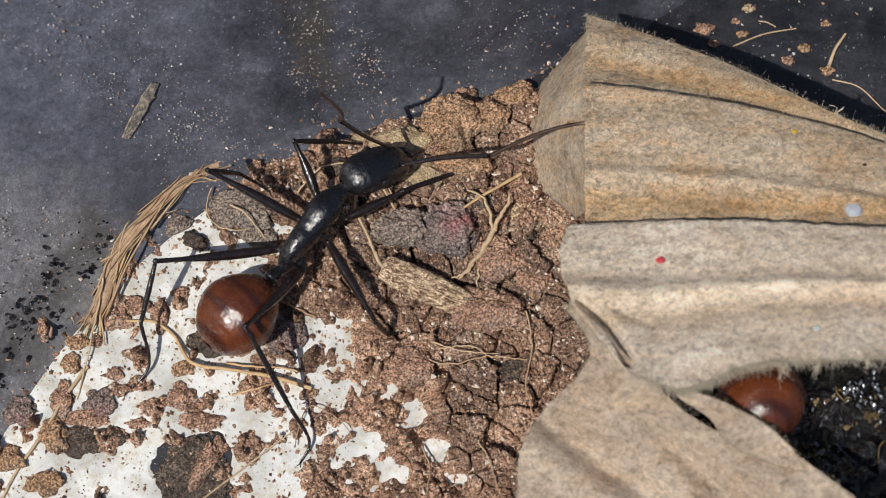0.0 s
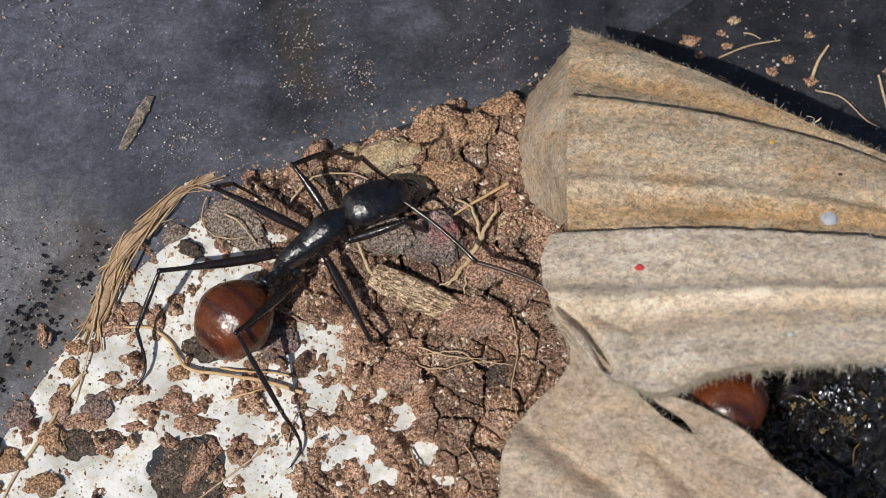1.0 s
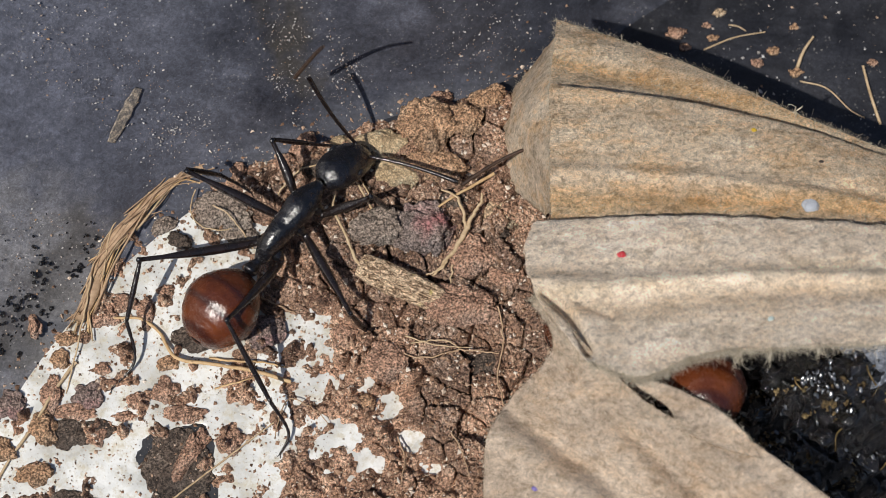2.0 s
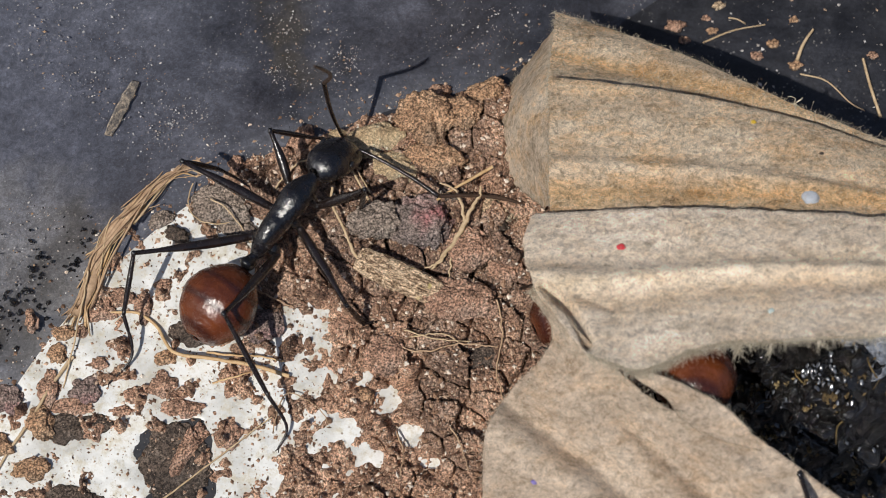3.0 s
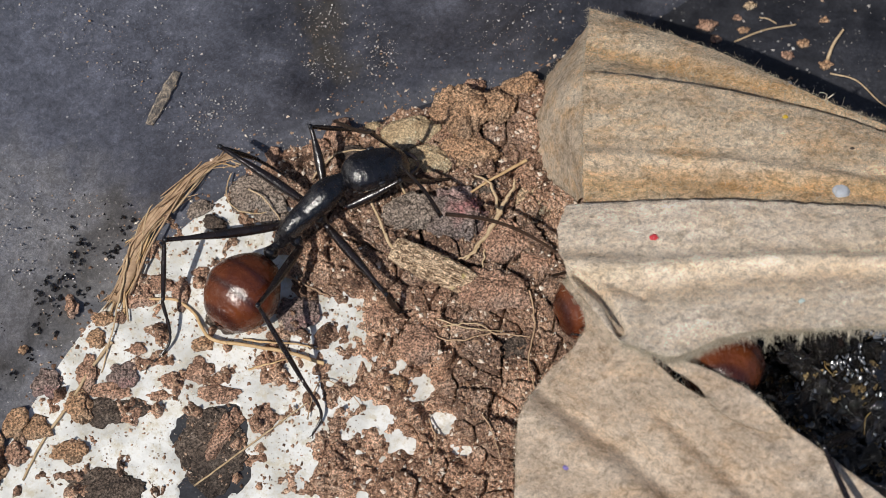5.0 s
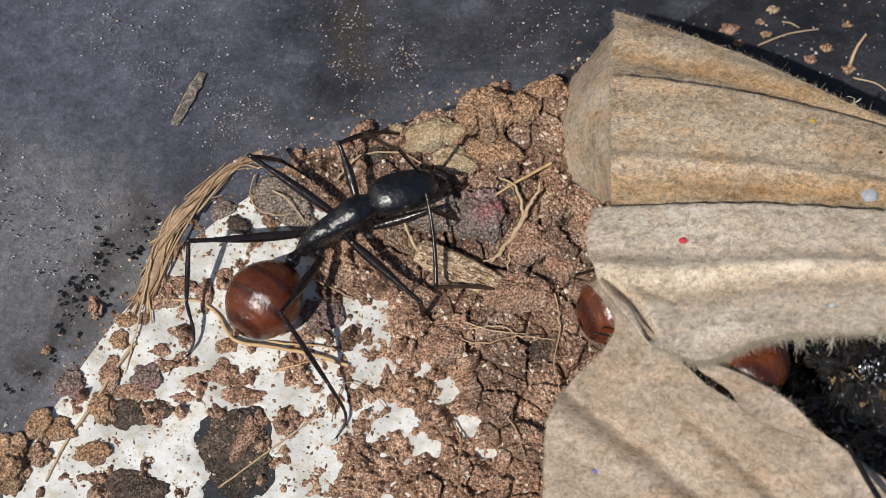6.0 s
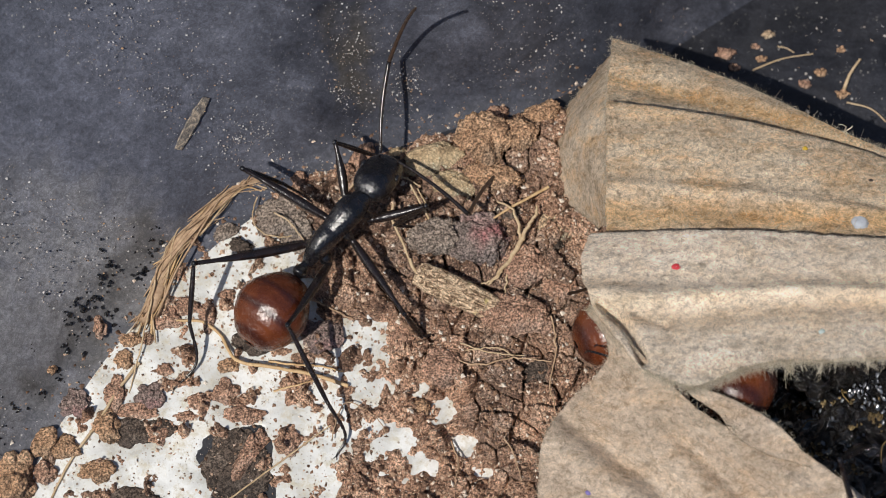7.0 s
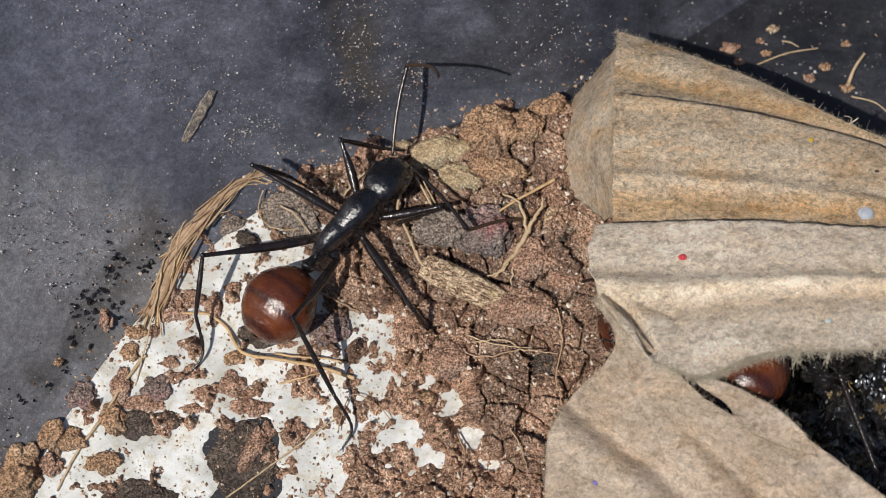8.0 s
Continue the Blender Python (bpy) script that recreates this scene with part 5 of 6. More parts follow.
        ln = length * r.uniform(0.3, 1.3)
        out.append(tube(np.array([p - d * 0.1, p + d * ln * 0.4, p + d * ln * 0.6 + e * ln * 0.25, p + d * ln * 0.7 + e * ln * 0.5]), radius * r.uniform(0.6, 1.3), 3))
    return merge(out)


def edge_of(p, n):
    return p, np.broadcast_to(np.array(n, float), p.shape)


def card_fuzz():
    part("fringe", hairs(*edge_of(P3[:, -1], (0.1, -0.8, -0.2)), 3600, 0.52, 0.008, 1), FUZZ, front, "pale frayed paper fringe")
    part("fringe", hairs(*edge_of(np.concatenate([P1[0], P2[0]]), (-0.7, 0.1, 0.3)), 500, 0.36, 0.008, 2), FUZZ, middle)
    part("fringe", hairs(*edge_of(P1[:, 0], (0.1, 0.6, 0.3)), 420, 0.3, 0.008, 3), FUZZ, upper)
    part("fringe", hairs(*edge_of(P4[:, -1], (-0.5, -0.1, 0.3)), 260, 0.4, 0.008, 4), FUZZ, side)
    part("fringe", hairs(*edge_of(np.concatenate([P5[:, -1], P5[0]]), (-0.6, 0.1, 0.2)), 520, 0.3, 0.009, 5), FUZZ, flap)
    part("fringe", hairs(*edge_of(np.concatenate([P6[:, 0], P6[:, -1]]), (0.5, 0.4, 0.2)), 300, 0.28, 0.009, 6), FUZZ, strip)
    for k, (ob, p) in enumerate(((upper, P1), (middle, P2), (front, P3), (flap, P5))):
        q = p.reshape(-1, 3)
        part("nap", hairs(q, np.broadcast_to(np.array([0, 0.2, 0.5]), q.shape), 2600, 0.45, 0.013, 20 + k, 2.2), FUZZ, ob)
    r = np.random.default_rng(77)
    for k, x in enumerate((24.6, 25.2, 27.6, 31.0)):
        lip = P3[np.argmin(abs(P3[:, -1, 0] - (x - CX))), -1][None] * np.ones((3, 1))
        part("tuft", hairs(lip, np.broadcast_to(np.array([r.uniform(-0.7, 0.9), -0.9, -0.6]), lip.shape), 26, r.uniform(0.7, 1.3), 0.012, 40 + k, 0.16, 0.5), FUZZ, front, "white frayed paper tuft")
    tuft = np.repeat(np.array([[32.4 - CX, 8.0, 13.2]]), 4, 0)
    part("fringe", hairs(tuft, np.broadcast_to(np.array([0.4, 0.7, 0.5]), tuft.shape), 6, 1.3, 0.06, 9, 0.55, 1.4), FUZZ, upper, "white frayed paper tuft")
    for at, s, c, nm in (((16.75 - CX, -5.85, 17.2), (0.36, 0.33, 0.07), (0.62, 0.05, 0.06), "red_speck"), ((32.8 - CX, -1.2, 15.5), (0.75, 0.85, 0.28), (0.42, 0.45, 0.50), "grey_speck"),
                         ((28.65 - CX, 5.95, 13.55), (0.24, 0.24, 0.06), (0.65, 0.42, 0.03), "yellow_speck"), ((27.9 - CX, -12.3, 21.1), (0.3, 0.26, 0.06), (0.5, 0.58, 0.55), "pale_speck"),
                         ((34.0 - CX, 2.75, 14.5), (0.24, 0.15, 0.06), (0.06, 0.04, 0.03), "dark_speck"), ((9.4 - CX, -24.4, 13.0), (0.3, 0.22, 0.06), (0.20, 0.16, 0.42), "blue_speck")):
        grid = np.concatenate([q.reshape(-1, 3) for q in (P1, P2, P3, P5)])
        near = grid[np.hypot(grid[:, 0] - at[0], grid[:, 1] - at[1]) < 0.5]
        at = (at[0], at[1], float(near[:, 2].mean()) if len(near) else at[2])
        part(nm, moved(lump(s, len(nm), 3, 0.25, 0.08), at), plain(nm, c), cardboard, nm.replace("_", " ") + " on the cardboard")


card_fuzz()
wall_chip()


# ---- the ants ----
def aim(x0, y0, z0, x1, y1, z1):
    """A pose at the first point (millimetres) with x towards the second and z up."""
    a, b = Vector((x0, y0, z0)), Vector((x1, y1, z1))
    x = (b - a).normalized()
    y = Vector((0, 0, 1)).cross(x).normalized()
    z = x.cross(y)
    m = Matrix((x, y, z)).transposed().to_4x4()
    m.translation = a * MM
    return m


def limb(a, b, side):
    """A pose at a with x towards b and z in the plane that side is square to."""
    x = (b - a).normalized()
    y = (side - x * side.dot(x)).normalized()
    m = Matrix((x, y, x.cross(y))).transposed().to_4x4()
    m.translation = a * MM
    return m


def bristles(shape, count, length, seed, keep=lambda v: True):
    v = np.asarray(shape[0])
    c = v.mean(0)
    pick = [i for i in range(len(v)) if keep(v[i])]
    n = v - c
    n[:, 0] *= 0.2
    n /= np.linalg.norm(n, axis=1, keepdims=True) + 1e-9
    return hairs(v[pick], n[pick], count, length, 0.009, seed, 0.3)


def stepped(shape, cuts, depth, axis_z=0.0):
    """Plate edges: the body is a little wider behind each cut, and steps in at it."""
    v = np.array(shape[0])
    for c in cuts:
        g = np.exp(-np.clip((v[:, 0] - c) / 1.0, 0, None)) * (v[:, 0] >= c)
        v[:, 1:] *= (1 - depth * g)[:, None]
    return v, shape[1]


THORAX_SHAPE = loft([(-0.4, -0.4, 0.35, 0.4), (0.2, -0.25, 0.75, 0.85), (1.2, 0.15, 1.0, 1.3), (2.6, 0.35, 1.2, 1.45), (4.0, 0.3, 1.38, 1.35), (5.2, 0.35, 1.55, 1.38),
                     (6.2, 0.35, 1.62, 1.35), (7.2, 0.1, 1.42, 1.1), (8.2, -0.2, 0.9, 0.75), (8.9, -0.35, 0.5, 0.5)], 64, 32, 2.2)
THORAX_SHAPE = (THORAX_SHAPE[0] * np.array([1, 0.86, 0.93]), THORAX_SHAPE[1])
THORAX_SHAPE = stepped(THORAX_SHAPE, (3.7, 4.6), 0.035)
THORAX_SHAPE[0][:, 1:] *= (1 + 0.05 * (fbm(THORAX_SHAPE[0][:, 0] * 1.6, np.arctan2(THORAX_SHAPE[0][:, 2], THORAX_SHAPE[0][:, 1]) * 1.8, 5, 3) - 0.5))[:, None]
HEAD_SHAPE = loft([(-0.45, -0.25, 0.5, 0.4), (-0.25, -0.15, 0.95, 0.75), (0.15, 0.0, 1.4, 1.08), (0.8, 0.1, 1.74, 1.34), (1.8, 0.15, 1.9, 1.45), (3.2, 0.12, 1.86, 1.38), (4.5, 0.0, 1.68, 1.15), (5.5, -0.2, 1.35, 0.8), (6.0, -0.3, 0.8, 0.42)], 48, 30, 2.15)
GASTER_SHAPE = loft([(0.9, -0.1, 0.25, 0.25), (0.25, -0.1, 0.55, 0.6), (-0.1, 0, 1.0, 0.95), (0.2, 0, 1.55, 1.4), (1.2, 0.15, 2.35, 2.15), (2.6, 0.2, 3.1, 2.8), (3.9, 0.15, 3.25, 2.95), (5.2, 0, 2.85, 2.6), (6.2, -0.2, 2.2, 2.0), (6.85, -0.3, 1.4, 1.3), (7.1, -0.35, 0.5, 0.5)], 80, 40)
GASTER_SHAPE = (GASTER_SHAPE[0] * np.array([1.02, 1.07, 1.04]), GASTER_SHAPE[1])
GASTER_SHAPE = stepped(GASTER_SHAPE, (2.5, 4.5, 5.9), 0.022)

HIPS = {"left_front": (6.7, 1.6, -1.35), "left_middle": (4.2, 1.45, -1.45), "left_hind": (1.2, 1.35, -1.25),
        "right_front": (6.7, -1.6, -1.35), "right_middle": (4.2, -1.45, -1.45), "right_hind": (1.2, -1.35, -1.25)}
# knee at rest, then the foot's chain from the end of the shin
FEET = {"left_front": [(1.1, 8.3, 6.5), (4.1, 9.1, 3.5), (5.8, 9.5, 2.0), (7.4, 9.7, 1.3)],
        "left_middle": [(-6.8, 5.6, 7.0), (-4.2, 6.1, 3.4), (-2.9, 5.8, 2.0), (-1.7, 5.2, 1.2)],
        "left_hind": [(-10.8, -3.2, 6.0), (-12.2, -7.5, 3.2), (-11.7, -10.7, 1.0), (-13.8, -13.1, 0.15)],
        "right_front": [(9.2, 1.3, 5.5), (9.6, 2.2, 3.6), (10.4, 2.4, 2.2), (11.2, 2.6, 1.2)],
        "right_middle": [(7.5, -6.7, 4.4), (9.1, -8.2, 1.7), (10.2, -7.8, 1.2), (11.3, -7.4, 0.8)],
        "right_hind": [(-2.2, -9.1, 7.6), (0.8, -14.9, 3.0), (2.3, -17.3, 1.0), (1.5, -19.1, 0.15)]}
RIGHT_FRONT_STEPS = [(0, 17.6, 7.8), (0.5, 16.8, 5.5), (1, 17.0, 2.2), (1.5, 17.2, 4.5), (2.8, 12.2, 2.7), (3.5, 11.6, 2.1), (4, 15.6, 2.7), (4.3, 16.0, 5.4), (4.6, 16.0, 7.0), (5.8, 13.9, 1.1),
                     (6, 15.7, 1.2), (6.5, 13.3, 2.5), (7, 9.6, 2.8), (8, 9.2, 2.2)]
REST = dict(thorax=aim(-1.13, -2.58, 4.30, 4.12, 4.34, 6.90))
THORAX = [
    (0, aim(-0.17, -2.80, 4.30, 5.52, 4.33, 6.58)),
    (0.2, aim(0.14, -2.46, 4.30, 6.23, 3.73, 6.90)),
    (0.4, aim(-0.17, -2.49, 4.30, 6.34, 3.21, 6.90)),
    (0.6, aim(-0.08, -3.05, 4.30, 6.61, 2.10, 6.90)),
    (0.8, aim(-0.02, -2.62, 4.30, 6.40, 2.01, 6.90)),
    (1, aim(0.00, -2.59, 4.30, 6.43, 2.18, 6.90)),
    (1.2, aim(-0.53, -2.91, 4.30, 6.22, 2.40, 6.90)),
    (1.4, aim(-0.63, -2.75, 4.30, 6.30, 2.73, 6.90)),
    (1.5, aim(-0.63, -2.61, 4.30, 6.37, 2.71, 6.90)),
    (1.6, aim(-0.38, -2.24, 4.30, 6.25, 4.17, 6.12)),
    (2.8, aim(-0.52, -2.34, 4.30, 5.02, 4.91, 6.58)),
    (3, aim(-0.56, -2.32, 4.30, 5.11, 4.84, 6.52)),
    (3.2, aim(-0.84, -2.11, 4.30, 5.03, 4.66, 6.90)),
    (3.4, aim(-1.30, -2.58, 4.30, 4.21, 4.13, 6.90)),
    (3.5, aim(-1.13, -2.58, 4.30, 4.12, 4.34, 6.90)),
    (3.7, aim(-1.65, -2.02, 4.30, 3.32, 4.88, 6.90)),
    (4, aim(-1.72, -2.68, 4.30, 3.79, 3.61, 6.90)),
    (4.3, aim(-2.06, -2.19, 4.30, 3.61, 4.25, 6.90)),
    (4.5, aim(-1.96, -2.92, 4.30, 3.82, 3.16, 6.90)),
    (4.6, aim(-1.81, -2.36, 4.30, 3.97, 3.85, 6.90)),
    (5.8, aim(-2.05, -2.77, 4.30, 4.97, 0.95, 6.90)),
    (6, aim(-2.12, -2.91, 4.30, 4.53, 0.92, 6.90)),
    (6.2, aim(-2.17, -2.18, 4.30, 4.23, 2.48, 6.90)),
    (6.4, aim(-1.92, -2.15, 4.30, 3.96, 2.97, 6.90)),
    (6.5, aim(-1.74, -2.35, 4.30, 4.13, 3.32, 6.90)),
    (6.7, aim(-1.54, -2.00, 4.30, 3.95, 3.54, 6.90)),
    (7, aim(-1.58, -1.92, 4.30, 3.94, 4.12, 6.90)),
    (7.2, aim(-1.55, -1.75, 4.30, 3.72, 4.41, 6.90)),
    (7.5, aim(-1.43, -1.76, 4.30, 4.11, 4.69, 6.90)),
    (7.8, aim(-1.41, -2.12, 4.30, 4.37, 3.92, 6.90)),
    (8, aim(-1.38, -2.11, 4.30, 4.21, 3.38, 6.90)),
]
GASTER = [
    (0, aim(-1.44, -4.20, 3.61, -4.33, -7.39, 4.00)),
    (0.2, aim(-1.13, -3.87, 3.61, -4.27, -7.34, 4.00)),
    (0.4, aim(-1.47, -3.87, 3.61, -4.55, -7.13, 4.00)),
    (0.6, aim(-1.38, -4.44, 3.60, -4.15, -7.40, 4.00)),
    (0.8, aim(-1.27, -4.05, 3.61, -3.97, -7.16, 4.00)),
    (1, aim(-1.22, -4.04, 3.60, -3.77, -7.06, 4.00)),
    (1.2, aim(-1.69, -4.41, 3.59, -3.58, -6.87, 4.00)),
    (1.4, aim(-1.71, -4.30, 3.59, -3.49, -6.83, 4.00)),
    (1.5, aim(-1.74, -4.15, 3.59, -3.69, -6.86, 4.00)),
    (1.6, aim(-1.52, -3.76, 3.60, -3.69, -6.70, 4.00)),
    (2.8, aim(-1.58, -3.91, 3.60, -3.81, -7.19, 4.00)),
    (3, aim(-1.63, -3.89, 3.61, -3.95, -7.33, 4.00)),
    (3.2, aim(-1.90, -3.68, 3.61, -4.46, -7.48, 4.00)),
    (3.4, aim(-2.32, -4.18, 3.61, -4.75, -7.99, 4.00)),
    (3.5, aim(-2.12, -4.19, 3.61, -4.48, -8.04, 4.00)),
    (3.7, aim(-2.60, -3.67, 3.62, -5.09, -7.99, 4.00)),
    (4, aim(-2.81, -4.23, 3.61, -5.51, -8.09, 4.00)),
    (4.3, aim(-3.06, -3.80, 3.61, -5.54, -7.82, 4.00)),
    (4.5, aim(-3.07, -4.47, 3.61, -5.62, -8.04, 4.00)),
    (4.6, aim(-2.88, -3.93, 3.61, -5.51, -7.76, 4.00)),
    (5.8, aim(-3.08, -4.36, 3.60, -5.09, -7.49, 4.00)),
    (6, aim(-3.16, -4.50, 3.60, -5.11, -7.53, 4.00)),
    (6.2, aim(-3.15, -3.81, 3.61, -5.29, -7.36, 4.00)),
    (6.4, aim(-2.99, -3.72, 3.61, -5.32, -7.18, 4.00)),
    (6.5, aim(-2.86, -3.88, 3.61, -5.40, -7.39, 4.00)),
    (6.7, aim(-2.60, -3.58, 3.61, -5.10, -7.33, 4.00)),
    (7, aim(-2.62, -3.51, 3.61, -5.15, -7.40, 4.00)),
    (7.2, aim(-2.55, -3.36, 3.62, -5.11, -7.45, 4.00)),
    (7.5, aim(-2.43, -3.37, 3.61, -4.91, -7.32, 4.00)),
    (7.8, aim(-2.45, -3.71, 3.61, -4.99, -7.62, 4.00)),
    (8, aim(-2.45, -3.68, 3.62, -5.30, -7.87, 4.00)),
]
PETIOLE = [
    (0, aim(-0.17, -2.80, 4.30, -1.44, -4.20, 3.61)),
    (0.2, aim(0.14, -2.46, 4.30, -1.13, -3.87, 3.61)),
    (0.4, aim(-0.17, -2.49, 4.30, -1.47, -3.87, 3.61)),
    (0.6, aim(-0.08, -3.05, 4.30, -1.38, -4.44, 3.60)),
    (0.8, aim(-0.02, -2.62, 4.30, -1.27, -4.05, 3.61)),
    (1, aim(0.00, -2.59, 4.30, -1.22, -4.04, 3.60)),
    (1.2, aim(-0.53, -2.91, 4.30, -1.69, -4.41, 3.59)),
    (1.4, aim(-0.63, -2.75, 4.30, -1.71, -4.30, 3.59)),
    (1.5, aim(-0.63, -2.61, 4.30, -1.74, -4.15, 3.59)),
    (1.6, aim(-0.38, -2.24, 4.30, -1.52, -3.76, 3.60)),
    (2.8, aim(-0.52, -2.34, 4.30, -1.58, -3.91, 3.60)),
    (3, aim(-0.56, -2.32, 4.30, -1.63, -3.89, 3.61)),
    (3.2, aim(-0.84, -2.11, 4.30, -1.90, -3.68, 3.61)),
    (3.4, aim(-1.30, -2.58, 4.30, -2.32, -4.18, 3.61)),
    (3.5, aim(-1.13, -2.58, 4.30, -2.12, -4.19, 3.61)),
    (3.7, aim(-1.65, -2.02, 4.30, -2.60, -3.67, 3.62)),
    (4, aim(-1.72, -2.68, 4.30, -2.81, -4.23, 3.61)),
    (4.3, aim(-2.06, -2.19, 4.30, -3.06, -3.80, 3.61)),
    (4.5, aim(-1.96, -2.92, 4.30, -3.07, -4.47, 3.61)),
    (4.6, aim(-1.81, -2.36, 4.30, -2.88, -3.93, 3.61)),
    (5.8, aim(-2.05, -2.77, 4.30, -3.08, -4.36, 3.60)),
    (6, aim(-2.12, -2.91, 4.30, -3.16, -4.50, 3.60)),
    (6.2, aim(-2.17, -2.18, 4.30, -3.15, -3.81, 3.61)),
    (6.4, aim(-1.92, -2.15, 4.30, -2.99, -3.72, 3.61)),
    (6.5, aim(-1.74, -2.35, 4.30, -2.86, -3.88, 3.61)),
    (6.7, aim(-1.54, -2.00, 4.30, -2.60, -3.58, 3.61)),
    (7, aim(-1.58, -1.92, 4.30, -2.62, -3.51, 3.61)),
    (7.2, aim(-1.55, -1.75, 4.30, -2.55, -3.36, 3.62)),
    (7.5, aim(-1.43, -1.76, 4.30, -2.43, -3.37, 3.61)),
    (7.8, aim(-1.41, -2.12, 4.30, -2.45, -3.71, 3.61)),
    (8, aim(-1.38, -2.11, 4.30, -2.45, -3.68, 3.62)),
]
HEAD = [
    (0, aim(5.52, 4.33, 6.58, 10.33, 7.00, 5.10)),
    (0.2, aim(6.23, 3.73, 6.90, 11.01, 6.64, 5.81)),
    (0.4, aim(6.34, 3.21, 6.90, 11.48, 5.58, 6.21)),
    (0.6, aim(6.61, 2.10, 6.90, 12.22, 3.01, 6.40)),
    (0.8, aim(6.40, 2.01, 6.90, 11.60, 4.28, 6.40)),
    (1, aim(6.43, 2.18, 6.90, 11.67, 4.36, 6.40)),
    (1.2, aim(6.22, 2.40, 6.90, 11.11, 4.97, 5.50)),
    (1.4, aim(6.30, 2.73, 6.90, 10.77, 5.45, 4.64)),
    (1.5, aim(6.37, 2.71, 6.90, 9.90, 6.30, 4.22)),
    (1.6, aim(6.25, 4.17, 6.12, 9.60, 7.89, 3.39)),
    (2.8, aim(5.02, 4.91, 6.58, 8.04, 8.34, 3.18)),
    (3, aim(5.11, 4.84, 6.52, 8.01, 8.27, 3.01)),
    (3.2, aim(5.03, 4.66, 6.90, 7.98, 8.21, 3.55)),
    (3.4, aim(4.21, 4.13, 6.90, 7.13, 7.84, 3.71)),
    (3.5, aim(4.12, 4.34, 6.90, 5.48, 8.92, 3.80)),
    (3.7, aim(3.32, 4.88, 6.90, 5.94, 9.05, 4.03)),
    (4, aim(3.79, 3.61, 6.90, 8.34, 5.96, 4.40)),
    (4.3, aim(3.61, 4.25, 6.90, 8.48, 6.38, 4.84)),
    (4.5, aim(3.82, 3.16, 6.90, 8.81, 5.27, 5.14)),
    (4.6, aim(3.97, 3.85, 6.90, 9.11, 5.68, 5.25)),
    (5.8, aim(4.97, 0.95, 6.90, 10.25, 3.07, 6.66)),
    (6, aim(4.53, 0.92, 6.90, 9.92, 2.77, 6.90)),
    (6.2, aim(4.23, 2.48, 6.90, 9.47, 4.57, 6.11)),
    (6.4, aim(3.96, 2.97, 6.90, 8.73, 5.67, 5.33)),
    (6.5, aim(4.13, 3.32, 6.90, 8.37, 6.60, 4.95)),
    (6.7, aim(3.95, 3.54, 6.90, 7.46, 7.32, 4.47)),
    (7, aim(3.94, 4.12, 6.90, 5.95, 8.46, 3.80)),
    (7.2, aim(3.72, 4.41, 6.90, 5.31, 8.85, 3.70)),
    (7.5, aim(4.11, 4.69, 6.90, 6.06, 8.87, 3.55)),
    (7.8, aim(4.37, 3.92, 6.90, 7.42, 7.38, 3.55)),
    (8, aim(4.21, 3.38, 6.90, 6.49, 7.39, 3.55)),
]
LEFT_SCAPE = [
    (0, aim(9.25, 7.49, 6.32, 5.09, 7.07, 13.84)),
    (0.2, aim(9.84, 7.04, 6.98, 6.43, 6.08, 14.82)),
    (0.4, aim(10.29, 6.08, 7.32, 7.63, 4.66, 15.38)),
    (0.6, aim(11.17, 3.80, 7.48, 8.82, 2.42, 15.64)),
    (0.8, aim(10.39, 4.79, 7.48, 8.02, 3.66, 15.67)),
    (1, aim(10.47, 4.89, 7.48, 8.04, 4.06, 15.69)),
    (1.2, aim(10.03, 5.47, 6.71, 6.27, 6.41, 14.39)),
    (1.4, aim(9.83, 5.99, 5.95, 4.56, 9.22, 11.94)),
    (1.5, aim(8.93, 6.67, 5.57, 2.76, 11.95, 8.40)),
    (1.6, aim(8.63, 8.23, 4.75, 2.72, 13.10, 8.67)),
    (2.8, aim(7.19, 8.82, 4.58, 5.42, 10.77, 12.76)),
    (3, aim(7.17, 8.75, 4.41, 6.02, 10.46, 12.76)),
    (3.2, aim(7.11, 8.64, 4.95, 4.88, 11.50, 12.75)),
    (3.4, aim(6.22, 8.22, 5.10, 2.88, 12.55, 11.73)),
    (3.5, aim(4.49, 8.91, 5.18, 0.53, 14.25, 10.64)),
    (3.7, aim(4.94, 9.25, 5.40, 2.94, 13.19, 12.78)),
    (4, aim(7.50, 6.59, 5.74, 8.05, 9.58, 13.78)),
    (4.3, aim(7.58, 7.02, 6.13, 6.56, 6.88, 14.67)),
    (4.5, aim(7.85, 5.90, 6.40, 5.76, 4.06, 14.54)),
    (4.6, aim(8.16, 6.35, 6.50, 6.11, 4.54, 14.65)),
    (5.8, aim(9.01, 3.60, 7.70, 7.31, 2.46, 16.05)),
    (6, aim(8.67, 3.34, 7.90, 7.04, 2.31, 16.28)),
    (6.2, aim(8.33, 5.14, 7.24, 6.25, 7.01, 15.37)),
    (6.4, aim(7.66, 6.16, 6.57, 5.03, 12.18, 12.11)),
    (6.5, aim(7.31, 6.98, 6.23, 4.69, 14.34, 9.83)),
    (6.7, aim(6.44, 7.61, 5.80, 5.14, 15.29, 9.46)),
    (7, aim(4.96, 8.59, 5.18, 5.72, 16.36, 8.80)),
    (7.2, aim(4.33, 8.92, 5.09, 5.03, 16.68, 8.73)),
    (7.5, aim(5.11, 9.07, 4.95, 5.70, 16.82, 8.63)),
    (7.8, aim(6.56, 7.84, 4.95, 7.59, 15.58, 8.56)),
    (8, aim(5.55, 7.67, 4.95, 6.88, 15.37, 8.53)),
]
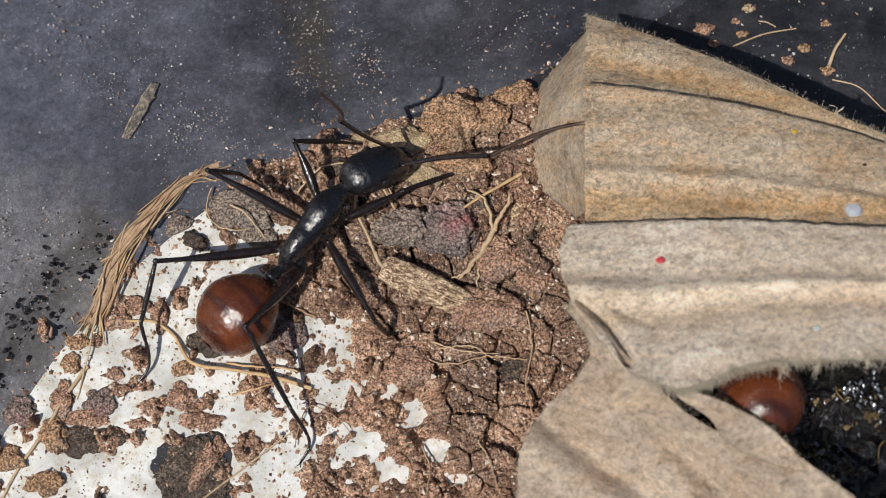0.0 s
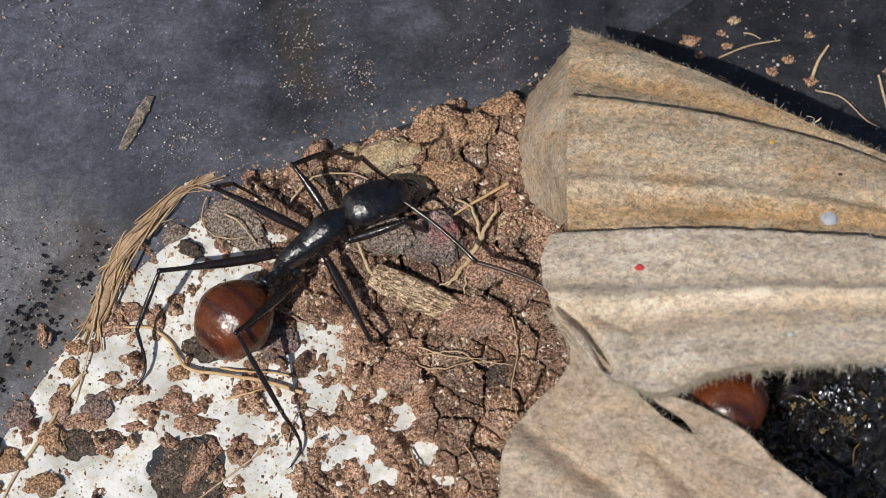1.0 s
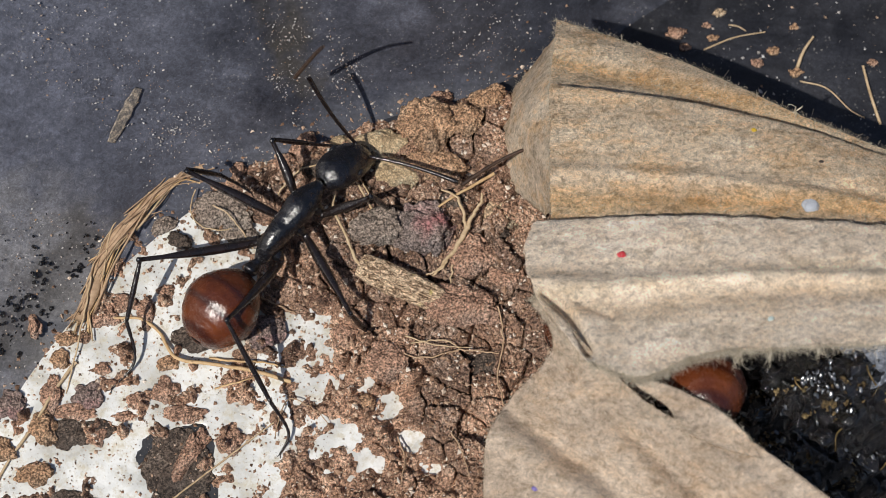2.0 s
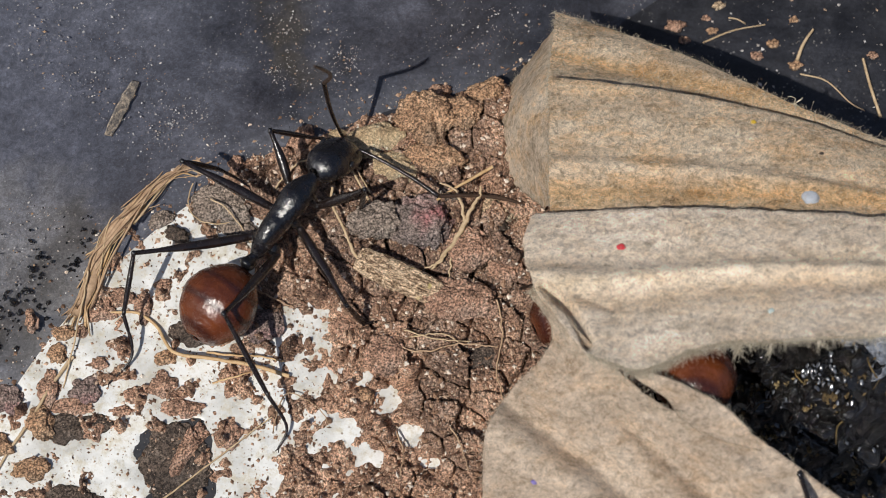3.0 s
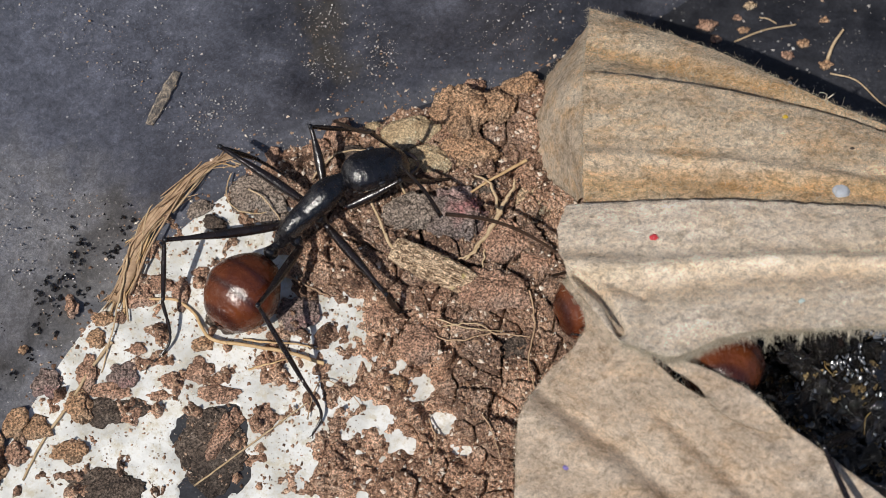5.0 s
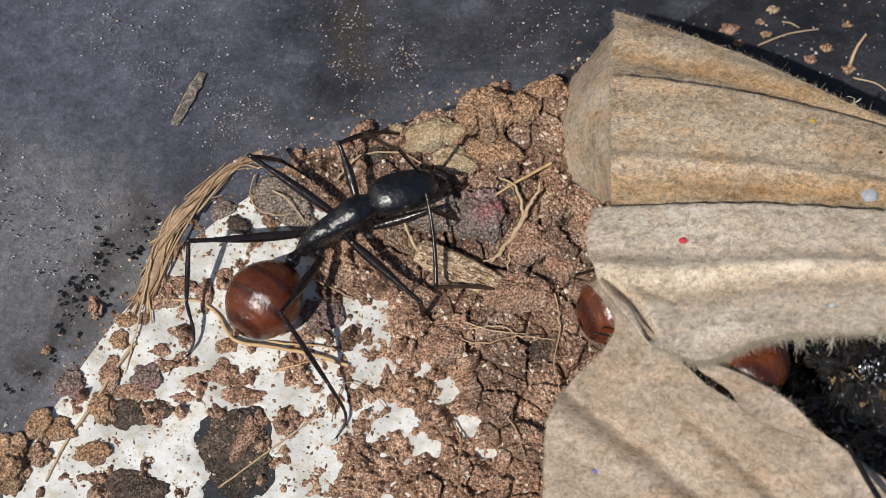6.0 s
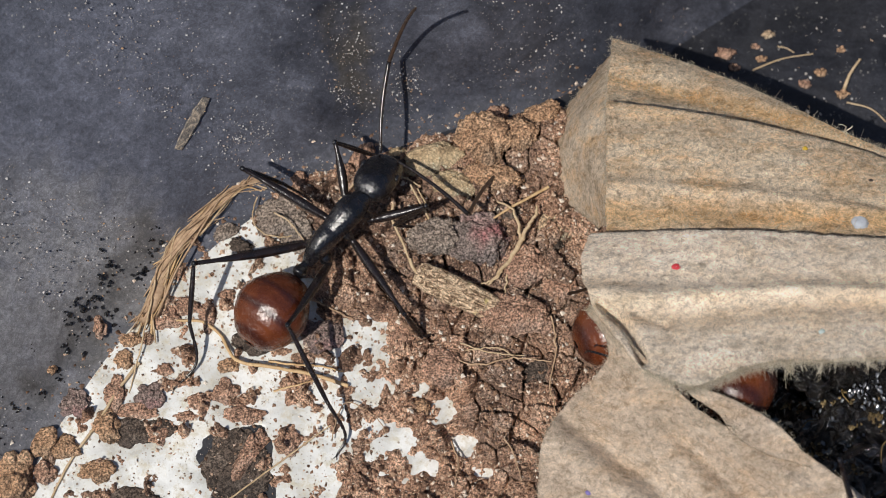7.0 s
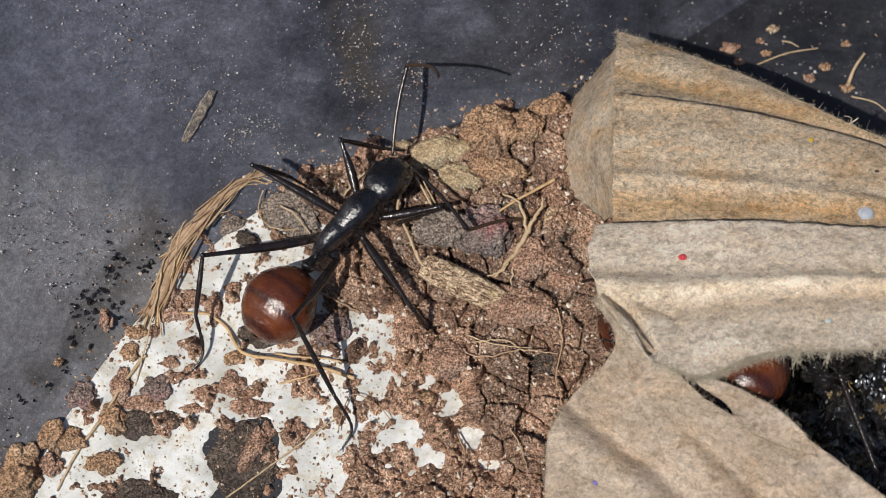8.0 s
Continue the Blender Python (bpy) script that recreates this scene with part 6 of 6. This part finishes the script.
LEFT_FUNICULUS = [
    (0, aim(5.09, 7.07, 13.84, 4.14, 4.58, 25.54)),
    (0.2, aim(6.43, 6.08, 14.82, 5.07, 3.10, 26.37)),
    (0.4, aim(7.63, 4.66, 15.38, 5.88, 1.28, 26.76)),
    (0.6, aim(8.82, 2.42, 15.64, 6.75, -1.01, 26.95)),
    (0.8, aim(8.02, 3.66, 15.67, 5.89, 0.17, 26.95)),
    (1, aim(8.04, 4.06, 15.69, 5.78, 0.59, 26.95)),
    (1.2, aim(6.27, 6.41, 14.39, 6.74, 3.77, 26.09)),
    (1.4, aim(4.56, 9.22, 11.94, 7.78, 7.73, 23.40)),
    (1.5, aim(2.76, 11.95, 8.40, 7.50, 11.28, 19.40)),
    (1.6, aim(2.72, 13.10, 8.67, 7.19, 12.11, 19.76)),
    (2.8, aim(5.42, 10.77, 12.76, 6.17, 7.54, 24.29)),
    (3, aim(6.02, 10.46, 12.76, 6.14, 6.95, 24.24)),
    (3.2, aim(4.88, 11.50, 12.75, 5.79, 9.08, 24.47)),
    (3.4, aim(2.88, 12.55, 11.73, 4.62, 11.36, 23.55)),
    (3.5, aim(0.53, 14.25, 10.64, 2.79, 13.70, 22.42)),
    (3.7, aim(2.94, 13.19, 12.78, 5.32, 10.62, 24.25)),
    (4, aim(8.05, 9.58, 13.78, 10.43, 4.57, 24.42)),
    (4.3, aim(6.56, 6.88, 14.67, 6.25, 2.42, 25.81)),
    (4.5, aim(5.76, 4.06, 14.54, 3.64, 0.21, 25.70)),
    (4.6, aim(6.11, 4.54, 14.65, 3.97, 0.71, 25.82)),
    (5.8, aim(7.31, 2.46, 16.05, 4.88, -0.79, 27.35)),
    (6, aim(7.04, 2.31, 16.28, 4.59, -0.85, 27.60)),
    (6.2, aim(6.25, 7.01, 15.37, 5.35, 4.67, 27.11)),
    (6.4, aim(5.03, 12.18, 12.11, 5.76, 11.01, 24.03)),
    (6.5, aim(4.69, 14.34, 9.83, 6.27, 13.95, 21.72)),
    (6.7, aim(5.14, 15.29, 9.46, 7.16, 14.92, 21.29)),
    (7, aim(5.72, 16.36, 8.80, 8.45, 16.01, 20.48)),
    (7.2, aim(5.03, 16.68, 8.73, 7.31, 16.33, 20.50)),
    (7.5, aim(5.70, 16.82, 8.63, 7.17, 16.46, 20.53)),
    (7.8, aim(7.59, 15.58, 8.56, 9.93, 11.78, 19.70)),
    (8, aim(6.88, 15.37, 8.53, 9.94, 9.54, 18.56)),
]
RIGHT_SCAPE = [
    (0, aim(10.18, 5.83, 6.33, 17.65, 5.14, 10.53)),
    (0.2, aim(10.83, 5.42, 6.98, 18.30, 5.01, 11.21)),
    (0.4, aim(11.08, 4.35, 7.32, 17.22, 0.68, 12.09)),
    (0.6, aim(11.47, 1.92, 7.49, 17.04, -2.98, 11.83)),
    (0.8, aim(11.15, 3.05, 7.49, 17.89, -2.25, 6.79)),
    (1, aim(11.20, 3.13, 7.49, 17.76, -2.37, 6.71)),
    (1.2, aim(10.91, 3.79, 6.72, 17.73, -1.45, 6.72)),
    (1.4, aim(10.82, 4.37, 5.95, 18.68, 1.16, 7.26)),
    (1.5, aim(10.29, 5.34, 5.58, 17.39, 2.44, 9.47)),
    (1.6, aim(10.04, 6.96, 4.74, 18.00, 4.18, 6.41)),
    (2.8, aim(8.62, 7.56, 4.58, 16.20, 3.52, 5.00)),
    (3, aim(8.62, 7.53, 4.41, 15.87, 2.90, 4.54)),
    (3.2, aim(8.56, 7.43, 4.95, 15.36, 2.17, 4.62)),
    (3.4, aim(7.71, 7.04, 5.10, 10.76, 0.96, 10.37)),
    (3.5, aim(6.31, 8.37, 5.18, 10.78, 1.34, 7.33)),
    (3.7, aim(6.55, 8.24, 5.40, 13.50, 3.23, 6.10)),
    (4, aim(8.37, 4.90, 5.74, 9.44, -2.04, 10.69)),
    (4.3, aim(8.34, 5.28, 6.13, 13.93, 1.65, 11.56)),
    (4.5, aim(8.59, 4.15, 6.40, 10.79, -2.03, 11.97)),
    (4.6, aim(8.80, 4.56, 6.50, 11.45, -2.05, 11.32)),
    (5.8, aim(9.72, 1.83, 7.70, 14.25, -3.80, 12.37)),
    (6, aim(9.28, 1.54, 7.90, 10.27, -6.65, 5.50)),
    (6.2, aim(9.03, 3.37, 7.24, 15.02, -2.71, 6.18)),
    (6.4, aim(8.60, 4.51, 6.57, 16.15, 2.00, 9.83)),
    (6.5, aim(8.47, 5.48, 6.23, 15.39, 3.54, 10.97)),
    (6.7, aim(7.83, 6.32, 5.80, 12.44, 0.25, 9.79)),
    (7, aim(6.69, 7.79, 5.18, 13.26, 2.32, 6.12)),
    (7.2, aim(6.11, 8.28, 5.09, 12.83, 3.01, 6.12)),
    (7.5, aim(6.83, 8.26, 4.95, 13.93, 3.42, 5.16)),
    (7.8, aim(7.99, 6.58, 4.95, 12.30, 1.35, 10.24)),
    (8, aim(7.21, 6.73, 4.95, 12.73, 0.17, 5.69)),
]
RIGHT_FUNICULUS = [
    (0, aim(17.65, 5.14, 10.53, 29.20, 8.18, 11.00)),
    (0.2, aim(18.30, 5.01, 11.21, 29.16, 8.32, 7.64)),
    (0.4, aim(17.22, 0.68, 12.09, 27.34, 3.67, 6.35)),
    (0.6, aim(17.04, -2.98, 11.83, 28.12, -4.96, 7.83)),
    (0.8, aim(17.89, -2.25, 6.79, 28.29, -8.03, 6.39)),
    (1, aim(17.76, -2.37, 6.71, 28.18, -8.13, 6.27)),
    (1.2, aim(17.73, -1.45, 6.72, 29.36, -4.06, 7.23)),
    (1.4, aim(18.68, 1.16, 7.26, 29.98, 4.18, 9.60)),
    (1.5, aim(17.39, 2.44, 9.47, 28.83, 6.73, 12.78)),
    (1.6, aim(18.00, 4.18, 6.41, 28.91, 8.77, 9.38)),
    (2.8, aim(16.20, 3.52, 5.00, 26.68, 7.29, 0.05)),
    (3, aim(15.87, 2.90, 4.54, 27.50, 1.87, 0.71)),
    (3.2, aim(15.36, 2.17, 4.62, 26.67, 0.02, 0.70)),
    (3.4, aim(10.76, 0.96, 10.37, 13.21, 1.83, -0.22)),
    (3.5, aim(10.78, 1.34, 7.33, 12.31, 6.05, -3.19)),
    (3.7, aim(13.50, 3.23, 6.10, 19.30, 11.88, 0.18)),
    (4, aim(9.44, -2.04, 10.69, 15.10, 1.59, 1.70)),
    (4.3, aim(13.93, 1.65, 11.56, 15.61, 6.65, 0.87)),
    (4.5, aim(10.79, -2.03, 11.97, 19.33, -3.01, 4.06)),
    (4.6, aim(11.45, -2.05, 11.32, 22.45, -4.05, 6.56)),
    (5.8, aim(14.25, -3.80, 12.37, 20.09, -3.43, 1.90)),
    (6, aim(10.27, -6.65, 5.50, 21.32, -7.39, 0.64)),
    (6.2, aim(15.02, -2.71, 6.18, 24.57, 1.17, 0.25)),
    (6.4, aim(16.15, 2.00, 9.83, 22.74, 8.80, 2.46)),
    (6.5, aim(15.39, 3.54, 10.97, 21.11, 9.26, 2.19)),
    (6.7, aim(12.44, 0.25, 9.79, 16.94, 3.41, -0.33)),
    (7, aim(13.26, 2.32, 6.12, 19.43, 10.85, 0.45)),
    (7.2, aim(12.83, 3.01, 6.12, 19.01, 11.53, 0.44)),
    (7.5, aim(13.93, 3.42, 5.16, 25.37, 3.69, 1.01)),
    (7.8, aim(12.30, 1.35, 10.24, 17.14, 0.88, -0.23)),
    (8, aim(12.73, 0.17, 5.69, 22.50, 2.99, -0.79)),
]



def hip_of(thorax, leg):
    return (thorax @ (Vector(HIPS[leg]) * MM)) / MM


def reach_of(leg):
    """Lengths of thigh and shin."""
    h, knee, ankle = hip_of(REST["thorax"], leg), Vector(FEET[leg][0]), Vector(FEET[leg][1])
    if leg == "right_front":
        return 5.6, 5.2
    return (knee - h).length * 1.06 + 0.15, (ankle - knee).length * 1.06 + 0.15


def leg_chain(thorax, leg, t, feet=FEET):
    """Hip, knee and the foot's chain at t seconds."""
    h = hip_of(thorax, leg)
    chain = [Vector(p) for p in feet[leg][1:]]
    pole = Vector(feet[leg][0])
    if leg == "right_front":
        ts = [s[0] for s in RIGHT_FRONT_STEPS]
        foot = Vector((float(np.interp(t, ts, [s[1] for s in RIGHT_FRONT_STEPS])), float(np.interp(t, ts, [s[2] for s in RIGHT_FRONT_STEPS])), 1.2))
        way = Vector((h.x - foot.x, h.y - foot.y, 0)).normalized()
        chain = [foot + way * 3.3 + Vector((0, 0, 1.6)), foot + way * 1.6 + Vector((0, 0, 0.5)), foot]
        pole = (h + foot) / 2 + Vector((0, 0, 6))
    a, b = reach_of(leg)
    d = chain[0] - h
    n = min(max(d.length, abs(a - b) + 0.05), a + b - 0.02)
    u = d.normalized()
    along = (a * a - b * b + n * n) / (2 * n)
    up = pole - h
    up = (up - u * up.dot(u)).normalized()
    knee = h + u * along + up * math.sqrt(max(a * a - along * along, 0))
    return h, knee, chain, u.cross(up).normalized()


def make_ant():
    base = tagged(new("ant"), "large black ant with glossy red-brown gaster standing on soil", "ant")
    base.location = (-14 * MM, 0, 0)
    parts = {}

    def body(name, shape, mat, parent=base, label=""):
        parts[name] = part(name.split("_")[-1], shape, mat, parent, label)
        return parts[name]

    thorax = body("thorax", THORAX_SHAPE, BLACK)
    part("bristle_hairs", bristles(THORAX_SHAPE, 110, 0.5, 3), HORN, thorax)
    for leg, h in HIPS.items():
        s = 1 if h[1] > 0 else -1
        part("coxa", tube(smooth_path([(h[0] + 0.2, s * 0.55, -0.4), (h[0] + 0.1, s * 1.05, -0.9), h], 8), [0.45, 0.55, 0.58, 0.55, 0.5, 0.42, 0.36, 0.28], 9), BLACK, thorax)
    node = loft([(-0.1, 0, 0.3, 0.3), (0.4, 0.1, 0.45, 0.5), (0.9, 0.35, 0.68, 0.95), (1.3, 0.25, 0.62, 0.8), (1.7, 0, 0.35, 0.35), (2.2, 0, 0.3, 0.3)], 24, 14)
    body("petiole", node, BLACK)
    gaster = body("gaster", GASTER_SHAPE, AMBER, base, "glossy red-brown banded gaster")
    part("bristle_hairs", bristles(GASTER_SHAPE, 70, 0.3, 4), HORN, gaster)
    head = body("head", HEAD_SHAPE, BLACK)
    part("bristle_hairs", bristles(HEAD_SHAPE, 30, 0.3, 5), HORN, head)
    for s in (1, -1):
        part("eye", moved(lump((0.42, 0.24, 0.34), 3, 3, 0.0, 0.0), (2.7, s * 1.72, 0.7)), EYE, head)
        part("mandible", tube(smooth_path([(5.2, s * 0.95, -0.5), (6.0, s * 1.0, -0.6), (6.7, s * 0.6, -0.65), (7.0, s * 0.12, -0.7)], 12), np.linspace(0.42, 0.14, 12), 9), LEG, head)
    part("clypeus", moved(lump((0.6, 0.75, 0.3), 8, 3, 0.05, 0.0), (5.4, 0, 0.1)), BLACK, head)
    for side in ("left", "right"):
        k = np.linspace(0, 1, 22)
        body(side + "_scape", tube(np.c_[k * 8.6, 0.25 * np.sin(k * 3.14), 0 * k], 0.15 + 0.07 * k, 8), LEG)
        k = np.linspace(0, 1, 67)
        ring = 0.20 - 0.06 * k - 0.035 * (np.abs(((k * 11) % 1) - 0.5) > 0.40)
        body(side + "_funiculus", tube(np.c_[k * 12.0, 0.9 * np.sin(k * 3.14), 0 * k], ring, 8), HORN)
    th = REST["thorax"]
    for leg in HIPS:
        a, b = reach_of(leg)
        k = np.linspace(0, 1, 16)
        fem = body(leg + "_femur", tube(np.c_[k * a, 0 * k, 0.12 * np.sin(k * 3.14)], 0.18 + 0.28 * np.sin(np.minimum(k * 1.05 + 0.16, 1) * 3.0), 10), LEG)
        part("trochanter", moved(lump((0.34, 0.25, 0.25), 4, 2, 0.0, 0.0), (0.1, 0, 0)), AMBER, fem, "small orange-brown leg joint")
        part("knee_joint", moved(lump((0.27, 0.24, 0.27), 2, 2, 0.0, 0.0), (a, 0, 0)), BLACK, fem)
        tib_shape = tube(np.c_[k * b, 0 * k, 0 * k], 0.17 + 0.09 * np.sin(k * 3.0), 8)
        tib = body(leg + "_tibia", tib_shape, LEG)
        part("spines", bristles(tib_shape, 60, 0.35, 7), LEG, tib)
        chain = np.array([p[:] for p in leg_chain(th, leg, 3.5)[2]])
        p = smooth_path(chain, 30)
        ring = np.linspace(0.19, 0.10, 30) * (1 - 0.25 * (np.arange(30) % 6 == 0))
        tarsus = body(leg + "_tarsus", tube(p - p[-1], ring, 7), LEG)
        e = chain[-1] - chain[-2]
        e /= np.linalg.norm(e)
        w = np.array([-e[1], e[0], 0])
        part("claw", merge([tube(smooth_path([(0, 0, 0), tuple(e * 0.3 + s * w * 0.18), tuple(e * 0.45 + s * w * 0.2 - np.array([0, 0, 0.2]))], 6), 0.05, 5) for s in (1, -1)]), LEG, tarsus)
    return base, parts


def posed(parts, t, thorax, feet=FEET):
    """Poses of the legs at t for a pose of the thorax."""
    out = {}
    for leg in HIPS:
        h, knee, chain, side = leg_chain(thorax, leg, t, feet)
        out[leg + "_femur"] = limb(h, knee, side)
        out[leg + "_tibia"] = limb(knee, chain[0], side)
        m = Matrix.Identity(4)
        m.translation = chain[-1] * MM
        if leg == "right_front" or feet is not FEET:
            rest = leg_chain(REST["thorax"], leg, 3.5)[2]
            a, b = rest[0] - rest[-1], chain[0] - chain[-1]
            m = m @ Matrix.Rotation(math.atan2(b.y, b.x) - math.atan2(a.y, a.x), 4, "Z")
        out[leg + "_tarsus"] = m
    return out


ant, ant_parts = make_ant()
BODY_ROWS = {"thorax": THORAX, "petiole": PETIOLE, "gaster": GASTER, "head": HEAD, "left_scape": LEFT_SCAPE, "left_funiculus": LEFT_FUNICULUS,
             "right_scape": RIGHT_SCAPE, "right_funiculus": RIGHT_FUNICULUS}
for _name, _rows in BODY_ROWS.items():
    ant_parts[_name].matrix_basis = dict(_rows)[3.5]
for _name, _m in posed(ant_parts, 3.5, dict(THORAX)[3.5]).items():
    ant_parts[_name].matrix_basis = _m

# two more ants under the cardboard, with lowered feelers
for _s, _k in (("left", 1), ("right", -1)):
    _h = dict(HEAD)[3.5]
    _p, _q, _e = (_h @ (Vector(c) * MM) / MM for c in ((4.6, 0.9 * _k, 0.9), (9.0, 7.5 * _k, 0.0), (5.0, 12.0 * _k, -1.5)))
    ant_parts[_s + "_scape"].matrix_basis = aim(*_p, *_q)
    ant_parts[_s + "_funiculus"].matrix_basis = aim(*(_p + (_q - _p).normalized() * 8.6), *_e)
_gc = (dict(GASTER)[3.5] @ Vector((3.9 * MM, 0, 0))) / MM


def ant_at(gx, gy, z, turn, tilt=0.0):
    """The pose of an ant whose gaster lies at (gx, gy), turned about it, standing at height z."""
    r = Matrix.Rotation(radians(turn), 4, "Z")
    p = r @ Vector((_gc.x, _gc.y, 0))
    m = Matrix.Translation(Vector((gx - p.x, gy - p.y, z)) * MM) @ r
    dip = Matrix.Translation(_gc * MM) @ Matrix.Rotation(radians(tilt), 4, Vector((-0.8, 0.6, 0))) @ Matrix.Translation(-_gc * MM)
    return m @ dip


TUCKED = dict(FEET, left_hind=[(-4.5, 1.0, 6.0), (-7.5, 2.5, 3.0), (-9.0, 3.5, 1.2), (-10.5, 4.2, 0.3)], right_hind=[(3.0, -6.0, 6.0), (5.5, -8.5, 3.0), (6.5, -10.0, 1.2), (7.4, -11.2, 0.3)])
for _name, _m in posed(ant_parts, 3.5, dict(THORAX)[3.5], TUCKED).items():
    ant_parts[_name].matrix_basis = _m
ant_in_hole = tagged(copy_thing(ant, ant_at(23.7, -14.5, 8.2, 25, 40)), "black ant with red-brown gaster in the torn cardboard's opening")
# its raised hind leg: knee and ankle at each time
HOLE_TIMES = (0, 1, 1.5, 3, 3.5, 4.5, 6, 6.5, 7, 7.5, 8)
hole_leg = {n: next(ob for ob in ant_in_hole.children if ob.data == ant_parts["right_hind_" + n].data) for n in ("femur", "tibia", "tarsus")}
RAISED = [(0, (40, -24, 14), (42, -30, 16)), (1.5, (36, -26, 15), (38, -31, 17.5)),
          (3, (29.6, -24.8, 18.0), (30.2, -29.0, 20.0)),
          (3.5, (28.7, -22.5, 18.2), (30.0, -28.3, 20.5)),
          (4.5, (29.4, -23.8, 18.2), (30.7, -29.5, 20.5)),
          (6, (28.7, -23.2, 18.2), (30.4, -28.0, 20.5)),
          (7, (29.1, -22.4, 18.2), (29.3, -26.2, 20.5)),
          (7.5, (30.3, -18.1, 16.0), (31.9, -24.3, 17.0)),
          (8, (29.8, -15.4, 14.5), (32.9, -24.8, 14.0))]


def hole_pose(t):
    rows = [(0, 24.0, -15.6, 30), (1, 23.0, -15.5, 28), (1.5, 22.9, -15.8, 27), (3.5, 21.6, -15.2, 25), (4.5, 21.8, -15.3, 25), (6.5, 21.3, -14.7, 25), (7, 21.2, -14.4, 25), (7.5, 21.0, -14.2, 25), (8, 21.7, -14.3, 24)]
    gx, gy, turn = (float(np.interp(t, [r[0] for r in rows], [r[i] for r in rows])) for i in (1, 2, 3))
    return ant_at(gx + 0.3, gy - 1.2, 11.3, turn, 40)


def leg_over_edge(t, name, thigh, shin):
    """The pose of a piece of the raised leg among the things."""
    ts = [r[0] for r in RAISED]
    knee, ankle = (Vector([float(np.interp(t, ts, [r[i][c] for r in RAISED])) for c in range(3)]) for i in (1, 2))
    down = (ankle - knee).normalized()
    side = Vector((0.9, 0.4, 0))
    hip = knee + Vector((0.45, 0.3, -0.85)).normalized() * thigh
    if name == "femur":
        return limb(hip, knee, side)
    if name == "tibia":
        return limb(knee, knee + down * shin, side)
    m = Matrix.Identity(4)
    m.translation = (knee + down * shin + Vector((1.0, -4.2, -1.6))) * MM
    return m


ant_under = tagged(copy_thing(ant, ant_at(11.5, -9, 0.6, -35)), "black ant with red-brown gaster half hidden under the cardboard")


def motions():
    for name, rows in BODY_ROWS.items():
        walk(ant_parts[name], rows)
    tracks = {}
    for t, m in THORAX:
        for name, p in posed(ant_parts, t, m).items():
            tracks.setdefault(name, []).append((t, p))
    for name, rows in tracks.items():
        walk(ant_parts[name], rows)
    walk(ant_in_hole, [(t, hole_pose(t)) for t in HOLE_TIMES])
    reach = reach_of("right_hind")
    for name in ("femur", "tibia", "tarsus"):
        walk(hole_leg[name], [(t, hole_pose(t).inverted() @ leg_over_edge(t, name, *reach)) for t in HOLE_TIMES])
    walk(ant_under, [(0, ant_at(16.8, -9.4, 0.3, -38)), (1, ant_at(16.3, -9.1, 0.3, -38)), (1.6, ant_at(15.1, -8.9, 0.3, -37)), (2.8, ant_at(13.4, -8.1, 0.3, -35)),
                     (4.5, ant_at(12.7, -8.1, 0.3, -35)), (5.8, ant_at(12.2, -8.1, 0.3, -34)), (7, ant_at(12.2, -8.1, 0.3, -34)), (7.5, ant_at(13.6, -8.3, 0.3, -36)), (8, ant_at(14.0, -8.3, 0.3, -36))])



motions()
